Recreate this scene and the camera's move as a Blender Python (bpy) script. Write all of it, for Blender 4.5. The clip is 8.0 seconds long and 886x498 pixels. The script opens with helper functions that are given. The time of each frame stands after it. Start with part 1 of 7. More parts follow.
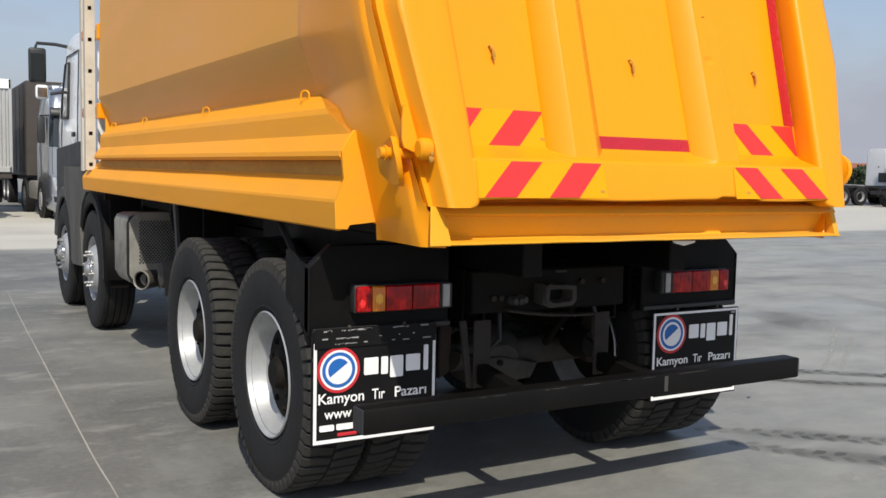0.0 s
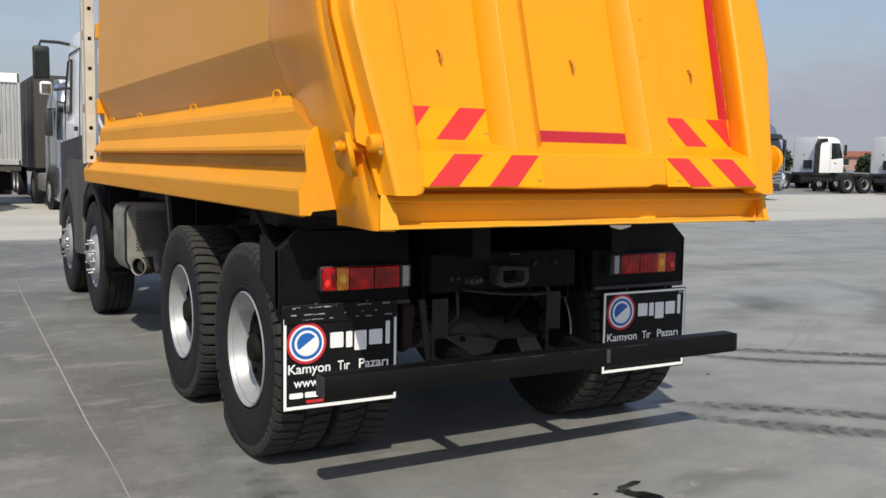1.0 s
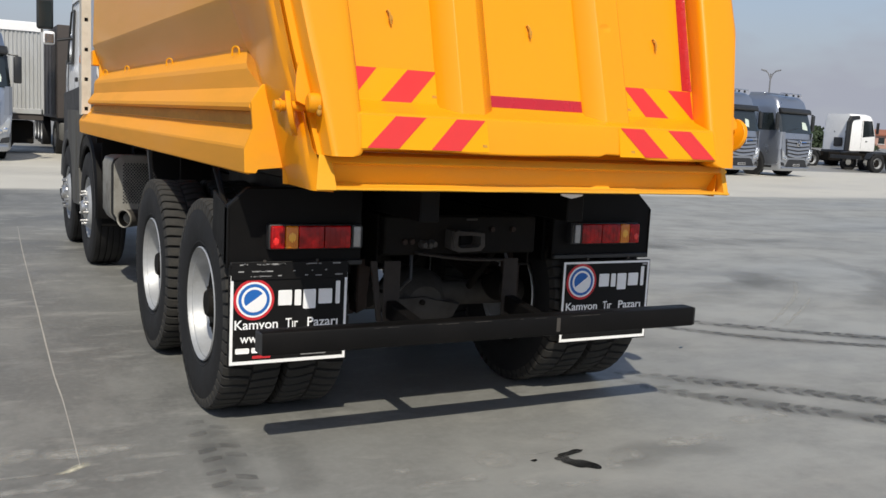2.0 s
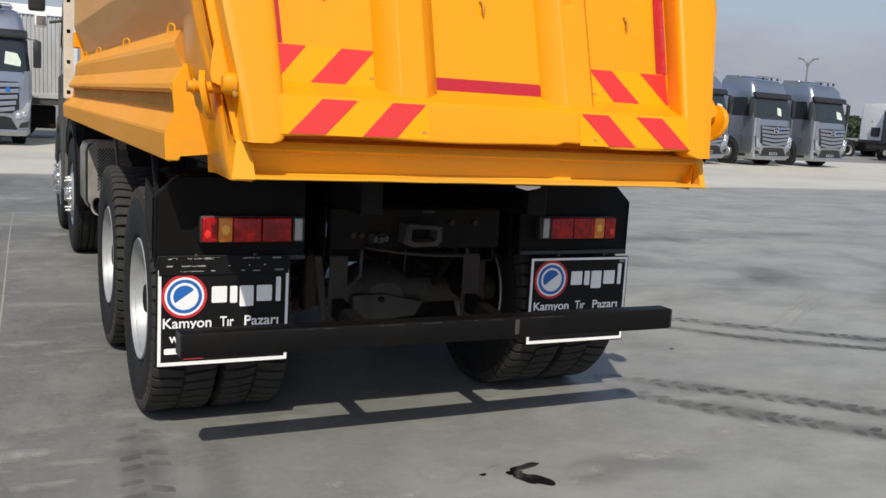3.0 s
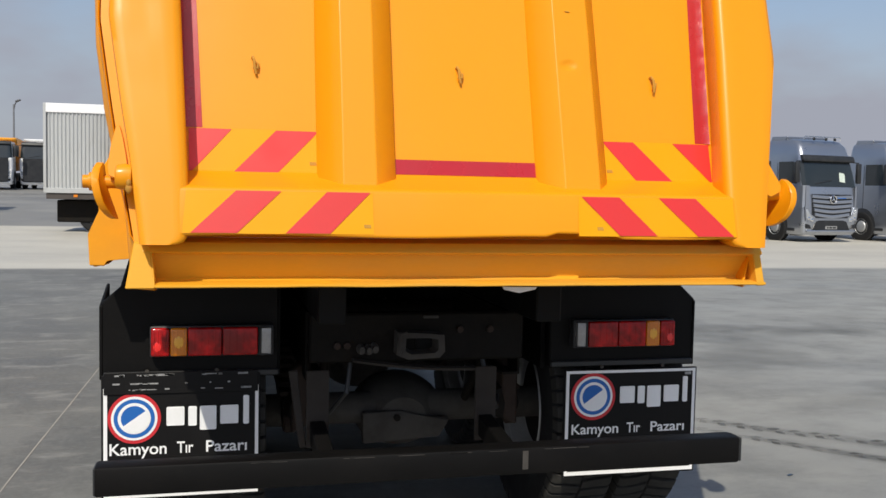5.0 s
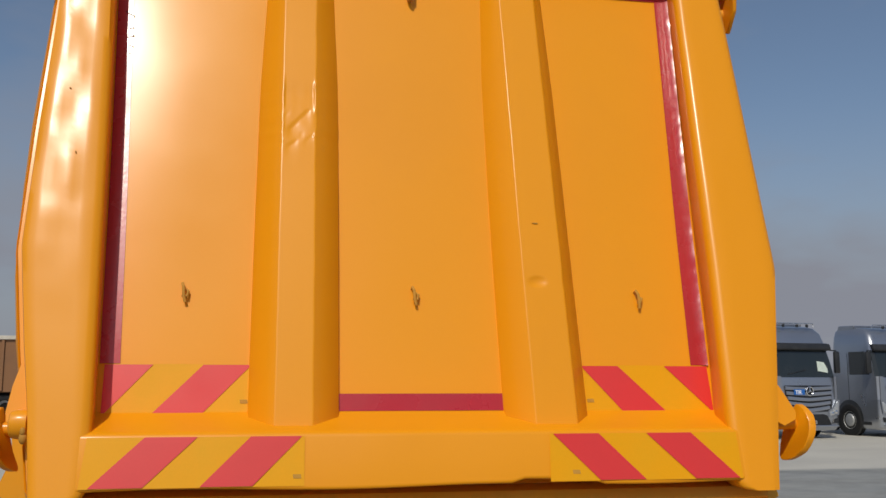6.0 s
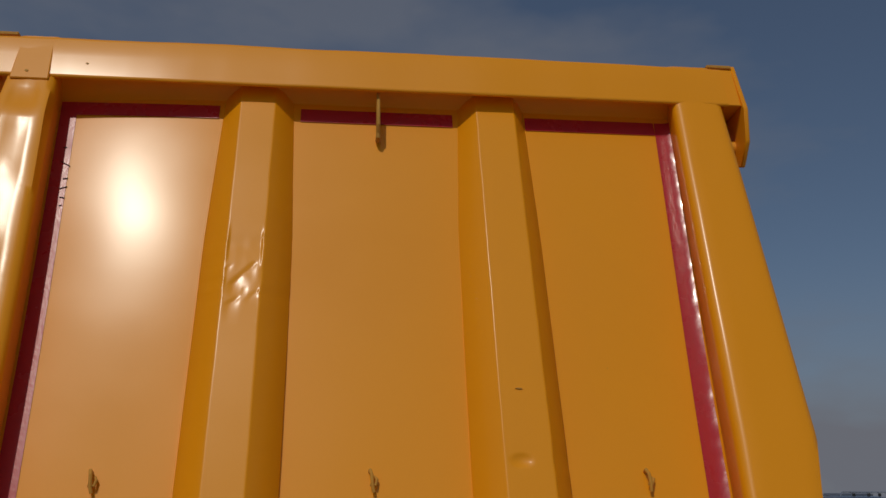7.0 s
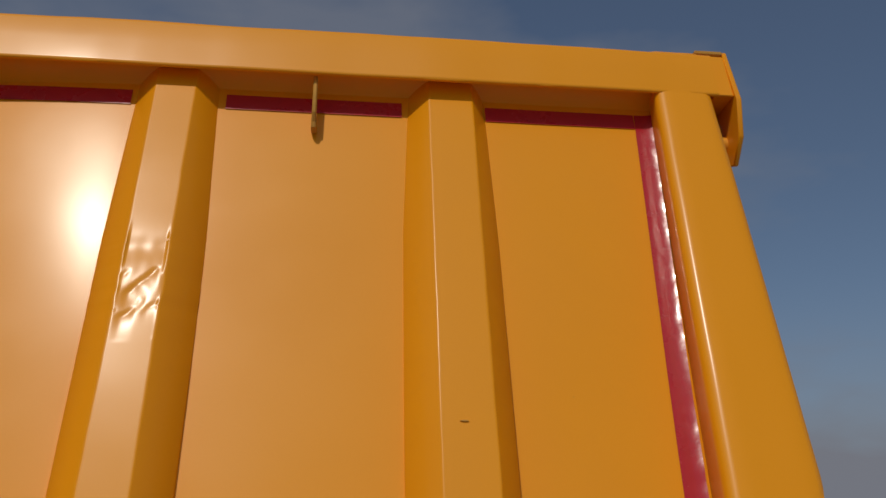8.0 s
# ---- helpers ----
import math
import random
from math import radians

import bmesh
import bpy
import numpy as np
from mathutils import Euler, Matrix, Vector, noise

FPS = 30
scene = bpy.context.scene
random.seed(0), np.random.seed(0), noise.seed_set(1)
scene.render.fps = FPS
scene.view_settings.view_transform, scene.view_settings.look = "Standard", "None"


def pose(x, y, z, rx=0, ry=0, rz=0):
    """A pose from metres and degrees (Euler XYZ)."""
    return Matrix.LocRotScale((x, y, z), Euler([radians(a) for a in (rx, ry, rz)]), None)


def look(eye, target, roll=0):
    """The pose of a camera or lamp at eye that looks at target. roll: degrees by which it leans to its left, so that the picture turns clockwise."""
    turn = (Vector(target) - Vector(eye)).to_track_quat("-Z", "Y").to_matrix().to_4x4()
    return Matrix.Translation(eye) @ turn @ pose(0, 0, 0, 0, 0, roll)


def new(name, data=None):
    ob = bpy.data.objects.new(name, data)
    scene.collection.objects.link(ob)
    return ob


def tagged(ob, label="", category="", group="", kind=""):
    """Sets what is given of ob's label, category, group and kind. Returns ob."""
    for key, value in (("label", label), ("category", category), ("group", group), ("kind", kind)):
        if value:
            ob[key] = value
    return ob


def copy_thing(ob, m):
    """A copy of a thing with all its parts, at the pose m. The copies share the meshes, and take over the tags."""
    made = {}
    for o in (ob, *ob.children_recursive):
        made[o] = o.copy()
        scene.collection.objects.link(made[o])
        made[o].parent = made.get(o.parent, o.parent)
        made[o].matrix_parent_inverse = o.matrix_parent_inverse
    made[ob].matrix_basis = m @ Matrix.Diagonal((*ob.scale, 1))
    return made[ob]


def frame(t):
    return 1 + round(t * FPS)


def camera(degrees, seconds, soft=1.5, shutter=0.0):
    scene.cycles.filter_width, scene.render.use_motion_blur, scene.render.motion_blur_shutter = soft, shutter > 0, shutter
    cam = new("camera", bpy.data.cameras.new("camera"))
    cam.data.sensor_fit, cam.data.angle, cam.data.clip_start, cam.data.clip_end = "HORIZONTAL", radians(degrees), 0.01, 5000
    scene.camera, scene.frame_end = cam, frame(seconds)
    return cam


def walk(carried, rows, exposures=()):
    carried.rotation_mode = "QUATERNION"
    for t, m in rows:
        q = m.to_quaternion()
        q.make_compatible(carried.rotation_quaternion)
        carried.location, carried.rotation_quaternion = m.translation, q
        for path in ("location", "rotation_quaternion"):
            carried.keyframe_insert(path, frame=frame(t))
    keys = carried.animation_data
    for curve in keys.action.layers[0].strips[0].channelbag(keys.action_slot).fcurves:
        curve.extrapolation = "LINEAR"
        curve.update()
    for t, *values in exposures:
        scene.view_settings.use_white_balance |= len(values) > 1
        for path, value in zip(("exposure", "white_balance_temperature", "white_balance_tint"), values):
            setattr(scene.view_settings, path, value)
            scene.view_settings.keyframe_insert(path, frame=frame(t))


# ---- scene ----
cam = camera(50.5, 8.0)
PATH = [
    (0, (-2.705, -3.576, 1.513), (-1.704, -1.853, 1.347), 1.2),
    (0.5, (-2.704, -3.843, 1.509), (-1.697, -2.122, 1.346), 0.8),
    (1, (-2.7, -4.051, 1.524), (-1.717, -2.319, 1.337), 0.9),
    (1.5, (-2.59, -4.165, 1.524), (-1.645, -2.416, 1.308), 1.6),
    (2, (-2.383, -4.233, 1.532), (-1.452, -2.483, 1.268), 2.9),
    (2.2, (-2.299, -4.215, 1.533), (-1.363, -2.47, 1.251), 3.1),
    (3.5, (-1.585, -4.038, 1.544), (-0.803, -2.222, 1.241), 3.3),
    (4, (-1.313, -3.972, 1.548), (-0.622, -2.121, 1.231), 3.0),
    (4.2, (-1.218, -3.916, 1.538), (-0.558, -2.053, 1.229), 2.5),
    (5.3, (-0.676, -3.644, 1.61), (-0.264, -1.687, 1.585), 1.0),
    (5.5, (-0.583, -3.59, 1.642), (-0.199, -1.628, 1.692), 0.9),
    (6, (-0.396, -3.416, 1.699), (-0.062, -1.465, 1.982), -0.0),
    (6.4, (-0.272, -3.235, 1.748), (0.028, -1.308, 2.191), -0.5),
    (6.5, (-0.245, -3.196, 1.751), (0.046, -1.277, 2.232), -0.5),
    (7, (-0.085, -2.99, 1.771), (0.136, -1.105, 2.403), -0.7),
    (7.5, (0.027, -2.818, 1.83), (0.223, -0.951, 2.519), -0.8),
    (8, (0.117, -2.597, 1.862), (0.337, -0.728, 2.54), -0.3),
]
EXPOSURES = [(0.0, 0.10), (0.5, 0.03), (1.0, 0.0), (4.2, -0.05), (5.3, -0.2), (5.5, -0.30), (6.0, -0.67), (6.5, -1.19), (7.0, -1.53), (7.5, -1.36), (8.0, -1.22)]
walk(cam, [(t, look(eye, target, roll)) for t, eye, target, roll in PATH], EXPOSURES)

# the sky, the sun and the picture's brightness
SUN_DIR = Vector((-0.357, -0.857, 1.0)).normalized()
world = bpy.data.worlds.new("sky")
scene.world = world
world.use_nodes = True
wn = world.node_tree.nodes
sky = wn.new("ShaderNodeTexSky")
sky.sky_type, sky.sun_disc = "NISHITA", False
sky.sun_elevation = math.asin(SUN_DIR.z)
sky.sun_rotation = math.atan2(SUN_DIR.x, SUN_DIR.y)
sky.altitude, sky.air_density, sky.dust_density, sky.ozone_density = 60, 1.0, 1.2, 2.0
SKY_STRENGTH = 0.128
wl = world.node_tree.links
ways = wn.new("ShaderNodeTexCoord")
apart = wn.new("ShaderNodeSeparateXYZ")
wl.new(ways.outputs["Generated"], apart.inputs[0])
haze = wn.new("ShaderNodeMapRange")
haze.interpolation_type = "SMOOTHSTEP"
haze.inputs[1].default_value, haze.inputs[2].default_value, haze.inputs[3].default_value, haze.inputs[4].default_value = 0.0, 0.30, 0.88, 0.02
wl.new(apart.outputs[2], haze.inputs[0])
veil = wn.new("ShaderNodeTexNoise")
veil.inputs["Scale"].default_value, veil.inputs["Detail"].default_value, veil.inputs["Roughness"].default_value = 2.2, 5, 0.55
stretch_sky = wn.new("ShaderNodeMapping")
stretch_sky.inputs["Scale"].default_value = (1, 1, 2.4)
wl.new(ways.outputs["Generated"], stretch_sky.inputs[0])
wl.new(stretch_sky.outputs[0], veil.inputs["Vector"])
thin = wn.new("ShaderNodeMapRange")
thin.inputs[1].default_value, thin.inputs[2].default_value, thin.inputs[3].default_value, thin.inputs[4].default_value = 0.44, 0.63, 0.04, 0.56
wl.new(veil.outputs[0], thin.inputs[0])
both = wn.new("ShaderNodeMath")
both.operation, both.use_clamp = "ADD", True
wl.new(haze.outputs[0], both.inputs[0])
wl.new(thin.outputs[0], both.inputs[1])
air = wn.new("ShaderNodeMix")
air.data_type = "RGBA"
air.inputs[7].default_value = (3.05, 3.2, 3.75, 1)
wl.new(both.outputs[0], air.inputs[0])
wl.new(sky.outputs[0], air.inputs[6])
wl.new(air.outputs[2], wn["Background"].inputs["Color"])
wn["Background"].inputs["Strength"].default_value = SKY_STRENGTH
sun = new("sun", bpy.data.lights.new("sun", "SUN"))
sun.data.energy, sun.data.angle, sun.data.color = 3.8, radians(0.6), (1.0, 0.94, 0.81)
sun.matrix_world = look(SUN_DIR * 60, (0, 0, 0))


# ---- materials ----
def mix_rgb(nt, fac, a, b, kind="MIX"):
    m = nt.nodes.new("ShaderNodeMix")
    m.data_type, m.blend_type = "RGBA", kind
    for socket, value in ((m.inputs[0], fac), (m.inputs[6], a), (m.inputs[7], b)):
        if isinstance(value, bpy.types.NodeSocket):
            nt.links.new(value, socket)
        else:
            socket.default_value = value if isinstance(value, (int, float)) else (*value, 1)
    return m.outputs[2]


def tex(nt, scale, detail=4.0, rough=0.55, coords="Object", stretch=(1, 1, 1)):
    tc = nt.nodes.new("ShaderNodeTexCoord")
    mp = nt.nodes.new("ShaderNodeMapping")
    mp.inputs["Scale"].default_value = stretch
    n = nt.nodes.new("ShaderNodeTexNoise")
    n.inputs["Scale"].default_value, n.inputs["Detail"].default_value, n.inputs["Roughness"].default_value = scale, detail, rough
    nt.links.new(tc.outputs[coords], mp.inputs[0])
    nt.links.new(mp.outputs[0], n.inputs["Vector"])
    return n.outputs[0]


def ramp(nt, value, lo, hi, a=0.0, b=1.0):
    r = nt.nodes.new("ShaderNodeMapRange")
    r.inputs[1].default_value, r.inputs[2].default_value, r.inputs[3].default_value, r.inputs[4].default_value = lo, hi, a, b
    nt.links.new(value, r.inputs[0])
    return r.outputs[0]


def material(name, base, rough=0.5, metal=0.0, dirt=None, dirt_amount=0.3, grain=60.0, grain_amount=0.12, patch=3.0, bump=0.02, coat=0.0, stretch=(1, 1, 1), rough_var=0.08, spec=0.5):
    """A surface with variation at two scales: broad patches of dirt, and fine grain in colour, gloss and relief."""
    m = bpy.data.materials.new(name)
    m.use_nodes = True
    nt = m.node_tree
    b = nt.nodes["Principled BSDF"]
    broad, fine = tex(nt, patch, 5, 0.6, stretch=stretch), tex(nt, grain, 3, 0.6, stretch=stretch)
    dirt = dirt or tuple(c * 0.5 for c in base)
    col = mix_rgb(nt, ramp(nt, broad, 0.45, 0.75, 0, dirt_amount), base, dirt)
    col = mix_rgb(nt, ramp(nt, fine, 0.35, 0.7, 0, grain_amount), col, tuple(c * 0.6 for c in base))
    nt.links.new(col, b.inputs["Base Color"])
    nt.links.new(ramp(nt, broad, 0.3, 0.7, max(0.02, rough - rough_var), min(1, rough + rough_var)), b.inputs["Roughness"])
    b.inputs["Metallic"].default_value, b.inputs["Coat Weight"].default_value = metal, coat
    b.inputs["Coat Roughness"].default_value = 0.08
    b.inputs["Specular IOR Level"].default_value = spec
    if bump:
        bp = nt.nodes.new("ShaderNodeBump")
        bp.inputs["Strength"].default_value, bp.inputs["Distance"].default_value = 0.4, bump
        nt.links.new(fine, bp.inputs["Height"])
        nt.links.new(bp.outputs[0], b.inputs["Normal"])
    return m


YELLOW = material("yellow_paint", (0.88, 0.330, 0.003), 0.44, 0, (0.78, 0.28, 0.004), 0.35, 220, 0.03, 1.3, 0.0004, 0.30, spec=0.24)
YELLOW.node_tree.nodes["Principled BSDF"].inputs["Coat Roughness"].default_value = 0.20
# Lighter yellow for flares and skirt: their sunlight is put into the colour.
YELLOW_SUNLIT = material("yellow_sunlit_paint", (0.92, 0.375, 0.012), 0.5, 0, (0.66, 0.31, 0.05), 0.6, 160, 0.06, 1.4, 0.0002, 0.0, stretch=(1, 0.3, 2), spec=0.2)
# Tan yellow: dust, plus the side wall's shaded tone put into the colour.
YELLOW_DUSTY = material("yellow_paint_dusty", (0.86, 0.365, 0.018), 0.45, 0, (0.74, 0.37, 0.06), 0.7, 160, 0.08, 1.1, 0.0003, 0.1, stretch=(1, 0.35, 2))
# Duller yellow with browner patches, for the sill only.
SILL_YELLOW = material("brownish_yellow_sill", (0.80, 0.385, 0.022), 0.5, 0, (0.60, 0.36, 0.10), 0.75, 120, 0.10, 2.2, 0.0004, 0.0, stretch=(0.4, 1, 1.5), spec=0.3)
WORN = material("worn_steel_strip", (0.58, 0.28, 0.03), 0.75, 0.0, (0.34, 0.17, 0.04), 0.6, 40, 0.4, 4, 0.002, stretch=(1, 0.3, 1))
RED_TAPE = material("red_reflective_tape", (0.74, 0.034, 0.030), 0.40, 0, (0.60, 0.025, 0.025), 0.3, 180, 0.06, 5, 0.0, 0.2)
DARK_TAPE = material("dark_red_tape", (0.47, 0.016, 0.026), 0.28, 0, (0.34, 0.011, 0.018), 0.4, 70, 0.1, 6, 0.0010, 0.35)
YELLOW_TAPE = material("yellow_reflective_tape", (0.85, 0.368, 0.002), 0.42, 0, (0.74, 0.372, 0.004), 0.55, 180, 0.06, 7, 0.0, 0.0, spec=0.22)
BLACK = material("black_chassis_paint", (0.0050, 0.0047, 0.0047), 0.55, 0, (0.011, 0.0095, 0.009), 0.4, 50, 0.2, 4, 0.002, spec=0.15)
GREASY = material("greasy_steel", (0.0095, 0.0082, 0.0070), 0.7, 0.0, (0.024, 0.018, 0.013), 0.6, 35, 0.4, 5, 0.006, spec=0.15)
FRAME_DUST = material("dusty_brown_frame", (0.034, 0.027, 0.022), 0.85, 0.0, (0.014, 0.011, 0.010), 0.6, 30, 0.3, 5, 0.003)
DUSTY_IRON = material("dusty_cast_iron", (0.062, 0.056, 0.050), 0.85, 0.0, (0.022, 0.018, 0.015), 0.6, 30, 0.3, 6, 0.006)
RUST = material("rusty_iron", (0.032, 0.018, 0.012), 0.8, 0.0, (0.014, 0.010, 0.009), 0.6, 30, 0.4, 6, 0.005)
RUBBER = material("tyre_rubber", (0.016, 0.016, 0.017), 0.72, 0, (0.028, 0.026, 0.024), 0.4, 40, 0.2, 6, 0.003, spec=0.3)
TREAD = material("dusty_tread_rubber", (0.024, 0.023, 0.021), 0.85, 0, (0.066, 0.060, 0.052), 0.6, 40, 0.3, 9, 0.003)
FLAP = material("mudflap_rubber", (0.0065, 0.0062, 0.0065), 0.55, 0, (0.016, 0.015, 0.014), 0.3, 60, 0.2, 6, 0.001, spec=0.22)
RIM = material("silver_rim_paint", (0.46, 0.47, 0.48), 0.45, 0.45, (0.26, 0.25, 0.24), 0.5, 60, 0.15, 8, 0.001)
STEEL = material("bright_steel", (0.62, 0.62, 0.62), 0.3, 0.9, (0.35, 0.33, 0.3), 0.4, 60, 0.2, 8, 0.001)
GREY_BOX = material("grey_dusty_aluminium", (0.29, 0.28, 0.25), 0.6, 0.2, (0.12, 0.105, 0.085), 0.8, 50, 0.2, 7, 0.003)
GREY_PLASTIC = material("grey_plastic", (0.055, 0.057, 0.06), 0.6, 0, (0.09, 0.088, 0.085), 0.5, 50, 0.15, 4, 0.002)
DARK_PLASTIC = material("dark_plastic", (0.02, 0.021, 0.023), 0.45, 0, (0.06, 0.06, 0.06), 0.4, 60, 0.15, 4, 0.002)
WING_GREY = material("dusty_grey_wing", (0.105, 0.102, 0.094), 0.7, 0, (0.060, 0.058, 0.054), 0.6, 50, 0.15, 3, 0.002, stretch=(1, 1, 0.4), spec=0.3)
CLADDING = material("dark_cladding", (0.022, 0.0225, 0.024), 0.6, 0, (0.05, 0.048, 0.045), 0.5, 50, 0.15, 4, 0.002)
WHITE_CAB = material("white_cab_paint", (0.91, 0.91, 0.91), 0.28, 0, (0.75, 0.74, 0.72), 0.3, 90, 0.04, 2, 0.0005, 0.4)
CREAM = material("cream_painted_steel", (0.66, 0.61, 0.52), 0.5, 0, (0.40, 0.33, 0.24), 0.6, 50, 0.15, 4, 0.002)
SIGN_WHITE = material("white_print", (0.93, 0.93, 0.93), 0.4, 0, (0.8, 0.8, 0.78), 0.25, 90, 0.06, 8, 0.0)
SIGN_RED = material("red_print", (0.62, 0.03, 0.04), 0.4, 0, (0.45, 0.03, 0.03), 0.2, 90, 0.05, 8, 0.0)
SIGN_BLUE = material("blue_print", (0.02, 0.14, 0.48), 0.4, 0, (0.02, 0.1, 0.35), 0.2, 90, 0.05, 8, 0.0)
SIGN_GREY = material("worn_grey_print", (0.35, 0.35, 0.35), 0.5, 0, (0.08, 0.08, 0.08), 0.7, 60, 0.3, 30, 0.0)
# Uneven glow inside the lens is put into the colour as brighter patches.
LENS_RED = material("red_lens", (0.26, 0.003, 0.004), 0.2, 0, (0.95, 0.012, 0.014), 0.9, 120, 0.3, 15, 0.002, 0.25, spec=0.3)
LENS_RED_GLOW = material("red_glow_lens", (0.95, 0.025, 0.02), 0.1, 0, (0.80, 0.015, 0.015), 0.5, 160, 0.3, 30, 0.003, 0.7)
LENS_AMBER = material("amber_lens", (0.80, 0.24, 0.008), 0.14, 0, (0.45, 0.08, 0.006), 0.5, 120, 0.3, 20, 0.002, 0.6)
LENS_AMBER_GLOW = material("amber_glow_lens", (1.0, 0.50, 0.04), 0.12, 0, (1.0, 0.40, 0.02), 0.4, 160, 0.2, 30, 0.0, 0.7)
LENS_WHITE = material("clear_lens", (0.42, 0.42, 0.42), 0.12, 0.2, (0.16, 0.16, 0.165), 0.5, 120, 0.3, 20, 0.002, 0.6)
SILVER_BLUE = material("silver_blue_metallic", (0.40, 0.425, 0.475), 0.33, 0.84, (0.32, 0.345, 0.40), 0.3, 120, 0.0, 0.8, 0.0, 0.7)
SILVER_DARK = material("shaded_grille_plastic", (0.014, 0.015, 0.018), 0.4, 0, (0.06, 0.06, 0.06), 0.3, 60, 0.1, 3, 0.001)
WINDSCREEN = material("dark_glass", (0.018, 0.024, 0.026), 0.06, 0, (0.03, 0.035, 0.036), 0.4, 30, 0.1, 2, 0.0, 0.5)
CORRUGATED = material("white_trailer_sheet", (0.50, 0.51, 0.51), 0.5, 0.1, (0.30, 0.28, 0.25), 0.6, 40, 0.1, 1.2, 0.002, stretch=(1, 1, 0.25))
BROWN_BASE = material("brown_trailer_frame", (0.075, 0.063, 0.057), 0.6, 0.1, (0.045, 0.039, 0.036), 0.5, 40, 0.2, 2, 0.003)
PAPER = material("pale_paper", (0.62, 0.70, 0.62), 0.7, 0, (0.45, 0.52, 0.46), 0.5, 40, 0.1, 9, 0.0)
HEADLAMP = material("headlamp_glass", (0.46, 0.48, 0.50), 0.16, 0.35, (0.5, 0.52, 0.55), 0.4, 40, 0.2, 9, 0.0, 0.5)
CHROME = material("chrome", (0.75, 0.76, 0.78), 0.12, 1.0, (0.5, 0.5, 0.52), 0.3, 60, 0.1, 6, 0.0)
ORANGE_BODY = material("faded_orange_paint", (0.27, 0.125, 0.05), 0.55, 0, (0.17, 0.09, 0.05), 0.5, 40, 0.1, 1, 0.001)
POLE = material("galvanised_pole", (0.25, 0.25, 0.26), 0.5, 0.5, (0.15, 0.15, 0.15), 0.4, 40, 0.1, 3, 0.001)
OIL = material("wet_oil", (0.006, 0.006, 0.006), 0.12, 0, (0.02, 0.02, 0.02), 0.5, 60, 0.1, 9, 0.001, 0.3)
BARK = material("bark", (0.10, 0.07, 0.05), 0.9, 0, (0.05, 0.04, 0.03), 0.5, 20, 0.3, 2, 0.01)
LEAF = material("dark_leaves", (0.035, 0.055, 0.025), 0.8, 0, (0.06, 0.085, 0.04), 0.6, 8, 0.3, 1, 0.0)
PINK_WALL = material("pink_plaster", (0.45, 0.27, 0.22), 0.8, 0, (0.36, 0.24, 0.2), 0.5, 10, 0.1, 0.3, 0.0)
ROOF_TILE = material("roof_tiles", (0.32, 0.12, 0.07), 0.8, 0, (0.2, 0.09, 0.06), 0.5, 10, 0.2, 0.3, 0.0)


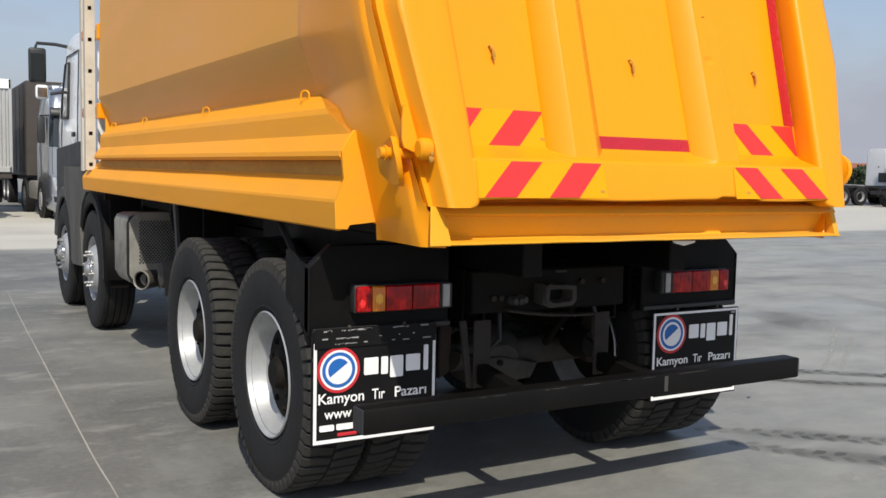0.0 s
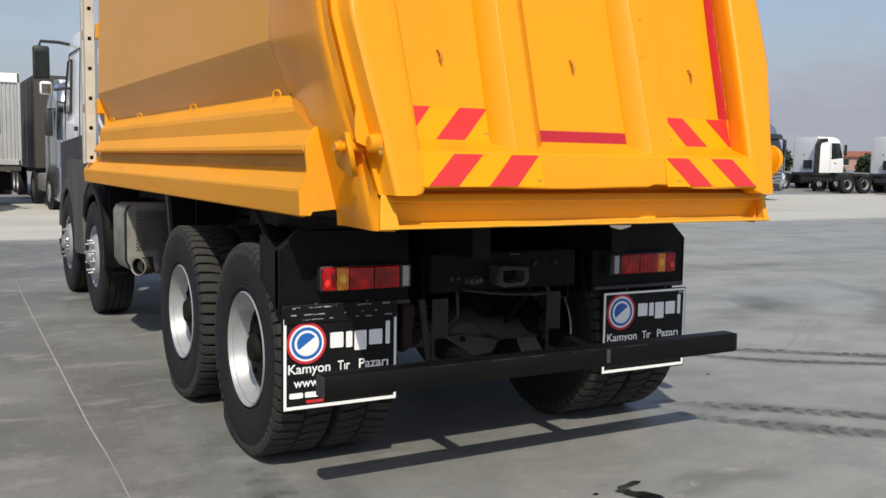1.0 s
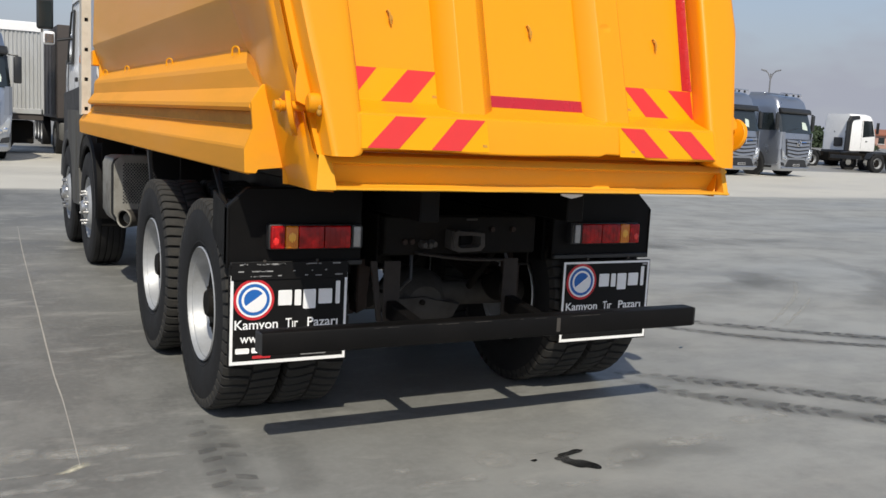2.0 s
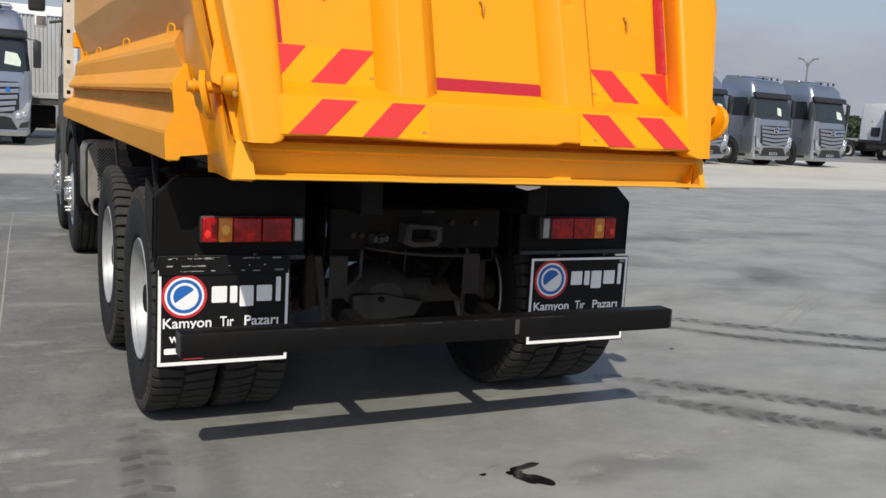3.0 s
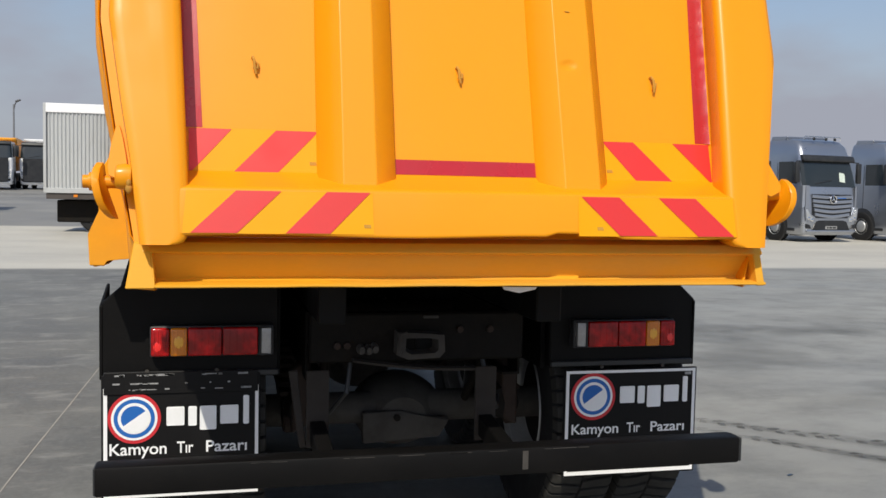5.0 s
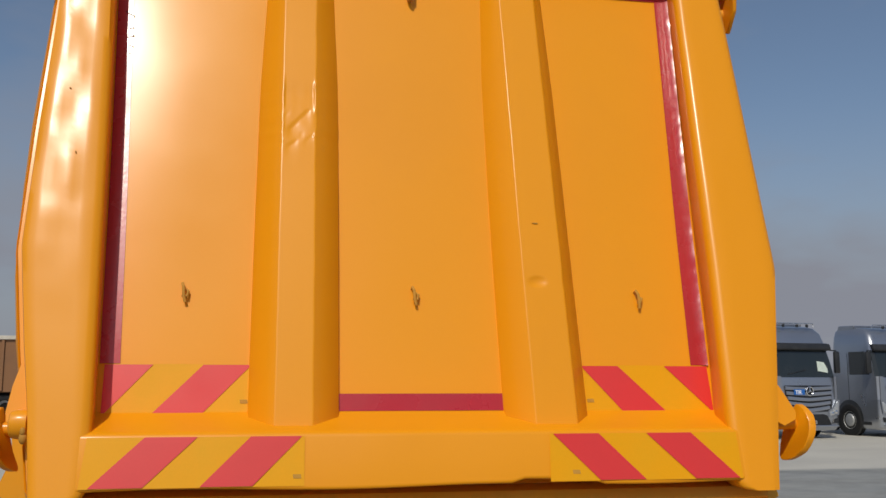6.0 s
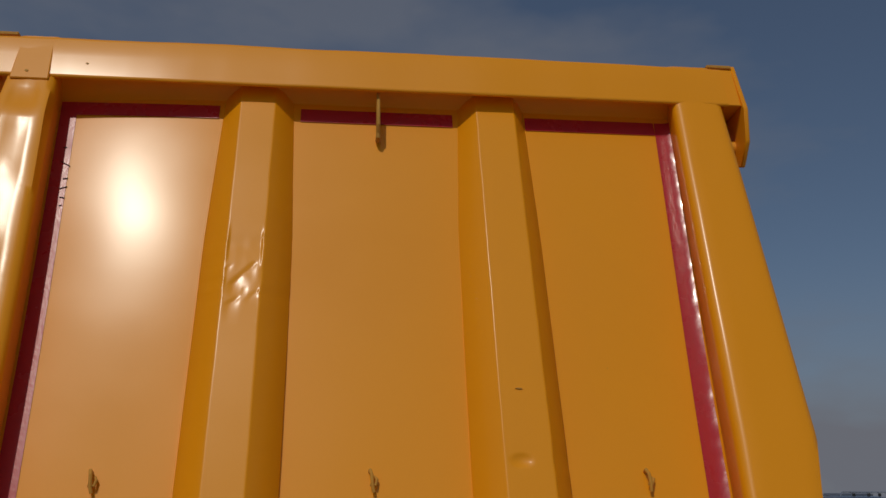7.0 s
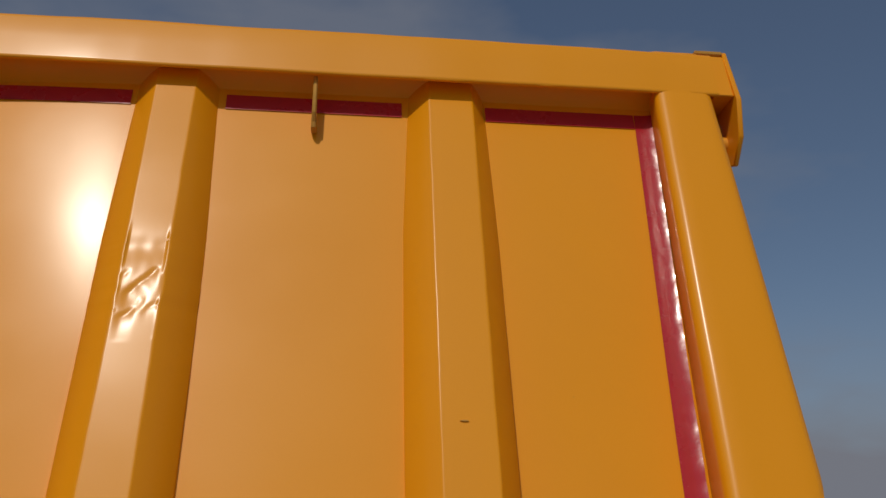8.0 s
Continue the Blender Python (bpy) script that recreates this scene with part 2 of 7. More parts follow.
def ground_material():
    """Grey yard slab with sweeping smears, a pale concrete lane across it, and dull tarmac beyond."""
    m = bpy.data.materials.new("yard_slab")
    m.use_nodes = True
    nt = m.node_tree
    b = nt.nodes["Principled BSDF"]
    geo = nt.nodes.new("ShaderNodeNewGeometry")
    sep = nt.nodes.new("ShaderNodeSeparateXYZ")
    nt.links.new(geo.outputs["Position"], sep.inputs[0])
    broad = tex(nt, 0.35, 6, 0.62, stretch=(0.5, 1.3, 1))
    smear = tex(nt, 0.7, 5, 0.6, stretch=(0.5, 1.1, 1))
    fine = tex(nt, 26, 4, 0.7)
    speck = tex(nt, 170, 2, 0.6)
    mottle = tex(nt, 1.3, 7, 0.72, stretch=(0.8, 1.1, 1))
    pale = tex(nt, 3.1, 5, 0.65, stretch=(0.6, 1.2, 1))
    # Slab colour gets paler towards +x, loosened by the broad noise.
    paler = nt.nodes.new("ShaderNodeMath")
    paler.operation = "MULTIPLY_ADD"
    paler.inputs[1].default_value = 5.0
    nt.links.new(broad, paler.inputs[0])
    nt.links.new(sep.outputs[0], paler.inputs[2])
    slab = mix_rgb(nt, ramp(nt, broad, 0.36, 0.66), (0.122, 0.121, 0.114), (0.222, 0.221, 0.207))
    slab = mix_rgb(nt, ramp(nt, paler.outputs[0], 0.6, 5.6, 0, 0.9), slab, (0.350, 0.350, 0.330))
    slab = mix_rgb(nt, ramp(nt, mottle, 0.42, 0.66, 0, 0.55), slab, (0.122, 0.121, 0.114))
    slab = mix_rgb(nt, ramp(nt, pale, 0.54, 0.66, 0, 0.62), slab, (0.325, 0.32, 0.295))
    slab = mix_rgb(nt, ramp(nt, tex(nt, 0.95, 8, 0.7, stretch=(1.1, 0.7, 1)), 0.50, 0.60, 0, 0.34), slab, (0.31, 0.307, 0.285))
    slab = mix_rgb(nt, ramp(nt, smear, 0.48, 0.72, 0, 0.35), slab, (0.14, 0.139, 0.132))
    slab = mix_rgb(nt, ramp(nt, fine, 0.45, 0.75, 0, 0.30), slab, (0.32, 0.32, 0.295))
    lane = mix_rgb(nt, ramp(nt, broad, 0.35, 0.65), (0.50, 0.475, 0.42), (0.57, 0.545, 0.48))
    lane = mix_rgb(nt, ramp(nt, smear, 0.55, 0.75, 0, 0.4), lane, (0.36, 0.345, 0.31))
    far = mix_rgb(nt, ramp(nt, broad, 0.35, 0.65), (0.20, 0.195, 0.185), (0.29, 0.285, 0.27))
    wob = nt.nodes.new("ShaderNodeMath")
    wob.operation = "MULTIPLY_ADD"
    wob.inputs[1].default_value = 0.9
    nt.links.new(broad, wob.inputs[0])
    nt.links.new(sep.outputs[1], wob.inputs[2])
    col = mix_rgb(nt, ramp(nt, wob.outputs[0], 14.4, 14.9), slab, lane)
    col = mix_rgb(nt, ramp(nt, wob.outputs[0], 31.2, 31.7), col, far)
    col = mix_rgb(nt, ramp(nt, speck, 0.55, 0.75, 0, 0.22), col, (0.10, 0.10, 0.10))
    nt.links.new(col, b.inputs["Base Color"])
    nt.links.new(ramp(nt, broad, 0.35, 0.65, 0.46, 0.68), b.inputs["Roughness"])
    b.inputs["Specular IOR Level"].default_value = 0.4
    bp = nt.nodes.new("ShaderNodeBump")
    bp.inputs["Strength"].default_value, bp.inputs["Distance"].default_value = 0.35, 0.003
    nt.links.new(speck, bp.inputs["Height"])
    nt.links.new(bp.outputs[0], b.inputs["Normal"])
    return m


# ---- shape helpers ----
def part(name, bm, mat, parent=None, label="", sharp=32, matrix=None):
    """Links a bmesh as one mesh object, under a thing or under a part."""
    bmesh.ops.recalc_face_normals(bm, faces=bm.faces)
    me = bpy.data.meshes.new(name)
    bm.to_mesh(me)
    bm.free()
    return mesh_part(name, me, mat, parent, label, sharp, matrix)


def mesh_part(name, me, mat, parent=None, label="", sharp=32, matrix=None):
    if mat and not me.materials:
        for one in (mat if isinstance(mat, (list, tuple)) else (mat,)):
            me.materials.append(one)
        me.polygons.foreach_set("use_smooth", [True] * len(me.polygons))
        me.set_sharp_from_angle(angle=radians(sharp))
    ob = new(name, me)
    if parent:
        ob.parent = parent
    if matrix:
        ob.matrix_basis = matrix
    return tagged(ob, label)


def thing(name, label, category, group="", at=None, kind=""):
    ob = new(name)
    ob.empty_display_size = 0.3
    if at:
        ob.matrix_basis = at
    return tagged(ob, label, category, group, kind)


def fresh():
    return bmesh.new()


def poly_faces(bm, rings, closed=True, caps=True):
    """Skins rings of equal length; closed: each ring is a loop."""
    vs = [[bm.verts.new(p) for p in ring] for ring in rings]
    n = len(vs[0])
    for a, b in zip(vs, vs[1:]):
        for i in range(n if closed else n - 1):
            bm.faces.new((a[i], a[(i + 1) % n], b[(i + 1) % n], b[i]))
    if caps and closed:
        bm.faces.new(vs[0][::-1])
        bm.faces.new(vs[-1])
    return bm


def box(x0, x1, y0, y1, z0, z1, bevel=0.0, bm=None, steps=1):
    own = fresh()
    bmesh.ops.create_cube(own, size=1)
    bmesh.ops.transform(own, matrix=Matrix.Translation(((x0 + x1) / 2, (y0 + y1) / 2, (z0 + z1) / 2)) @ Matrix.Diagonal((abs(x1 - x0), abs(y1 - y0), abs(z1 - z0), 1)), verts=own.verts)
    if bevel:
        bmesh.ops.bevel(own, geom=own.edges[:], offset=bevel, segments=steps, affect="EDGES", profile=0.5)
    return join(bm, own) if bm else own


def join(bm, other):
    me = bpy.data.meshes.new("joined")
    other.to_mesh(me)
    other.free()
    bm.from_mesh(me)
    bpy.data.meshes.remove(me)
    return bm


def moved(bm, m):
    bmesh.ops.transform(bm, matrix=m, verts=bm.verts)
    return bm


def prism(pts, vec, bevel=0.0, bm=None, steps=1):
    """A flat outline, pushed along vec."""
    own = fresh()
    poly_faces(own, [pts, [Vector(p) + Vector(vec) for p in pts]])
    if bevel:
        bmesh.ops.bevel(own, geom=own.edges[:], offset=bevel, segments=steps, affect="EDGES", profile=0.5)
    return join(bm, own) if bm else own


def lathe(profile, n=32, axis="x", bm=None, closed=True):
    """Turns (radius, along) points about an axis."""
    rings = []
    for i in range(n):
        a = 2 * math.pi * i / n
        ring = []
        for r, h in profile:
            c, s = r * math.cos(a), r * math.sin(a)
            ring.append(Vector((h, c, s)) if axis == "x" else Vector((c, h, s)) if axis == "y" else Vector((c, s, h)))
        rings.append(ring)
    own = fresh()
    vs = [[own.verts.new(p) for p in ring] for ring in rings]
    m = len(profile)
    for i in range(n):
        a, b = vs[i], vs[(i + 1) % n]
        for j in range(m if closed else m - 1):
            own.faces.new((a[j], a[(j + 1) % m], b[(j + 1) % m], b[j]))
    bmesh.ops.remove_doubles(own, verts=own.verts, dist=1e-5)
    return join(bm, own) if bm else own


def rod(a, b, r, n=12, bm=None, r2=None):
    a, b = Vector(a), Vector(b)
    own = fresh()
    bmesh.ops.create_cone(own, cap_ends=True, segments=n, radius1=r, radius2=r if r2 is None else r2, depth=(b - a).length)
    moved(own, Matrix.Translation((a + b) / 2) @ (b - a).to_track_quat("Z", "Y").to_matrix().to_4x4())
    return join(bm, own) if bm else own


def tube(pts, r, n=8, bm=None):
    pts = [Vector(p) for p in pts]
    rings = []
    side = None
    for i, p in enumerate(pts):
        d = (pts[min(i + 1, len(pts) - 1)] - pts[max(i - 1, 0)]).normalized()
        if side is None:
            side = d.cross(Vector((0.3, 0.5, 0.81))).normalized()
        side = (side - d * side.dot(d)).normalized()
        up = d.cross(side)
        rings.append([p + r * (math.cos(2 * math.pi * k / n) * side + math.sin(2 * math.pi * k / n) * up) for k in range(n)])
    own = fresh()
    poly_faces(own, rings)
    return join(bm, own) if bm else own


def lettering(words, size, x, y, z, parent, mat, name="lettering", bold=0.0, stretch=1.0, facing=None, width=0.0):
    """Words with the built-in font, standing upright and facing -y, their left end at x and baseline at z."""
    cu = bpy.data.curves.new("words", "FONT")
    cu.body, cu.size, cu.offset, cu.extrude = words, size, bold, 0.0008
    tmp = new("words", cu)
    me = bpy.data.meshes.new_from_object(tmp.evaluated_get(bpy.context.evaluated_depsgraph_get()))
    bpy.data.objects.remove(tmp)
    me.materials.clear()
    if width:
        stretch = width / max(v.co.x for v in me.vertices)
    place = facing or pose(x, y, z, 90, 0, 0)
    me.transform(place @ Matrix.Diagonal((stretch, 1, 1, 1)))
    return mesh_part(name, me, mat, parent)



# ---- the ground: one sheet, flat under the trucks, rising a little far behind them ----
def ground_height(y):
    return min(max(0.0, 0.03 * (y - 32)), 1.0)


def build_ground():
    bm = fresh()
    ys = [-400, -60, -20, -10, 0, 6, 12, 18, 24, 32, 36, 45, 56, 65.3, 95, 200, 600, 2500]
    xs = [-2500, -300, -60, -20, -8, 0, 8, 20, 40, 80, 300, 2500]
    poly_faces(bm, [[Vector((x, y, ground_height(y))) for x in xs] for y in ys], closed=False)
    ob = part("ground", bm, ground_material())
    tagged(ob, "grey concrete yard with a pale concrete lane and tarmac beyond", "ground", kind="structure")


build_ground()

# ---- the tipper truck; its tail lamps stand at y = 0, and it faces +y ----
truck = thing("dump_truck", "four-axle tipper truck with a yellow steel body and white cab", "dump truck")


def tail_y(z, out=0.0):
    """The leaning plane of the tailgate's sheet, and how far a point stands out of it."""
    return -0.5625 + 0.286 * (z - 1.64) - out


def tail(x, z, out=0.0):
    return Vector((x, tail_y(z, out), z))


def lerp(a, b, k):
    return a + (b - a) * k


def along(table, z):
    """Reads a short table of (z, value) pairs by straight lines."""
    for (z0, a), (z1, b) in zip(table, table[1:]):
        if z <= z1:
            return lerp(a, b, max(0.0, (z - z0) / (z1 - z0)))
    return table[-1][1]


def dent(x, z, amount, scale=3.0, seed=0.0):
    v = noise.noise(Vector((x * scale, z * scale, seed)))
    w = noise.noise(Vector((x * scale * 3.1, z * scale * 3.1, seed + 7)))
    return amount * (v + 0.35 * w)


OUTER = {-1: [(1.375, 1.042), (1.642, 1.077), (1.80, 1.105), (1.948, 1.128), (2.10, 1.151), (2.50, 1.151), (2.85, 1.145), (3.42, 1.135)], 1: [(1.375, 1.083), (2.075, 1.216), (2.98, 1.212), (3.42, 1.205)]}
INNER = {-1: [(1.55, 0.900), (2.47, 0.946), (3.25, 0.985)], 1: [(1.55, 0.952), (2.07, 0.985), (3.25, 1.036)]}
PANEL_EDGE = {-1: [(1.55, 0.912), (2.18, 0.940), (3.25, 0.996)], 1: [(1.55, 0.962), (1.84, 0.984), (3.25, 1.048)]}


def flange(z):
    """How far the flat edge of a side member stands out beyond its face."""
    return lerp(0.022, 0.034, min(1.0, max(0.0, (z - 1.38) / 0.25)))


def sheet_dent(x, z):
    """Shallow waves; the sheet leans out towards the top rail and falls back at its left edge."""
    u = min(1.0, max(0.0, (z - 1.95) / 0.50))
    r = min(1.0, max(0.0, z - 1.70))
    d = max(0.0, -0.50 - x)
    bow = -0.016 + 0.034 * (0.50 * (u ** 3 - 0.5 * u ** 4) + max(0.0, z - 2.45))
    return dent(x * 1.05 + 4, z, 0.0012, 1.6) + bow - (0.011 * d + 0.056 * d * d) * r * r * (3 - 2 * r)


def build_tailgate():
    bm = fresh()
    rings = []
    for j in range(61):
        z = lerp(1.56, 3.27, j / 60)
        left, right = -along(PANEL_EDGE[-1], z) - 0.02, along(PANEL_EDGE[1], z) + 0.02
        rings.append([tail(lerp(left, right, i / 60), z, sheet_dent(lerp(left, right, i / 60), z)) for i in range(61)])
    poly_faces(bm, rings, closed=False)
    gate = part("tailgate", bm, YELLOW, truck, "leaning yellow tailgate sheet between raised frame members", 60)
    back = fresh()
    poly_faces(back, [[tail(-1.05, 1.40, -0.045), tail(1.05, 1.40, -0.045), tail(1.05, 1.40, -0.06), tail(-1.05, 1.40, -0.06)], [tail(-1.1, 3.38, -0.045), tail(1.14, 3.38, -0.045), tail(1.14, 3.38, -0.06), tail(-1.1, 3.38, -0.06)]])
    part("backing_plate", back, YELLOW, gate)
    # side members, lofted upwards with a rolled inner edge and shallow dents
    for s in (-1, 1):
        bm = fresh()
        rings = []
        for j in range(81):
            z = 1.384 + 0.006 * j if j < 7 else lerp(1.42, 3.412, (j - 6) / 74)
            zi = max(z, 1.56)
            curve = 0.034 * (1 - math.sqrt(1 - min(1.0, max(0.0, (1.42 - z) / 0.036)) ** 2))
            xi, xb, xo = along(INNER[s], zi) + curve, along(PANEL_EDGE[s], zi) + curve, along(OUTER[s], z)
            amount = (0.0034 if s < 0 else 0.0014) * min(1.0, max(0.12, (z - 1.75) / 0.5))
            d = [dent(k * 0.23 + s * 4, z, amount, 4.5, 2.0) for k in range(3)]
            bowl = 0.009 * max(0.0, 1 - ((z - 3.155) / 0.06) ** 2) if s < 0 else 0.0
            lift = min(0.06 * max(0.0, z - 2.48) ** 2, 0.021 * max(0.0, min(1.0, (3.24 - z) / 0.14))) if s < 0 else 0.0
            ring = [tail(s * (xb + 0.012), z, -0.028), tail(s * xb, z, 0.004), tail(s * (xi + 0.004), z, 0.075), tail(s * (xi + 0.001), z, 0.100), tail(s * (xi + 0.010), z, 0.114 + lift), tail(s * (xi + 0.028), z, 0.119 + lift + d[0] * 0.5)]
            ring += [tail(s * lerp(xi, xo, k), z, 0.119 + lift + d[min(2, int(k * 3))] + dent(k + s * 9, z, amount * 0.7, 3.2, 4) - bowl * (1.4 - abs(k - 0.5) * 2.2)) for k in (0.30, 0.42, 0.55, 0.68, 0.80)]
            ring += [tail(s * (xo - 0.02), z, 0.118 + lift + d[2] * 0.4), tail(s * (xo - 0.004), z, 0.113 + lift), tail(s * xo, z, 0.104), tail(s * (xo + 0.002), z, 0.014), tail(s * (xo + 0.005), z, 0.010), tail(s * (xo + flange(z)), z, 0.010), tail(s * (xo + flange(z)), z, -0.028)]
            rings.append(ring)
        poly_faces(bm, rings)
        part("side_member", bm, YELLOW, gate, "dented yellow box-section upright" if s < 0 else "", 50)
    # bottom member with the sloping shelf above it
    bm = fresh()
    rings = []
    for i in range(49):
        x = lerp(-0.935, 0.98, i / 48)
        w = dent(x, 0.5, 0.0035, 4, 11)
        low = 1.413 + 0.004 * math.sin(x * 7) + (0.012 if 0.30 < x < 0.52 else 0.0)
        rings.append([tail(x, 1.620, -0.02), tail(x, 1.600, 0.003), tail(x, 1.570, 0.095 + w * 0.5), tail(x, 1.565, 0.108 + w), tail(x, 1.561, 0.1145 + w), tail(x, 1.556, 0.1175 + w), tail(x, 1.550, 0.118 + w), tail(x, 1.49, 0.118 + w), tail(x, low + 0.010, 0.118), tail(x, low + 0.003, 0.117), tail(x, low, 0.113), tail(x, low - 0.001, 0.107), tail(x, low, 0.100), tail(x, low + 0.02, 0.05), tail(x, low + 0.03, -0.02)])
    poly_faces(bm, rings)
    part("bottom_member", bm, YELLOW, gate, "", 55)
    # top member
    bm = fresh()
    rings = []
    for i in range(65):
        x = lerp(-1.205, 1.232, i / 64)
        w = dent(x, 3.3, 0.003, 4, 21)
        top = 3.412 - 0.006 * (x / 1.16) ** 2 + dent(x, 1.0, 0.004, 3, 31)
        rings.append([tail(x, 3.206, -0.02), tail(x, 3.214, 0.004), tail(x, 3.256, 0.045), tail(x, 3.273, 0.074), tail(x, 3.258, 0.104), tail(x, 3.242, 0.110), tail(x, 3.2425, 0.1165 + w), tail(x, 3.247, 0.1205 + w), tail(x, 3.254, 0.1212 + w), tail(x, 3.33, 0.1255 + w * 1.5), tail(x, top - 0.014, 0.1300 + w), tail(x, top - 0.007, 0.1292 + w), tail(x, top - 0.002, 0.124), tail(x, top, 0.113), tail(x, top, 0.098), tail(x, top, -0.02)])
    poly_faces(bm, rings)
    part("top_member", bm, YELLOW, gate, "", 55)
    # strap welded over the top rail, paint chips, and tears in the edge tape
    strap = [(-1.124, 3.225), (-1.119, 3.378), (-1.112, 3.388), (-1.024, 3.386), (-1.015, 3.376), (-1.006, 3.225)]
    part("corner_strap", prism([tail(x, z, 0.1205) for x, z in strap], (0, -0.007, 0.002), 0.003), YELLOW, gate, "dented yellow strap welded over the top rail")
    for x, z, w, h, out in ((-0.768, 3.320, 0.012, 0.006, 0.1245), (-0.882, 3.343, 0.008, 0.004, 0.1245), (-0.90, 3.300, 0.005, 0.004, 0.1245), (-1.077, 3.257, 0.006, 0.005, 0.1300), (-1.014, 2.805, 0.005, 0.007, 0.1230), (-1.088, 3.054, 0.004, 0.006, 0.1230), (-1.07, 2.62, 0.003, 0.002, 0.1240), (-1.03, 2.40, 0.002, 0.004, 0.1240), (0.42, 3.325, 0.006, 0.004, 0.1245), (0.70, 2.30, 0.002, 0.002, 0.0), (0.415, 2.22, 0.010, 0.002, 0.0720)):
        out += sheet_dent(x, z) if out < 0.01 else 0.0
        chip = [tail(x - w, z, out), tail(x - w * 0.3, z + h, out), tail(x + w * 0.8, z + h * 0.5, out), tail(x + w, z - h * 0.4, out), tail(x + w * 0.1, z - h, out)]
        part("paint_chip", prism(chip, (0, 0.004, 0)), WORN, gate)
    for xa, za, xb, zb, w in ((-0.953, 2.970, -0.922, 2.952, 0.0022), (-0.955, 3.022, -0.943, 3.024, 0.002), (-0.935, 2.904, -0.921, 2.907, 0.002), (-0.938, 2.868, -0.918, 2.876, 0.002), (-0.934, 2.838, -0.918, 2.834, 0.002), (-0.930, 2.806, -0.922, 2.809, 0.0015)):
        lie = 0.005 + sheet_dent(0.5 * (xa + xb), za)
        part("tape_tear", prism([tail(xa, za, lie), tail(xb, zb, lie), tail(xb, zb + w, lie), tail(xa, za + w, lie)], (0, 0.006, 0)), BLACK, gate)
    # two pressed ribs: (outer and inner foot, the two edges of the face)
    creases = [(0.16, 2.522, 0.86, 2.606, 0.0030, 0.012), (0.10, 2.458, 0.50, 2.492, 0.0026, 0.012), (0.50, 2.492, 0.64, 2.526, 0.0020, 0.009), (0.62, 2.478, 0.96, 2.512, 0.0014, 0.006), (0.0, 2.575, 0.24, 2.592, 0.0022, 0.006)]
    for b0, f0, f1, b1, seed in ((-0.487, -0.412, -0.301, -0.225, 5.0), (0.286, 0.361, 0.490, 0.545, 8.0)):
        bm = fresh()
        rings = []
        for j in range(331):
            z = lerp(1.560, 3.270, j / 330)
            hit = math.exp(-((z - 2.58) / 0.11) ** 4) if b0 < 0 else 0.6 * math.exp(-((z - 2.02) / 0.03) ** 2)
            d = dent(b0, z, 0.0006, 3, seed)
            e = dent(b0, z, 0.0012, 6, seed + 3) + dent(b0, z, 0.0005 + 0.002 * hit, 26, seed + 6)
            e2 = dent(b0 + 3, z, 0.0012, 6, seed + 4) + dent(b0 + 3, z, 0.0005 + 0.003 * hit, 30, seed + 9)
            ring = [tail(b0 - 0.006, z, -0.03), tail(b0 + e * 0.4, z, 0.002), tail(lerp(b0, f0, 0.93) + e, z, 0.0640), tail(f0 - 0.0022 + e, z, 0.0664), tail(f0 + e, z, 0.0680), tail(f0 + 0.0025 + e, z, 0.0685 + d), tail(f0 + 0.006 + e * 0.6, z, 0.0685 + d)]
            for k in range(1, 17):
                k = k / 17
                low = 0.0
                if b0 < 0 and 2.40 < z < 2.78:
                    for k0, z0, k1, z1, deep, wide in creases:
                        if k0 < k < k1:
                            zc = lerp(z0, z1, (k - k0) / (k1 - k0)) + 0.004 * noise.noise(Vector((k * 9, seed, z0 * 10)))
                            low += deep * math.exp((zc - z) / (wide * 0.3) if z > zc else (z - zc) / (wide * 2.0)) * min(1.0, (k - k0) / 0.1, (k1 - k) / 0.1)
                    bowl = ((k - 0.38) / 0.42) ** 2 + ((z - 2.515) / 0.045) ** 2
                    low += 0.0018 * max(0.0, 1 - bowl) ** 2 + 0.0022 * math.exp(-((z - 2.655) / 0.035) ** 2) + hit * 0.0005 * noise.noise(Vector((k * 4, z * 24, seed)))
                elif b0 > 0:
                    low = 0.006 * max(0.0, 1 - ((k - 0.35) / 0.25) ** 2 - ((z - 2.02) / 0.02) ** 2)
                ring.append(tail(lerp(f0, f1, k), z, 0.0685 + d - low))
            ring += [tail(f1 - 0.006 + e2 * 0.6, z, 0.0685 + d), tail(f1 - 0.0025 + e2, z, 0.0685 + d), tail(f1 + e2, z, 0.0680), tail(f1 + 0.0022 + e2, z, 0.0664), tail(lerp(b1, f1, 0.93) + e2, z, 0.0640), tail(b1 + e2 * 0.4, z, 0.002), tail(b1 + 0.006, z, -0.03)]
            rings.append(ring)
        poly_faces(bm, rings)
        part("rib", bm, YELLOW, gate, "creased pressed steel rib", 75)
    # hooks welded on the sheet
    for hx in (-0.699, 0.012, 0.760):
        o, lie = random.uniform(-0.006, 0.006), sheet_dent(hx, 1.99)
        bm = tube([tail(hx, 1.998, lie), tail(hx, 2.002, lie + 0.014), tail(hx + 0.004, 1.990, lie + 0.022), tail(hx + 0.006, 1.962, lie + 0.019), tail(hx + 0.007 + o, 1.944, lie + 0.013)], 0.0048, 8)
        tube([tail(hx + 0.011, 1.985, lie), tail(hx + 0.018, 1.977, lie + 0.012), tail(hx + 0.011 + o, 1.962, lie + 0.016), tail(hx, 1.964, lie + 0.014)], 0.0042, 8, bm)
        part("tarpaulin_hook", bm, WORN, gate, "small bent rope hook")
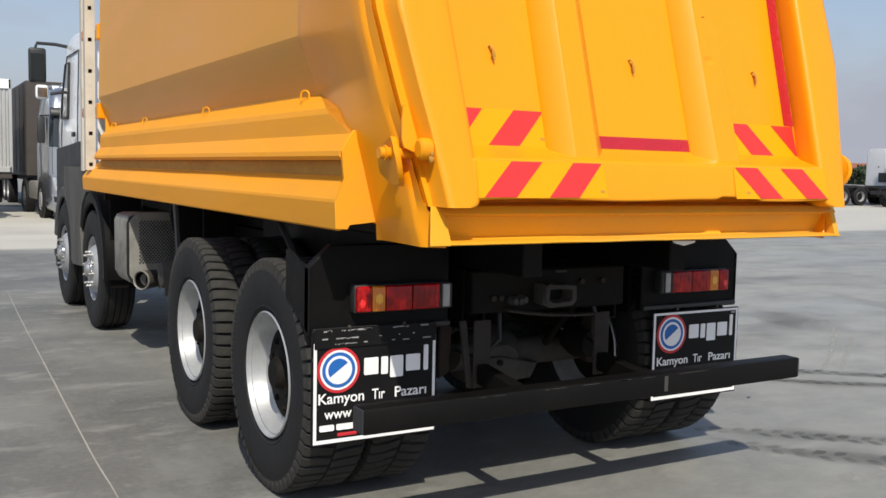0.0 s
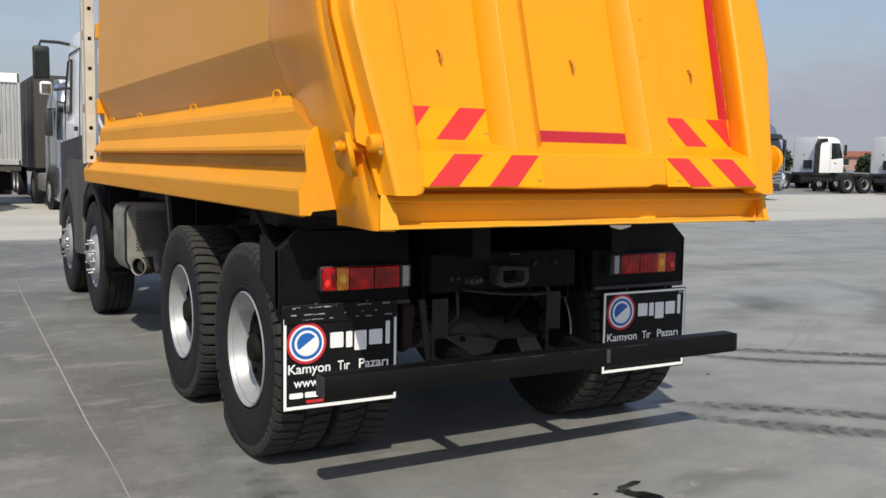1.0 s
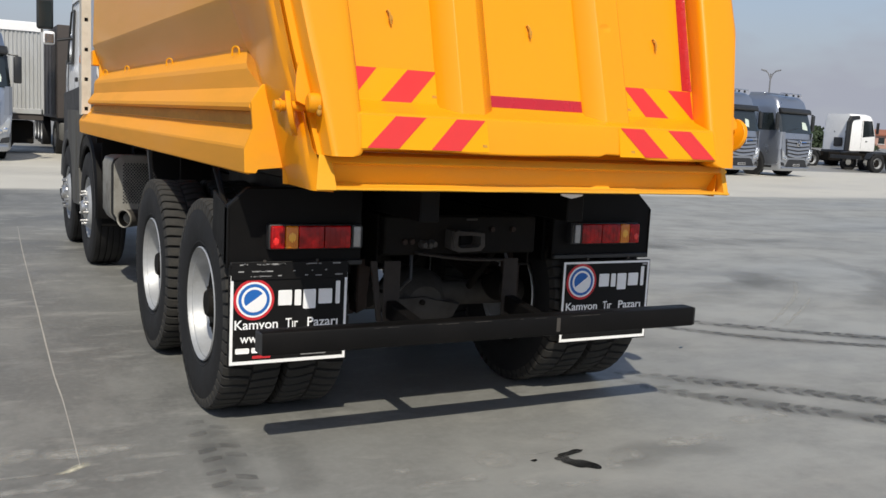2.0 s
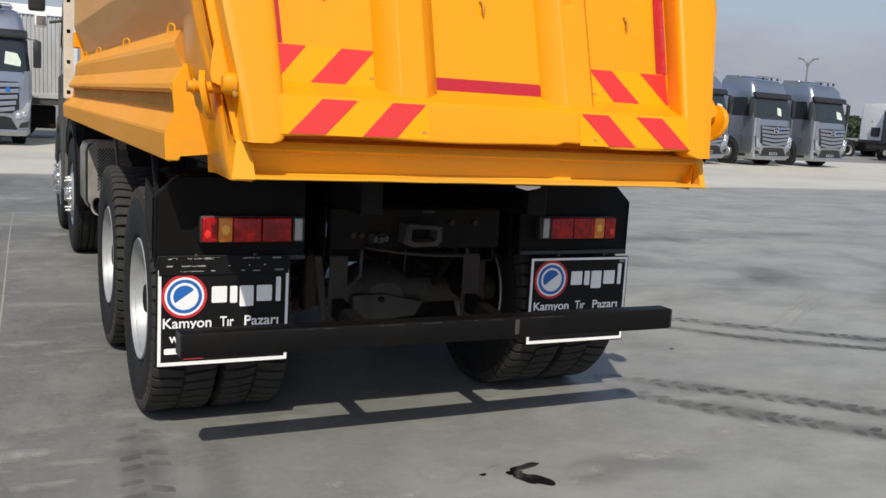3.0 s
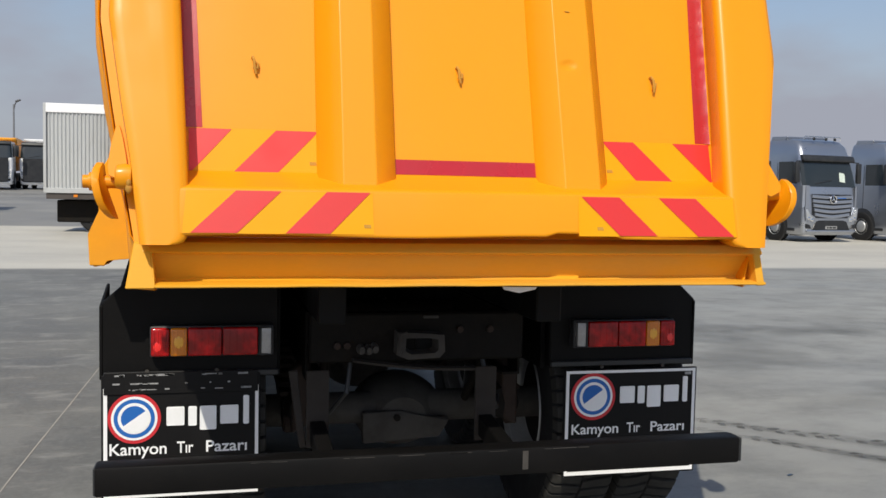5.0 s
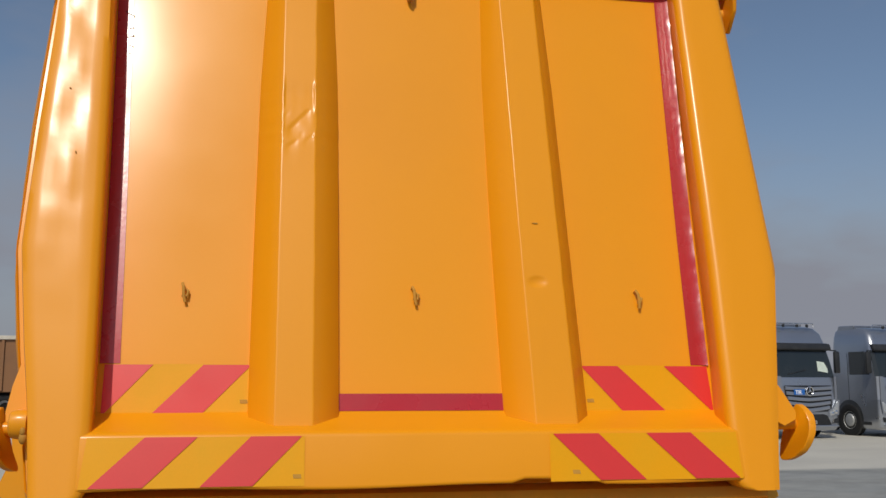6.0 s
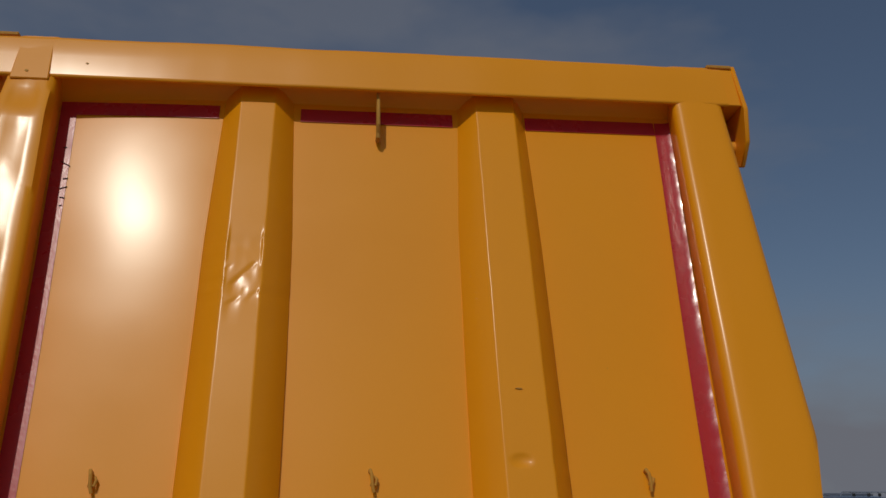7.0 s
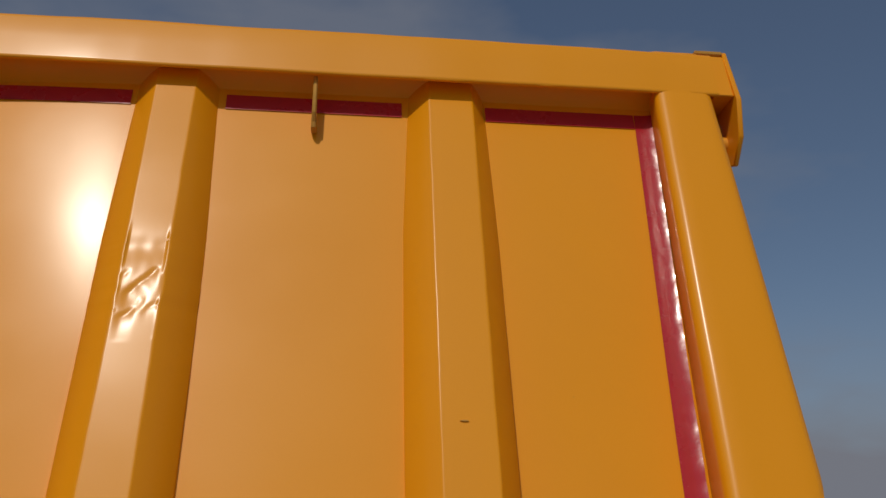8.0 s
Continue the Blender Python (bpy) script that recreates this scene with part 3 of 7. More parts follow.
    bm = prism([tail(0.028, 3.25, 0.075), tail(0.028, 3.25, 0.095), tail(0.028, 3.12, 0.085), tail(0.028, 3.085, 0.05), tail(0.028, 3.12, 0.03)], (0.012, 0, 0), 0.003)
    tube([tail(0.034, 3.11, 0.06), tail(0.034, 3.085, 0.05), tail(0.034, 3.08, 0.03), tail(0.034, 3.10, 0.0)], 0.008, 8, bm)
    part("latch_tongue", bm, WORN, gate, "rusty bare steel tongue under the top rail")
    return gate


def flat_patch(pts, out, mat, parent, name, label="", sheet=True, curl=0.0):
    """A thin sticker on the tailgate that follows its dents; four corners, from the bottom left round."""
    (ax, az), (bx, bz), (cx, cz), (dx, dz) = pts
    nu, nv = max(2, int(abs(bx - ax) / 0.05)), max(2, int(abs(dz - az) / 0.05))
    if curl:
        nu, nv = 14, 220
    bm = fresh()
    grid = []
    for j in range(nv + 1):
        row = []
        for i in range(nu + 1):
            u, v = i / nu, j / nv
            x, z = lerp(lerp(ax, bx, u), lerp(dx, cx, u), v), lerp(lerp(az, bz, u), lerp(dz, cz, u), v)
            lie = out + (sheet_dent(x, z) if sheet else dent(x, 0.5, 0.0035, 4, 11))
            if curl:
                lie += curl * max(0.0, u - 0.42) ** 2 * (1 + dent(z, 0.0, 0.5, 5, 3)) + max(0.0, u - 0.2) * dent(x * 0.8, z, 0.0016, 26, 5)
            row.append(tail(x, z, lie))
        grid.append(row)
    poly_faces(bm, grid, closed=False)
    return part(name, bm, mat, parent, label, 60)


def build_markings(gate):
    # yellow reflective backing of the chevrons, then the red slanted bars
    for x0, x1 in ((-0.918, -0.325), (0.375, 0.968)):
        flat_patch([(x0, 1.420), (x1, 1.420), (x1, 1.553), (x0 + 0.01, 1.553)], 0.1205, YELLOW_TAPE, gate, "yellow_marking", "", False)
    for x0, x1 in ((-0.905, -0.484), (0.54, 0.972)):
        flat_patch([(x0, 1.612), (x1, 1.612), (x1, 1.756), (x0, 1.756)], 0.0015, YELLOW_TAPE, gate, "yellow_marking")
    for bottom, top in ((-0.894, -0.757), (-0.605, -0.473), (0.525, 0.394), (0.818, 0.682)):
        flat_patch([(bottom, 1.422), (bottom + 0.14, 1.422), (top + 0.14, 1.553), (top, 1.553)], 0.1225, RED_TAPE, gate, "red_marking", "slanted red reflective bar", False)
    for x0, x1, x2, x3 in ((-0.760, -0.618, -0.483, -0.623), (0.667, 0.810, 0.668, 0.545)):
        flat_patch([(x0, 1.614), (x1, 1.614), (x2, 1.754), (x3, 1.754)], 0.0032, RED_TAPE, gate, "red_marking")
    flat_patch([(-0.903, 1.614), (-0.893, 1.614), (-0.768, 1.754), (-0.905, 1.754)], 0.0032, RED_TAPE, gate, "red_marking")
    flat_patch([(0.964, 1.614), (0.972, 1.614), (0.972, 1.754), (0.825, 1.754)], 0.0032, RED_TAPE, gate, "red_marking")
    for s in (-1, 1):
        a, b = along(PANEL_EDGE[s], 1.77), along(PANEL_EDGE[s], 3.20)
        flat_patch([(s * (a - 0.060), 1.757), (s * (a - 0.002), 1.757), (s * (b - 0.002), 3.208), (s * (b - 0.054), 3.208)], 0.0020, DARK_TAPE, gate, "red_edge_tape", "dark red glossy wrinkled tape along the sheet's edge" if s > 0 else "dark red glossy tape along the sheet's edge", True, 0.019 if s > 0 else 0.0)
    for x0, x1 in ((-0.938, -0.484), (-0.22, 0.286), (0.534, 0.988)):
        flat_patch([(x0, 3.155), (x1, 3.155), (x1, 3.207), (x0, 3.207)], 0.0034, DARK_TAPE, gate, "red_top_tape")
    flat_patch([(-0.232, 1.617), (0.284, 1.617), (0.284, 1.668), (-0.232, 1.668)], 0.0020, DARK_TAPE, gate, "red_centre_tape")
    for x, z, out, on_sheet in ((-0.355, 1.440, 0.1215, False), (0.445, 1.440, 0.1215, False), (0.556, 1.640, 0.0025, True), (-0.512, 1.640, 0.0025, True)):
        flat_patch([(x, z), (x + 0.022, z), (x + 0.020, z + 0.011), (x - 0.002, z + 0.011)], out, WORN, gate, "approval_mark", "", on_sheet)


gate = build_tailgate()
build_markings(gate)

# the side wall's outline, from the top edge down: (distance from the middle, height)
SIDE = [(1.12, 3.36), (1.155, 3.28), (1.16, 3.18), (1.186, 2.085), (1.180, 2.062), (1.092, 1.850), (1.098, 1.832), (1.165, 1.762), (1.174, 1.735), (1.178, 1.650), (1.226, 1.582), (1.230, 1.562), (1.216, 1.546)]
SKIRT = [(1.180, 1.550), (1.178, 1.480), (1.190, 1.470), (1.246, 1.394), (1.249, 1.382), (1.243, 1.280), (1.230, 1.272)]

FLARE_END = [0.30, 0.284, 0.06, 0.0, -0.21, -0.226, -0.226, -0.226]
SWELL = [(1.22, 1.055), (1.30, 1.076), (1.65, 1.170), (1.76, 1.160), (1.85, 1.156), (2.06, 1.198), (2.32, 1.216), (3.4, 1.200)]
POST_EDGE = [(1.238, 1.072), (1.30, 1.084), (1.50, 1.106), (1.64, 1.140), (1.815, 1.178), (2.025, 1.208), (2.32, 1.222), (2.54, 1.222), (3.4, 1.205)]


def build_body():
    # floor and front wall close the load box; the side walls lean with the tailgate at the rear
    floor = box(-1.05, 1.05, -0.40, 5.02, 1.25, 1.33, 0.01)
    bed = part("load_floor", floor, BLACK, truck, "dark underside of the load floor")
    part("front_wall", box(-1.13, 1.13, 5.00, 5.06, 1.30, 3.40, 0.015), YELLOW_DUSTY, truck)
    for s in (-1, 1):
        off = 0.018 if s > 0 else 0.0
        bm = fresh()
        rings = []
        upper, lower = SIDE[:6], SIDE[5:]
        for y in [0.12] + [lerp(0.2, 4.8, i / 22) for i in range(23)] + [5.02]:
            k = y * 0.8
            outer = [Vector((s * (x + off + dent(k, z, 0.0035, 1.2, s * 3)), y, z)) for x, z in upper]
            inner = [Vector((s * (x + off - 0.03), y, z)) for x, z in upper[::-1]]
            rings.append(outer + inner)
        poly_faces(bm, rings)
        wall = part("body_side", bm, YELLOW_DUSTY, truck, "dusty yellow side wall, bent outwards at mid height", 14)
        bm = fresh()
        rings = []
        for i, y in enumerate([0.0] + [lerp(0.32, 4.8, i / 22) for i in range(23)] + [5.02]):
            end = [FLARE_END[q] if i == 0 else y for q in range(len(lower))]
            outer = [Vector((s * (x + off + dent(y * 0.8, z, 0.002, 1.2, s * 3)), c, z)) for (x, z), c in zip(lower, end)]
            inner = [Vector((s * (x + off - 0.03), c + 0.01, z)) for (x, z), c in zip(lower[::-1], end[::-1])]
            rings.append(outer + inner)
        poly_faces(bm, rings)
        flare = part("lower_flare", bm, YELLOW_SUNLIT, truck, "folded yellow flare along the side", 14)
        # the flare's end turns in to the wall in one slanting fold
        cut = [Vector((s * (x + off - 0.001), c + 0.002, z + 0.001)) for (x, z), c in zip(lower[1:5], FLARE_END[1:])]
        turned = [Vector((s * (1.075 + off), y, p.z + 0.003)) for p, y in zip(cut, (0.03, -0.08, -0.14, -0.27))]
        bm = fresh()
        poly_faces(bm, [cut, turned], closed=False)
        bmesh.ops.solidify(bm, geom=bm.faces[:], thickness=0.006)
        part("flare_end", bm, YELLOW_DUSTY, flare, "dusty facet that closes the flare", 40)
        bm = fresh()
        rings = []
        for y in [-0.228] + [lerp(0.0, 5.3, i / 14) for i in range(15)] + [5.5]:
            top = 1.55 if y < 5.1 else 1.49
            outer = [Vector((s * (x + dent(y, z, 0.0025, 1.5, 5)), y, min(z, top))) for x, z in SKIRT]
            inner = [Vector((s * (x - 0.045), y, min(z + 0.01, top))) for x, z in SKIRT[::-1]]
            rings.append(outer + inner)
        poly_faces(bm, rings)
        skirt = part("side_skirt", bm, YELLOW_SUNLIT, truck, "yellow sloping splash skirt", 14)
        # Brown strip along the recess between flare and skirt.
        part("fold_strip", box(s * 1.176, s * 1.184, -0.226, 4.95, 1.486, 1.545, 0.002), WORN, skirt, "brown strip in the fold")
        part("strip_end", box(s * 1.180, s * 1.194, -0.225, -0.206, 1.488, 1.518, 0.003), SIGN_WHITE, skirt)
        # flat plate that closes the flare towards the rear
        ends = [(1.06, 1.640), (1.120, 1.662), (1.178, 1.662), (1.228, 1.582), (1.212, 1.470), (1.252, 1.388), (1.247, 1.278), (1.196, 1.276), (1.190, 1.298), (1.050, 1.306)]
        plate = prism([Vector((s * (x + off * (z > 1.5)), -0.240, z)) for x, z in ends], (0, 0.012, 0), 0.003)
        part("end_gusset", plate, YELLOW_SUNLIT, skirt, "flat yellow plate closing the flare's end", 22)
        # rear corner: the wall runs on to the leaning end and folds in there
        wall_line = sorted((z, x) for x, z in SIDE[:6] + [(1.094, 1.70), (1.090, 1.50), (1.084, 1.30), (1.080, 1.22)])
        bm = fresh()
        rings = []
        heights = [1.236, 1.300] + [lerp(1.306, 3.34, k / 40) for k in range(41)]
        for k, z in enumerate(sorted(heights + [2.062, 2.085, 1.85])):
            xw, xp, xg = along(wall_line, z) + off, along(POST_EDGE, z), along(OUTER[s], max(z, 1.376)) + flange(z) + 0.007
            if z < 1.366:
                xg = along([(1.236, 1.000), (1.366, 1.050)], z) + off * 2.4
            xp = max(xp + (off * 1.6 if z < 1.37 else off * 0.6), xg + 0.012)
            xm = along(SWELL, z) + off
            w = dent(z, 0.4, 0.003, 3, 40 + s)
            mid = [(lerp(xw, xm, a) + w * a, lerp(0.335, tail_y(z, -0.24), b)) for a, b in ((0.06, 0.10), (0.32, 0.30), (0.66, 0.52), (0.92, 0.72), (1.0, 0.88))]
            plan = [(xw - 0.004, 0.36), (xw - 0.004, 0.345), (xw, 0.335)] + mid + [(lerp(xm, xp, 0.6) + w, tail_y(z, -0.17)), (xp + w, tail_y(z, -0.085)), (xp - 0.004 + w, tail_y(z, -0.070)), (xp - 0.014 + w, tail_y(z, -0.056)), (xg + 0.004, tail_y(z, -0.008)), (xg, tail_y(z, -0.012)), (xg - 0.004, tail_y(z, -0.10)), (xw - 0.09, tail_y(z, -0.13)), (xw - 0.09, 0.36)]
            front = -0.25 if z < 1.303 else 0.2
            rings.append([Vector((s * x, min(y, front - 0.004 * q), z)) for q, (x, y) in enumerate(plan)] if front < 0 else [Vector((s * x, y, z)) for x, y in plan])
        poly_faces(bm, rings)
        post = part("rear_post", bm, YELLOW, truck, "leaning yellow corner post", 25)
        # top hinge ear
        ex = 1.205 + off * 3.0
        pts = [Vector((s * (ex + 0.030), tail_y(z, o), z)) for o, z in ((0.10, 3.44), (-0.10, 3.44), (-0.16, 3.30), (-0.16, 3.12), (-0.02, 3.05), (0.06, 3.12), (0.11, 3.24))]
        ear = part("hinge_ear", prism(pts, (s * 0.016, 0, 0), 0.004), YELLOW, post, "tailgate hinge plate at the top corner")
        cap = prism([Vector((s * (ex - 0.06), tail_y(3.42, o), 3.425)) for o in (0.10, 0.0)] + [Vector((s * (ex + 0.03), tail_y(3.42, o), 3.425)) for o in (0.0, 0.10)], (0, 0, 0.014), 0.003)
        part("ear_cap", cap, WORN, ear)
        part("ear_web", prism([Vector((s * (ex - 0.03), tail_y(z, o), z)) for o, z in ((0.10, 3.255), (0.10, 3.42), (-0.08, 3.42), (-0.08, 3.255))], (s * 0.06, 0, 0), 0.003), YELLOW, ear)
        part("hinge_pin", rod((s * (ex - 0.07), tail_y(3.14, -0.04), 3.14), (s * (ex + 0.055), tail_y(3.14, -0.04), 3.14), 0.028, 16), YELLOW_DUSTY, ear)
        # bottom latch: tongue, pin, boss and curved blade
        out = 0.0 if s < 0 else 0.090
        blade = [(-0.545 + 0.084 * math.cos(radians(a)), 1.545 + 0.092 * math.sin(radians(a))) for a in range(105, 301, 13)] + [(-0.472, 1.50), (-0.475, 1.58)]
        reach = [(1.444, 1.134), (1.482, 1.172), (1.55, 1.195), (1.60, 1.198), (1.635, 1.184)]
        bm = fresh()
        poly_faces(bm, [[Vector((s * (along(reach, z) + out - 0.024), y, z)) for y, z in blade], [Vector((s * (along(reach, z) + out), y, z)) for y, z in blade]])
        bmesh.ops.bevel(bm, geom=bm.edges[:], offset=0.003, segments=1, affect="EDGES", profile=0.5)
        part("latch_blade", bm, YELLOW, post, "curved yellow latch blade")
        tongue = [(1.116, 1.750), (1.127, 1.747), (1.140, 1.690), (1.150, 1.620), (1.146, 1.590), (1.100, 1.570), (1.084, 1.585), (1.096, 1.66), (1.108, 1.72)]
        if s > 0:
            tongue = [(1.07, 1.70), (1.106, 1.690), (1.149, 1.606), (1.144, 1.582), (1.10, 1.562), (1.07, 1.58)]
        part("latch_plate", prism([Vector((s * (x + out * 0.95), tail_y(z, 0.014), z)) for x, z in tongue], (0, -0.012, 0.003), 0.0015), YELLOW, post)
        part("latch_pin", rod((s * (1.08 + out), -0.560, 1.572), (s * (1.226 + out * (0.2 if s > 0 else 1)), -0.560, 1.572), 0.021, 16), YELLOW, post, "grease-stained latch pin")
        if s < 0:
            part("pin_washer", rod((-1.199, -0.56, 1.572), (-1.207, -0.56, 1.572), 0.029, 16), YELLOW, post)
            boss = lathe([(0.0, -0.026), (0.024, -0.026), (0.031, -0.020), (0.034, 0.0), (0.032, 0.022), (0.0, 0.026)], 20, "x")
            part("latch_boss", moved(boss, Matrix.Translation((-1.094, -0.655, 1.588)) @ Matrix.Diagonal((1, 1, 1.2, 1))), YELLOW, post)
            for gy, gz, gr in ((-0.682, 1.552, 0.014), (-0.672, 1.558, 0.012), (-0.686, 1.570, 0.010)):
                lump = fresh()
                bmesh.ops.create_icosphere(lump, subdivisions=2, radius=gr)
                part("grease_lump", moved(lump, Matrix.Translation((-1.078, gy, gz)) @ Matrix.Diagonal((0.8, 0.7, 1.2, 1))), WORN, post)
        for k, ly in enumerate((0.403, 1.962, 3.553, 4.70)):
            arch = [Vector((0.021 * math.cos(radians(a)), 0, 0.006 + 0.020 * math.sin(radians(a)))) for a in range(180, -1, -20)]
            turn = pose(s * 1.122, ly, 1.830, 0, 0, 52 * s + 7 * (k % 2))
            bm = tube([turn @ p for p in [Vector((-0.021, 0, -0.02))] + arch + [Vector((0.021, 0, -0.02))]], 0.0048, 8)
            part("rope_loop", bm, YELLOW_TAPE, wall, "welded rope loop")
    # sill across the rear, under the tailgate
    bm = fresh()
    rings = []
    for i in range(41):
        x = lerp(-1.04, 1.12, i / 40)
        w = dent(x, 0, 0.003, 4, 51)
        v = dent(x, 2, 0.002, 5, 61)
        rings.append([Vector((x, y, z)) for y, z in ((-0.60, 1.398), (-0.650 + w, 1.386), (-0.668 + w, 1.364), (-0.671 + w, 1.357), (-0.664 + w, 1.352), (-0.628 + w, 1.347), (-0.606 + w, 1.272), (-0.618, 1.262 + v), (-0.690, 1.259 + v), (-0.702, 1.255 + v), (-0.703, 1.249 + v), (-0.698, 1.246 + v), (-0.66, 1.242), (-0.40, 1.245), (-0.40, 1.398))])
    poly_faces(bm, rings)
    sill = part("rear_sill", bm, SILL_YELLOW, truck, "yellow folded sill under the tailgate", 35)
    for s in (-1, 1):
        if s < 0:
            bm = prism([Vector((-1.018, -0.655, 1.378)), Vector((-1.065, -0.655, 1.388)), Vector((-1.088, -0.698, 1.245)), Vector((-1.000, -0.698, 1.245))], (0, -0.008, 0), 0.003)
            poly = [(-0.61, 1.372), (-0.66, 1.378), (-0.705, 1.248), (-0.61, 1.252)]
            prism([Vector((-1.012 + 0.10 * (1.378 - z), y, z)) for y, z in poly], (-0.010, 0, 0), 0.002, bm)
        else:
            web = [(-0.60, 1.390), (-0.655, 1.388), (-0.664, 1.372), (-0.703, 1.256), (-0.703, 1.244), (-0.60, 1.244)]
            bm = prism([Vector((1.084, y, z)) for y, z in web], (0.030, 0, 0), 0.003)
        part("sill_gusset", bm, SILL_YELLOW, sill)
    return bed


build_body()


# ---- rear panels, lamps, mudflaps and bar ----
def build_tail_lamp(s):
    """A shallow tray with a red, an amber and two more red cells, and a clear reversing lens; the coloured cells have
    flutes, the first two also a painted glow spot.
    """
    x0, x1 = (-1.060, -0.594) if s < 0 else (0.659, 1.126)
    lamp = part("tail_lamp", box(x0, x1, -0.012, 0.05, 0.906, 1.027, 0.008, steps=2), DARK_PLASTIC, truck, "rectangular tail lamp with red, amber and clear lenses")
    w = x1 - x0
    cells = [("red_lens", LENS_RED, 0.012, 0.158, 0.062, 0.34, 0.016), ("amber_lens", LENS_AMBER, 0.163, 0.298, 0.232, 0.50, 0.020), ("red_lens", LENS_RED, 0.303, 0.575, 0.470, 0.55, 0.0), ("red_lens", LENS_RED, 0.580, 0.868, 0.735, 0.52, 0.0), ("clear_lens", LENS_WHITE, 0.888, 0.985, 0.936, 0.5, 0.0)]
    for name, mat, a, b, spot, up, size in cells:
        if s > 0:
            a, b, spot = 1 - b, 1 - a, 1 - spot
        lens = part(name, box(x0 + a * w, x0 + b * w, -0.034, -0.008, 0.912, 1.021, 0.008, steps=3), mat, lamp)
        if name == "clear_lens":
            part("lens_rim", tube([Vector((x0 + u * w, -0.034, z)) for u, z in ((a, 0.914), (b, 0.914), (b, 1.019), (a, 1.019), (a, 0.914))], 0.004, 6), DARK_PLASTIC, lens)
            continue
        if size:
            # Flat spot in a brighter lens colour, painted for the glow.
            glow = fresh()
            bmesh.ops.create_icosphere(glow, subdivisions=3, radius=1.0)
            moved(glow, Matrix.Translation((x0 + spot * w, -0.0325, lerp(0.912, 1.021, up))) @ Matrix.Diagonal((size, 0.0035, size * 1.3, 1)))
            part("glow_spot", glow, LENS_AMBER_GLOW if name == "amber_lens" else LENS_RED_GLOW, lens, "brighter spot, lens glow put into the colour")
        for k in range(1, 5):
            xf = x0 + lerp(a, b, k / 5) * w
            part("flute", box(xf - 0.0015, xf + 0.0015, -0.0352, -0.033, 0.922, 1.011, 0.0006), mat, lens)


def build_mudflap(s):
    x0, x1, z0, z1 = (-1.230, -0.650, 0.357, 0.836) if s < 0 else (0.642, 1.248, 0.348, 0.808)
    y = 0.012
    flap = part("mudflap", box(x0 - 0.008, x1 + 0.008, y, y + 0.012, z0 - 0.008, z1, 0.003), FLAP, truck, "black rubber mudflap with white-framed printing")
    f = y - 0.002
    top = 0.786 if s < 0 else 0.803
    frame_bm = box(x0, x1, f, y + 0.001, z0, z0 + 0.016)
    box(x0, x0 + 0.014, f, y + 0.001, z0 + 0.016, top, 0, frame_bm)
    box(x1 - 0.013, x1, f, y + 0.001, z0 + 0.016, top, 0, frame_bm)
    if s > 0:
        box(x0 + 0.014, x1 - 0.013, f, y + 0.001, top - 0.012, top, 0, frame_bm)
    part("white_border", frame_bm, SIGN_WHITE, flap, "white printed border")
    cx, cz, r = (-1.117, 0.668, 0.098) if s < 0 else (x0 + 0.125, 0.690, 0.102)
    # round badge: rings of red, white and blue round a disc cut by a slanting white field
    for name, mat, rad, d in (("badge_ring", SIGN_RED, r, 0.0), ("badge_ring", SIGN_WHITE, r * 0.87, 0.0006), ("badge_ring", SIGN_BLUE, r * 0.77, 0.0012), ("badge_ring", SIGN_WHITE, r * 0.62, 0.0018), ("badge_disc", SIGN_BLUE, r * 0.50, 0.0024)):
        bm = lathe([(0.0, f - 0.001 - d), (rad, f - 0.001 - d), (rad, y + 0.001), (0.0, y + 0.001)], 40, "y")
        part(name, moved(bm, Matrix.Translation((cx, 0, cz))), mat, flap)
    field = [Vector((cx + r * 0.60 * math.cos(radians(a)), f - 0.0042, cz + r * 0.60 * math.sin(radians(a)))) for a in range(-145, 36, 12)]
    part("badge_field", prism(field, (0, 0.0012, 0)), SIGN_WHITE, flap)
    # maker's word as plain white blocks
    bx = cx + r + (0.020 if s < 0 else 0.022)
    unit = (x1 - 0.030 - bx) / 4.55
    for a, b, lo, hi in ((0.0, 0.96, 0.04, 0.96), (1.16, 1.62, 0, 0.96), (1.78, 2.68, -0.22, 0.96), (2.88, 3.88, 0.04, 0.96), (4.14, 4.46, 0, 1.42)):
        h, base = 0.080, cz - 0.036
        part("maker_mark", box(bx + a * unit, bx + b * unit, f - 0.001, y + 0.001, base + lo * h, base + hi * h, 0.004), SIGN_WHITE, flap, "plain white block of a maker's mark")
    tx, tz, size, st = (-1.212, 0.527, 0.064, 1.0) if s < 0 else (x0 + 0.025, 0.528, 0.062, 1.03)
    for word_text, dx, wide in (("Kamyon", 0.0, 0.214), ("Tır", 0.252, 0.062), ("Pazarı", 0.358, 0.160)):
        lettering(word_text, size, tx + dx * st, f - 0.0005, tz, flap, SIGN_WHITE, "lettering", 0.0008, 1.0, None, wide * st)
    if s < 0:
        lettering("www", 0.060, x0 + 0.050, f - 0.0005, 0.462, flap, SIGN_WHITE, "lettering", 0.0008, 1.0, None, 0.125)
        for a, b, z, h in ((0.028, 0.095, 0.410, 0.026), (0.105, 0.19, 0.410, 0.026), (0.205, 0.29, 0.410, 0.026)):
            part("print_bar", box(x0 + a, x0 + b, f, y + 0.001, z, z + h, 0.004), SIGN_WHITE, flap)
        part("print_bar", box(x0 + 0.11, x0 + 0.20, f, y + 0.001, z0 + 0.026, z0 + 0.040, 0.003), SIGN_RED, flap)
        part("print_bar", box(x0 + 0.35, x0 + 0.48, f, y + 0.001, z0 + 0.030, z0 + 0.042, 0.003), SIGN_GREY, flap)
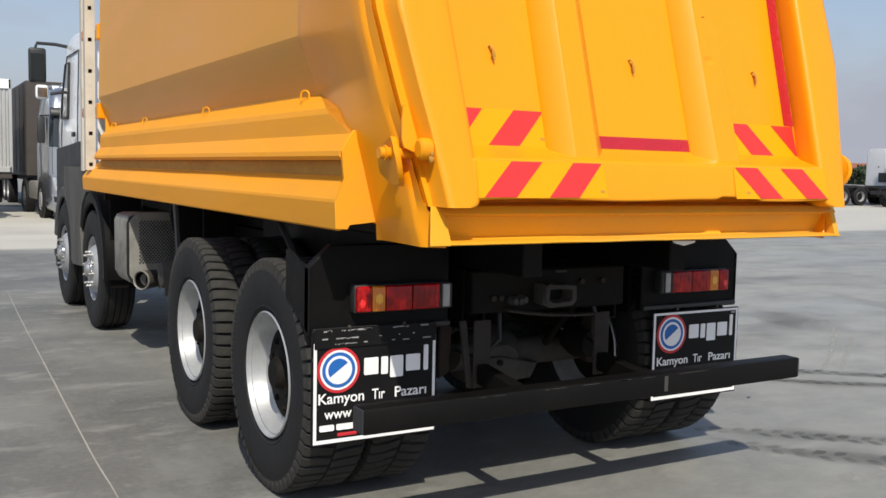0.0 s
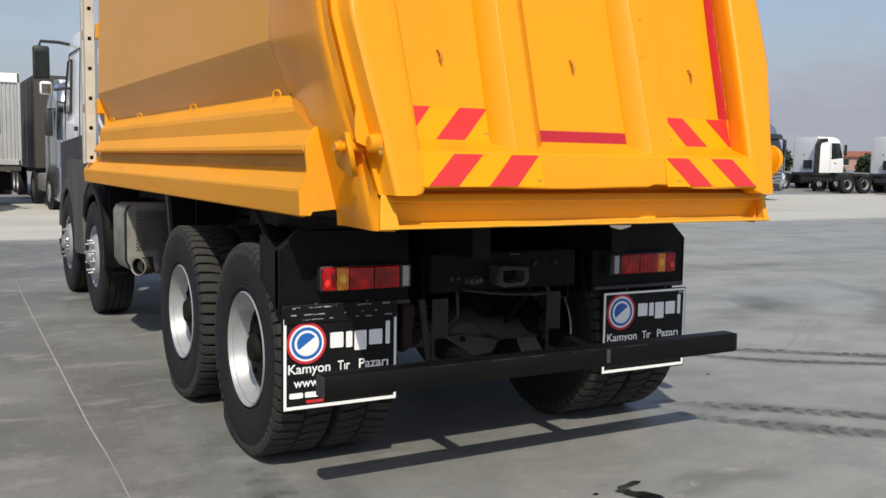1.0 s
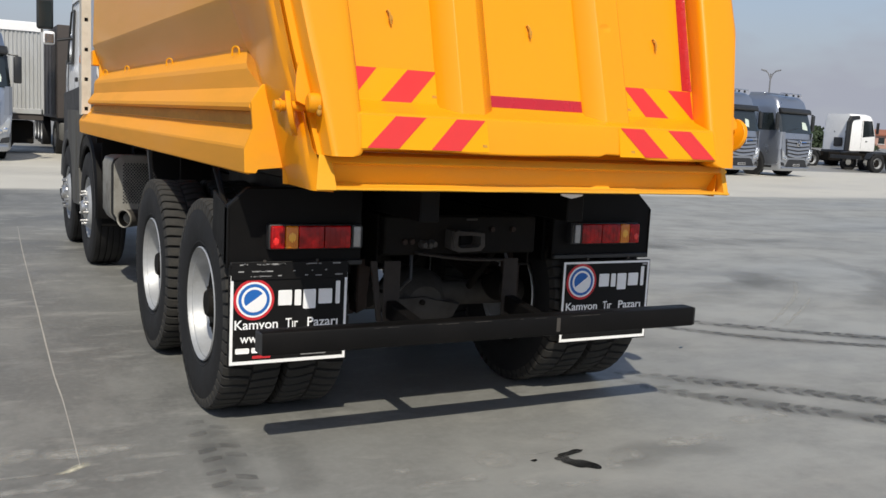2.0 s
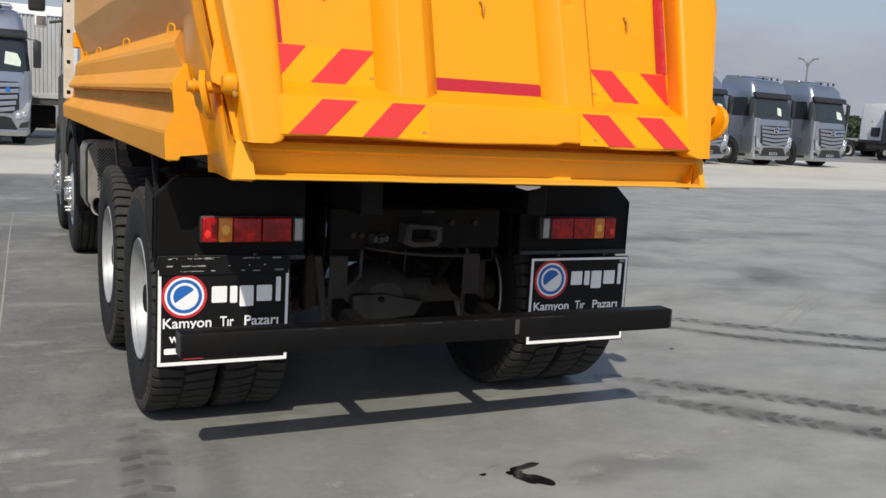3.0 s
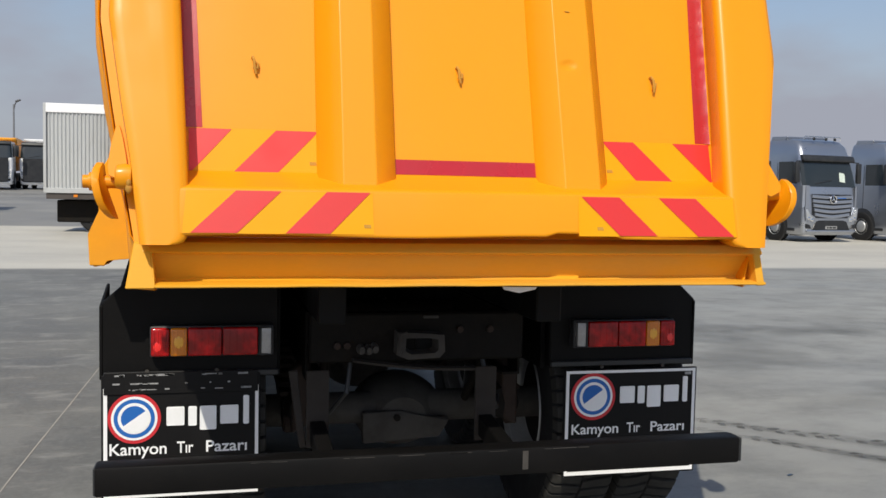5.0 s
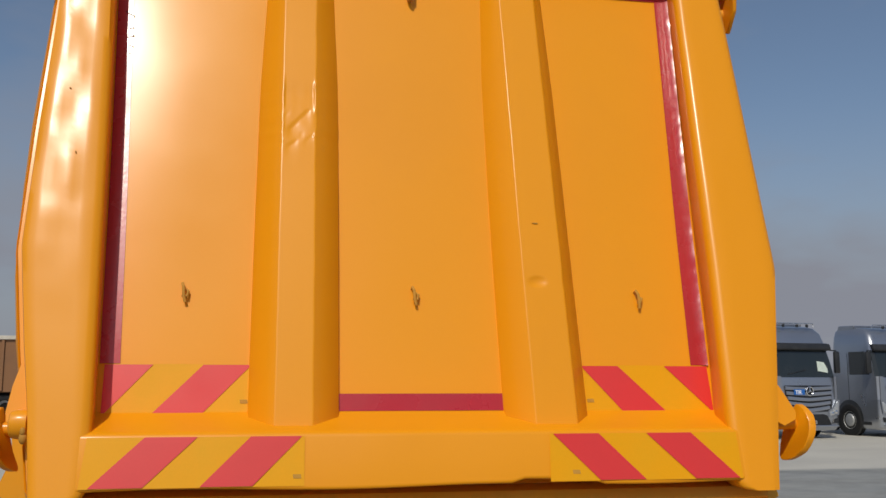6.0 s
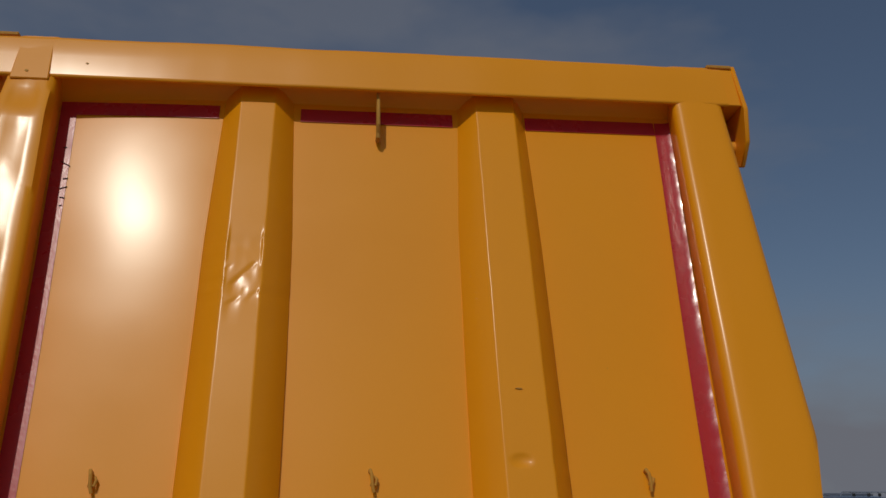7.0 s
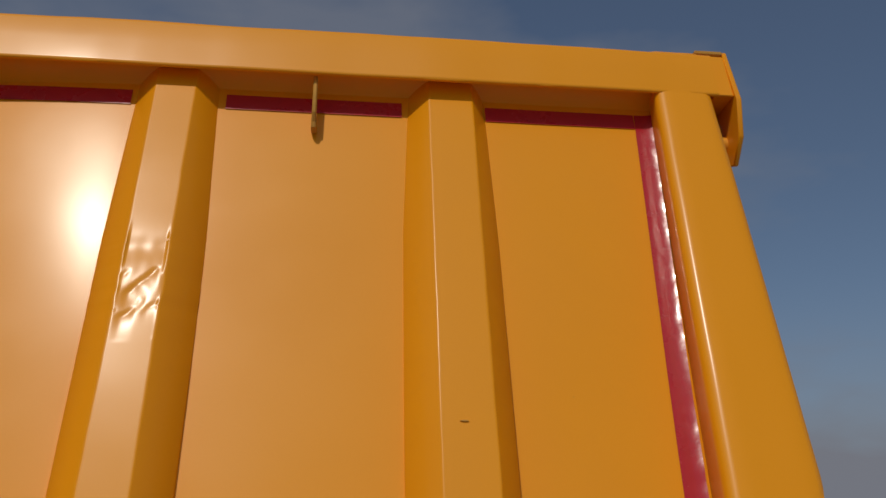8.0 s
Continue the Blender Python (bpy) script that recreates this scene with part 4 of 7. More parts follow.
    if s < 0:
        film = part("torn_film", box(x0 + 0.002, x1 - 0.002, y - 0.007, y - 0.002, 0.762, 0.846, 0.002), FLAP, flap, "strip of torn black film over the flap's top")
        bits = fresh()
        rr = random.Random(4)
        for k in range(34):
            a = rr.uniform(x0 + 0.01, x1 - 0.05)
            z = rr.choice((0.832, 0.834, 0.80, 0.776, 0.778))
            box(a, a + rr.uniform(0.006, 0.045), y - 0.0085, y - 0.0065, z, z + rr.uniform(0.003, 0.008), 0, bits)
        tagged(part("worn_print", bits, SIGN_GREY, film), "flakes of worn white print", kind="stuff")
    else:
        part("print_bar", box(x1 - 0.05, x1 - 0.02, f, y + 0.001, 0.775, 0.787), SIGN_GREY, flap)
    for bxx in (x0 + 0.16, x1 - 0.16):
        part("bolt", moved(lathe([(0.0, -0.006), (0.008, -0.004), (0.009, 0.0), (0.0, 0.0)], 10, "y"), Matrix.Translation((bxx, y - 0.001, z1 + 0.012))), DUSTY_IRON, flap)


def build_rear():
    for s in (-1, 1):
        a, b = s * 1.246, s * 0.572
        pts = [(a, 0.815), (a, 1.105), (a - s * 0.10, 1.195), (b, 1.195), (b, 0.815)]
        panel = prism([Vector((x, 0.035, z)) for x, z in pts], (0, 0.05, 0), 0.006)
        rear = part("lamp_panel", panel, BLACK, truck, "black steel panel that carries the tail lamp")
        part("panel_side", prism([Vector((a, 0.03, 0.815)), Vector((a, 0.03, 1.10)), Vector((a, 0.30, 1.16)), Vector((a, 0.30, 0.95))], (-s * 0.012, 0, 0), 0.003), BLACK, rear)
        part("panel_lip", box(min(a - s * 0.015, b), max(a - s * 0.015, b), 0.014, 0.034, 0.822, 0.846, 0.004), DARK_PLASTIC, rear)
        part("mudguard_stay", rod((s * 1.20, 0.20, 1.05), (s * 1.16, 0.62, 1.27), 0.016), GREASY, rear)
        part("white_scrap", prism([Vector((0.15, -0.62, 1.236)), Vector((0.275, -0.62, 1.234)), Vector((0.268, -0.62, 1.226)), Vector((0.21, -0.62, 1.214)), Vector((0.155, -0.62, 1.226))], (0, 0.01, 0)), SIGN_WHITE, rear, "torn strip of white tape under the sill") if s > 0 else None
        build_tail_lamp(s)
        build_mudflap(s)
    # under-run bar on two hangers
    bar = part("underrun_bar", box(-1.213, 1.205, -0.440, -0.345, 0.510, 0.613, 0.010, steps=2), BLACK, truck, "scuffed black steel under-run bar")
    for s in (-1, 1):
        part("end_cap", box(s * 1.206, s * 1.216, -0.436, -0.349, 0.514, 0.609, 0.004), DARK_PLASTIC, bar)
        x0 = 0.275 if s > 0 else -0.42
        hanger = part("hanger", prism([Vector((x0 - 0.045, -0.02, z)) for z in (0.53, 0.84)] + [Vector((x0 + 0.045, -0.02, z)) for z in (0.84, 0.53)], (0, 0.012, 0), 0.003), FRAME_DUST, bar, "dusty brown hanger plate")
        part("hanger_arm", prism([Vector((x0 - 0.03, -0.345, 0.525)), Vector((x0 - 0.03, -0.345, 0.60)), Vector((x0 - 0.03, -0.02, 0.64)), Vector((x0 - 0.03, -0.02, 0.55))], (0.06, 0, 0), 0.005), BLACK, hanger)
        for k in range(6):
            rr = random.Random(60 + k + 7 * s)
            xs = x0 + rr.uniform(-0.3, 0.3)
            part("scratch", box(xs, xs + rr.uniform(0.02, 0.10), -0.4405, -0.4385, 0.6035, 0.6045 + rr.uniform(0, 0.0012), 0), DUSTY_IRON, bar)
    part("second_strut", prism([Vector((-0.535, -0.01, 0.84)), Vector((-0.50, -0.01, 0.84)), Vector((-0.462, -0.01, 0.53)), Vector((-0.49, -0.01, 0.53))], (0, 0.02, 0), 0.004), FRAME_DUST, bar)
    part("scrape", box(0.30, 0.322, -0.4412, -0.438, 0.53, 0.600), DUSTY_IRON, bar, "bare scraped patch")
    # chassis: side rails, cross members, coupling and cables
    rails = []
    for s in (-1, 1):
        bm = prism([Vector((s * 0.46, 0.10, z)) for z in (0.78, 1.06)] + [Vector((s * 0.38, 0.10, z)) for z in (1.06, 1.05)] + [Vector((s * 0.45, 0.10, 1.05)), Vector((s * 0.45, 0.10, 0.79)), Vector((s * 0.38, 0.10, 0.79)), Vector((s * 0.38, 0.10, 0.78))], (0, 8.0, 0))
        rails.append(part("chassis_rail", bm, GREASY, truck, "greasy dark chassis rail"))
        part("sub_frame", box(s * 0.36, s * 0.46, -0.38, 5.4, 1.075, 1.245, 0.006), BLACK, truck)
    # rear cross member with its towing jaw: a pressed mouth round a dark opening
    cross = part("cross_member", box(-0.45, 0.45, 0.03, 0.10, 0.86, 1.06, 0.008), GREASY, truck, "dusty rear cross member with a towing jaw")
    bm = fresh()
    rings = []
    for k in range(25):
        x = lerp(-0.28, 0.24, k / 24)
        low = 0.868 - 0.045 * (k / 24) - 0.012 * math.sin(math.pi * k / 24)
        rings.append([Vector((x, -0.012, low)), Vector((x, -0.018, low + 0.010)), Vector((x, 0.0, low + 0.016)), Vector((x, 0.03, low + 0.012)), Vector((x, 0.03, low))])
    poly_faces(bm, rings)
    part("lower_flange", bm, FRAME_DUST, cross, "bent lower flange", 40)
    mouth_out = [(-0.105, 0.992), (0.02, 0.985), (0.088, 0.978), (0.092, 0.910), (0.07, 0.886), (-0.06, 0.880), (-0.108, 0.900)]
    mouth_in = [(-0.075, 0.968), (0.02, 0.968), (0.064, 0.962), (0.066, 0.920), (0.05, 0.906), (-0.05, 0.902), (-0.078, 0.915)]
    bm = fresh()
    poly_faces(bm, [[Vector((x, 0.03, z)) for x, z in mouth_out], [Vector((x, -0.045, z)) for x, z in mouth_out], [Vector((x * 0.95, -0.052, z)) for x, z in mouth_in], [Vector((x * 0.8, 0.025, lerp(z, 0.935, 0.2))) for x, z in mouth_in]], caps=False)
    jaw = part("towing_jaw", bm, DUSTY_IRON, cross, "worn rectangular towing jaw with a dark mouth")
    part("jaw_throat", rod((0.018, 0.022, 0.940), (0.018, 0.032, 0.940), 0.036, 18), BLACK, jaw)
    part("jaw_lip", tube([Vector((-0.090, -0.056, 0.905)), Vector((-0.100, -0.056, 0.940)), Vector((-0.096, -0.056, 0.985)), Vector((-0.07, -0.055, 0.993))], 0.006, 8), DUSTY_IRON, jaw, "bare bent lip")
    for sx in (-0.245, -0.215, -0.19):
        part("plug", moved(lathe([(0.0, -0.030), (0.012, -0.028), (0.014, 0.0), (0.017, 0.004), (0.017, 0.03), (0.0, 0.03)], 14, "y"), Matrix.Translation((sx, 0.0, 0.917 + 0.004 * math.sin(sx * 90))) @ Matrix.Diagonal((1, 1, 1.25, 1))), DUSTY_IRON, cross, "pale air-line plug")
    part("bolt_bar", box(0.012, 0.078, 0.018, 0.03, 1.038, 1.050, 0.003), DUSTY_IRON, cross)
    for cx in (-0.34, -0.30, 0.17, 0.30):
        part("bolt", moved(lathe([(0.0, -0.018), (0.014, -0.016), (0.016, 0.0), (0.0, 0.0)], 8, "y"), Matrix.Translation((cx, 0.028, 0.93 + 0.06 * (cx > 0)))), RUST, cross)
    for yc in (1.2, 3.0, 4.4):
        part("cross_tube", rod((-0.42, yc, 0.92), (0.42, yc, 0.92), 0.06, 16), GREASY, truck)
    # Unseen blocks round the shaft, added to keep light from under the truck.
    part("gearbox_light_block", box(-0.34, 0.34, 4.6, 6.6, 0.42, 1.0, 0.08, steps=2), GREASY, truck)
    part("prop_shaft", rod((0, 2.1, 0.62), (0, 4.7, 0.72), 0.06, 14), GREASY, truck)
    part("belly_light_block", box(-0.36, 0.36, 2.75, 3.9, 0.50, 1.05, 0.06, steps=2), BLACK, truck)
    part("side_light_block", box(0.55, 1.18, 2.62, 3.05, 0.45, 1.15, 0.03), BLACK, truck)
    part("wheel_light_block", box(-0.58, -0.56, 0.12, 2.5, 0.80, 1.24), BLACK, truck)
    part("wheel_light_block", box(0.56, 0.58, 0.12, 2.5, 0.80, 1.24), BLACK, truck)
    # rear axles
    for yc in (0.58, 1.90):
        axle = rod((-0.75, yc, 0.545), (0.75, yc, 0.545), 0.075, 18)
        ax = part("rear_axle", axle, DUSTY_IRON, truck, "dusty drive axle with a round casing")
        bulge = lathe([(0.0, -0.20), (0.10, -0.195), (0.17, -0.14), (0.205, -0.04), (0.20, 0.05), (0.15, 0.15), (0.09, 0.26), (0.0, 0.26)], 28, "y")
        part("differential", moved(bulge, Matrix.Translation((0.03, yc + 0.10, 0.52)) @ Matrix.Diagonal((1.05, 1, 0.85, 1))), DUSTY_IRON, ax)
        if yc < 1:
            part("casing_flange", prism([Vector((x, yc - 0.12, z)) for x, z in ((-0.16, 0.40), (-0.165, 0.545), (0.02, 0.550), (0.10, 0.525), (0.25, 0.505), (0.20, 0.42))], (0, 0.05, 0), 0.012, steps=2), DUSTY_IRON, ax, "pale dusty axle casing")
            part("drain_plug", rod((-0.005, yc - 0.135, 0.52), (-0.005, yc - 0.115, 0.52), 0.016, 10), GREASY, ax)
        for s in (-1, 1):
            part("brake_pot", moved(lathe([(0.0, -0.12), (0.07, -0.11), (0.085, -0.02), (0.09, 0.0), (0.085, 0.03), (0.06, 0.10), (0.0, 0.10)], 20, "y"), Matrix.Translation((s * 0.44, yc - 0.22, 0.62))), GREASY, ax)
            part("link_arm", prism([Vector((s * 0.50 - 0.03, yc - 0.25, 0.50)), Vector((s * 0.50 - 0.03, yc - 0.25, 0.58)), Vector((s * 0.50 - 0.03, yc + 0.6, 0.74)), Vector((s * 0.50 - 0.03, yc + 0.6, 0.66))], (0.06, 0, 0), 0.01), RUST, ax)
    for s in (-1, 1):
        bm = fresh()
        for k in range(7):
            box(s * 0.50 - 0.045, s * 0.50 + 0.045, 1.29 - 0.95 + k * 0.10, 1.29 + 0.95 - k * 0.10, 0.66 + k * 0.022, 0.680 + k * 0.022, 0.003, bm)
        part("leaf_spring", bm, RUST, truck, "rusty stack of spring leaves")
        part("spring_end", prism([Vector((s * 0.44, 0.24, 0.55)), Vector((s * 0.50, 0.24, 0.52)), Vector((s * 0.50, 0.24, 0.80)), Vector((s * 0.42, 0.24, 0.84))], (0, 0.10, 0), 0.008), RUST, truck, "rusty spring bracket")
        part("air_line", tube([Vector((s * 0.28, 0.06, 0.86)), Vector((s * 0.30, 0.02, 0.74)), Vector((s * 0.36, 0.10, 0.64)), Vector((s * 0.42, 0.30, 0.66)), Vector((s * 0.44, 0.45, 0.70))], 0.010), DARK_PLASTIC, truck)
        part("stay", rod((s * 0.36, 0.30, 0.84), (s * 0.33, 0.55, 0.56), 0.02), GREASY, truck)


build_rear()


# ---- wheels ----
def finished(bm, name):
    bmesh.ops.recalc_face_normals(bm, faces=bm.faces)
    me = bpy.data.meshes.new(name)
    bm.to_mesh(me)
    bm.free()
    return me


def tyre_mesh(lugs):
    """The casing; a lugged one is slimmer, for its lugs are pieces of their own."""
    w = 0.148
    side = [(0.285, -w * 0.78), (0.30, -w * 0.86), (0.318, -w * 0.93), (0.322, -w * 0.965), (0.328, -w * 0.95), (0.34, -w * 0.98), (0.42, -w * 1.04), (0.49, -w * 1.0)]
    if lugs:
        crown = [(0.515, -w * 0.93), (0.526, -w * 0.80), (0.531, -w * 0.25)]
    else:
        crown = [(0.522, -w * 0.95), (0.540, -w * 0.84), (0.542, -w * 0.62), (0.530, -w * 0.60), (0.530, -w * 0.54), (0.544, -w * 0.52), (0.545, -w * 0.22), (0.531, -w * 0.20), (0.531, -w * 0.14), (0.545, -w * 0.12)]
    half = side + crown
    return finished(lathe(half + [(r, -x) for r, x in half[::-1]], 64, "x"), "tyre")


LUGS = 54


def lug_mesh(side):
    """One slanting lug of the tread, at the top of the tyre."""
    w, bm, rings = 0.148, fresh(), []
    half, skew = math.pi / LUGS * 0.80, math.pi / LUGS * 0.6
    for x, r, sk, lo, k in ((0.006, 0.541, 0.0, 0.51, 0.82), (w * 0.45, 0.546, 0.7, 0.51, 0.92), (w * 0.86, 0.547, 1.0, 0.505, 1.0), (w * 0.97, 0.536, 1.1, 0.50, 1.0), (w * 1.01, 0.507, 1.15, 0.488, 0.92)):
        c = skew * sk
        rings.append([Vector((side * x, q * math.sin(c + a), q * math.cos(c + a))) for q, a in ((lo, -half * k), (r - 0.003, -half * k), (r, -half * k * 0.88), (r, half * k * 0.88), (r - 0.003, half * k), (lo, half * k))])
    poly_faces(bm, rings)
    return finished(bm, "tread_lug")


def deep_rim_mesh():
    """Rear rim: a deep silver dish, its disc far inside. Outside is towards -x."""
    prof = [(0.292, -0.142), (0.298, -0.136), (0.292, -0.120), (0.275, -0.118), (0.268, -0.100), (0.263, -0.078), (0.252, -0.054), (0.236, -0.043), (0.215, -0.04), (0.0, -0.04), (0.0, -0.028), (0.22, -0.028), (0.262, -0.03), (0.274, -0.05), (0.278, -0.10), (0.286, -0.13)]
    bm = lathe(prof, 56, "x")
    bmesh.ops.recalc_face_normals(bm, faces=bm.faces)
    me = bpy.data.meshes.new("rim")
    bm.to_mesh(me)
    bm.free()
    return me


def bulged_rim_mesh():
    """Steering rim: the disc bulges outwards, with hand holes."""
    prof = [(0.292, -0.135), (0.298, -0.128), (0.290, -0.112), (0.268, -0.105), (0.262, -0.07), (0.245, -0.075), (0.215, -0.12), (0.185, -0.152), (0.165, -0.158), (0.0, -0.158), (0.0, -0.146), (0.17, -0.146), (0.21, -0.105), (0.25, -0.05), (0.272, -0.06), (0.282, -0.12)]
    bm = lathe(prof, 56, "x")
    bmesh.ops.recalc_face_normals(bm, faces=bm.faces)
    me = bpy.data.meshes.new("rim")
    bm.to_mesh(me)
    bm.free()
    return me


def nut_mesh(long):
    bm = lathe([(0.0, -long), (0.011, -long), (0.012, -long * 0.55), (0.017, -long * 0.5), (0.018, 0.0), (0.0, 0.0)], 8, "x")
    bmesh.ops.recalc_face_normals(bm, faces=bm.faces)
    me = bpy.data.meshes.new("wheel_nut")
    bm.to_mesh(me)
    bm.free()
    return me


def hub_mesh(r, depth):
    bm = lathe([(0.0, -depth), (r * 0.55, -depth), (r * 0.62, -depth + 0.01), (r * 0.70, -depth * 0.45), (r, -depth * 0.35), (r * 1.02, 0.0), (0.0, 0.0)], 28, "x")
    bmesh.ops.recalc_face_normals(bm, faces=bm.faces)
    me = bpy.data.meshes.new("hub")
    bm.to_mesh(me)
    bm.free()
    return me


LUG_TYRE, PLAIN_TYRE = tyre_mesh(True), tyre_mesh(False)
DEEP_RIM, BULGED_RIM = deep_rim_mesh(), bulged_rim_mesh()
LUG_PAIR = (lug_mesh(-1), lug_mesh(1))
DISC = finished(lathe([(0.0, -0.010), (0.13, -0.010), (0.18, -0.004), (0.216, -0.005), (0.219, 0.0), (0.0, 0.004)], 48, "x"), "wheel_disc")
NUT, LONG_NUT, HUB, SMALL_HUB = nut_mesh(0.016), nut_mesh(0.048), hub_mesh(0.115, 0.065), hub_mesh(0.105, 0.05)


def wheel(parent, x, y, s, kind, z=0.545, turn=0.0, tyre=None, detailed=True):
    """A wheel with tyre, hub and nuts; its outside looks towards s."""
    flip = 1 if s < 0 else -1
    m = pose(x, y, z, 0, 0, 0 if flip > 0 else 180) @ pose(0, 0, 0, turn, 0, 0)
    inner = kind == "deep" and tyre is None and not detailed
    # Inner wheels take the dark chassis steel instead of the silver.
    rim = mesh_part("wheel", DEEP_RIM if kind == "deep" else BULGED_RIM, GREASY if inner else RIM, parent, "dark inner wheel" if inner else "silver-painted steel wheel", 30, m)
    mesh_part("tyre", tyre or LUG_TYRE, RUBBER, rim, "black lugged truck tyre", 30)
    if tyre is None:
        for k in range(2 * LUGS):
            turn_k = 360.0 / LUGS * (k // 2 + 0.5 * (k % 2))
            mesh_part("tread_lug", LUG_PAIR[k % 2], TREAD, rim, "", 40, pose(0, 0, 0, turn_k, 0, 0))
    if kind == "deep":
        mesh_part("wheel_disc", DISC, GREASY, rim, "dark wheel disc deep in the rim", 30, pose(-0.043, 0, 0))
    if not detailed:
        return rim
    if kind == "deep":
        mesh_part("hub", HUB, GREASY, rim, "dark greasy hub", 30, pose(-0.046, 0, 0))
    else:
        mesh_part("hub", SMALL_HUB, STEEL, rim, "", 30, pose(-0.155, 0, 0))
    for k in range(10):
        a = 2 * math.pi * k / 10 + 0.2
        rr, xx = (0.168, -0.050) if kind == "deep" else (0.155, -0.152)
        mesh_part("wheel_nut", NUT if kind == "deep" else LONG_NUT, STEEL if kind != "deep" else GREASY, rim, "", 30, pose(xx, rr * math.cos(a), rr * math.sin(a)))
    return rim


for s in (-1, 1):
    for k, yc in enumerate((0.58, 1.90)):
        wheel(truck, s * 1.092, yc, s, "deep", 0.545, 17 * k + 5)
        wheel(truck, s * 0.765, yc, -s, "deep", 0.545, 29 * k + 11, None, False)
    for k, yc in enumerate((5.50, 7.17)):
        wheel(truck, s * 1.03, yc, s, "bulged", 0.545, 13 * k, PLAIN_TYRE)


# ---- along the chassis, and the cab ----
def build_chassis_sides():
    # dusty silencer box; its dented shield is perforated and stands off the box by a dark gap
    x0, x1, y0, y1, z0, z1 = -1.19, -0.80, 3.90, 4.36, 0.56, 1.13
    outline = [(x0 + 0.07, z1), (x0 + 0.02, z1 - 0.02), (x0, z1 - 0.07), (x0, z0 + 0.10), (x0 + 0.03, z0 + 0.04), (x0 + 0.10, z0), (x1, z0), (x1, z1)]
    bm = fresh()
    rings = []
    for j in range(13):
        y = lerp(y0 + 0.016, y1, j / 12)
        rings.append([Vector((x + dent(y, z, 0.006, 7, 41), y, z + dent(y, x, 0.006, 6, 43))) for x, z in outline])
    poly_faces(bm, rings)
    boxy = part("silencer", bm, GREY_BOX, truck, "dusty dented grey silencer box", 40)
    part("dark_gap", prism([Vector((lerp(x, -1.0, 0.015), y0 - 0.004, lerp(z, 0.85, 0.015))) for x, z in outline], (0, 0.022, 0)), DARK_PLASTIC, boxy, "dark gap behind the shield")
    bm = fresh()
    rings = []
    for j in range(25):
        z = lerp(z0 + 0.005, z1 + 0.012, j / 24)
        cut = max(0.0, z0 + 0.09 - z) + max(0.0, z - z1 + 0.05)
        row = []
        for i in range(18):
            x = lerp(x0 + 0.020 + cut, x1, i / 17)
            row.append(Vector((x, y0 - 0.006 - 0.016 * (1 - math.exp(-(x - x0 - cut) / 0.02)) + dent(x, z, 0.006, 6, 47) + 0.010 * max(0.0, 1 - abs(x - x0 - 0.072) / 0.014), z)))
        rings.append(row)
    poly_faces(bm, rings, closed=False)
    shield = part("shield", bm, GREY_BOX, boxy, "dented dusty heat shield with diamond perforations", 40)
    verts, faces = [], []
    for i in range(11):
        for j in range(24):
            x, z = x0 + 0.098 + i * 0.0245 + (0.01225 if j % 2 else 0), 0.75 + j * 0.0140
            y = y0 - 0.006 - 0.016 + dent(x, z, 0.006, 6, 47) - 0.0022
            k = len(verts)
            verts += [Vector((x + 0.0092 * math.cos(math.pi * q / 2), y, z + 0.0092 * math.sin(math.pi * q / 2))) for q in range(4)]
            faces.append(tuple(range(k, k + 4)))
    holes = bpy.data.meshes.new("shield_hole")
    holes.from_pydata(verts, [], faces)
    tagged(mesh_part("shield_hole", holes, DARK_PLASTIC, shield), "rows of dark diamond perforations", kind="stuff")
    # outlet pipe that looks out to the side, with its elbow, clamp and a torn dirt guard beside it
    out_way = pose(-1.105, 3.79, 0.625, 0, 0, 38)
    part("outlet_pipe", moved(lathe([(0.064, 0.012), (0.074, 0.012), (0.074, 0.03), (0.070, 0.16), (0.060, 0.16), (0.064, 0.03)], 24, "x"), out_way), DUSTY_IRON, boxy, "open outlet pipe with a pale rim and black inside")
    # Black lining of the pipe's open end.
    part("pipe_inside", moved(lathe([(0.0, 0.10), (0.0625, 0.10), (0.0625, 0.012), (0.0635, 0.012), (0.0635, 0.12), (0.0, 0.12)], 24, "x"), out_way), BLACK, boxy)
    part("pipe_rim", moved(lathe([(0.066, 0.0), (0.072, -0.004), (0.077, 0.002), (0.077, 0.014), (0.066, 0.014)], 24, "x"), out_way), GREY_BOX, boxy, "pale rolled rim")
    part("elbow", tube([Vector(p) for p in ((-0.96, 3.80, 0.63), (-0.90, 3.79, 0.62), (-0.865, 3.79, 0.58), (-0.86, 3.80, 0.50))], 0.062, 14), DUSTY_IRON, boxy, "dusty pipe elbow")
    part("clamp", moved(lathe([(0.066, -0.012), (0.076, -0.012), (0.076, 0.012), (0.066, 0.012)], 20, "x"), pose(-0.955, 3.80, 0.63, 0, 0, 5)), GREY_BOX, boxy)
    bm = fresh()
    rings = []
    for j in range(25):
        z = lerp(0.46, 1.27, j / 24)
        e = -0.868 + 0.030 * math.sin(z * 9.5) + dent(z, 0.0, 0.012, 14, 51)
        rings.append([Vector((e, 3.70, z)), Vector((e + 0.006, 3.694, z)), Vector((-0.30, 3.66, z)), Vector((-0.30, 3.67, z)), Vector((e + 0.006, 3.706, z))])
    poly_faces(bm, rings)
    guard = part("dirt_guard", bm, FLAP, truck, "torn black dirt guard beside the silencer", 40)
    part("worn_edge", tube([Vector((-0.871 + 0.030 * math.sin(z * 9.5) + dent(z, 0.0, 0.012, 14, 51), 3.699, z)) for z in (lerp(0.46, 1.26, j / 24) for j in range(25))], 0.0055, 6), DUSTY_IRON, guard)
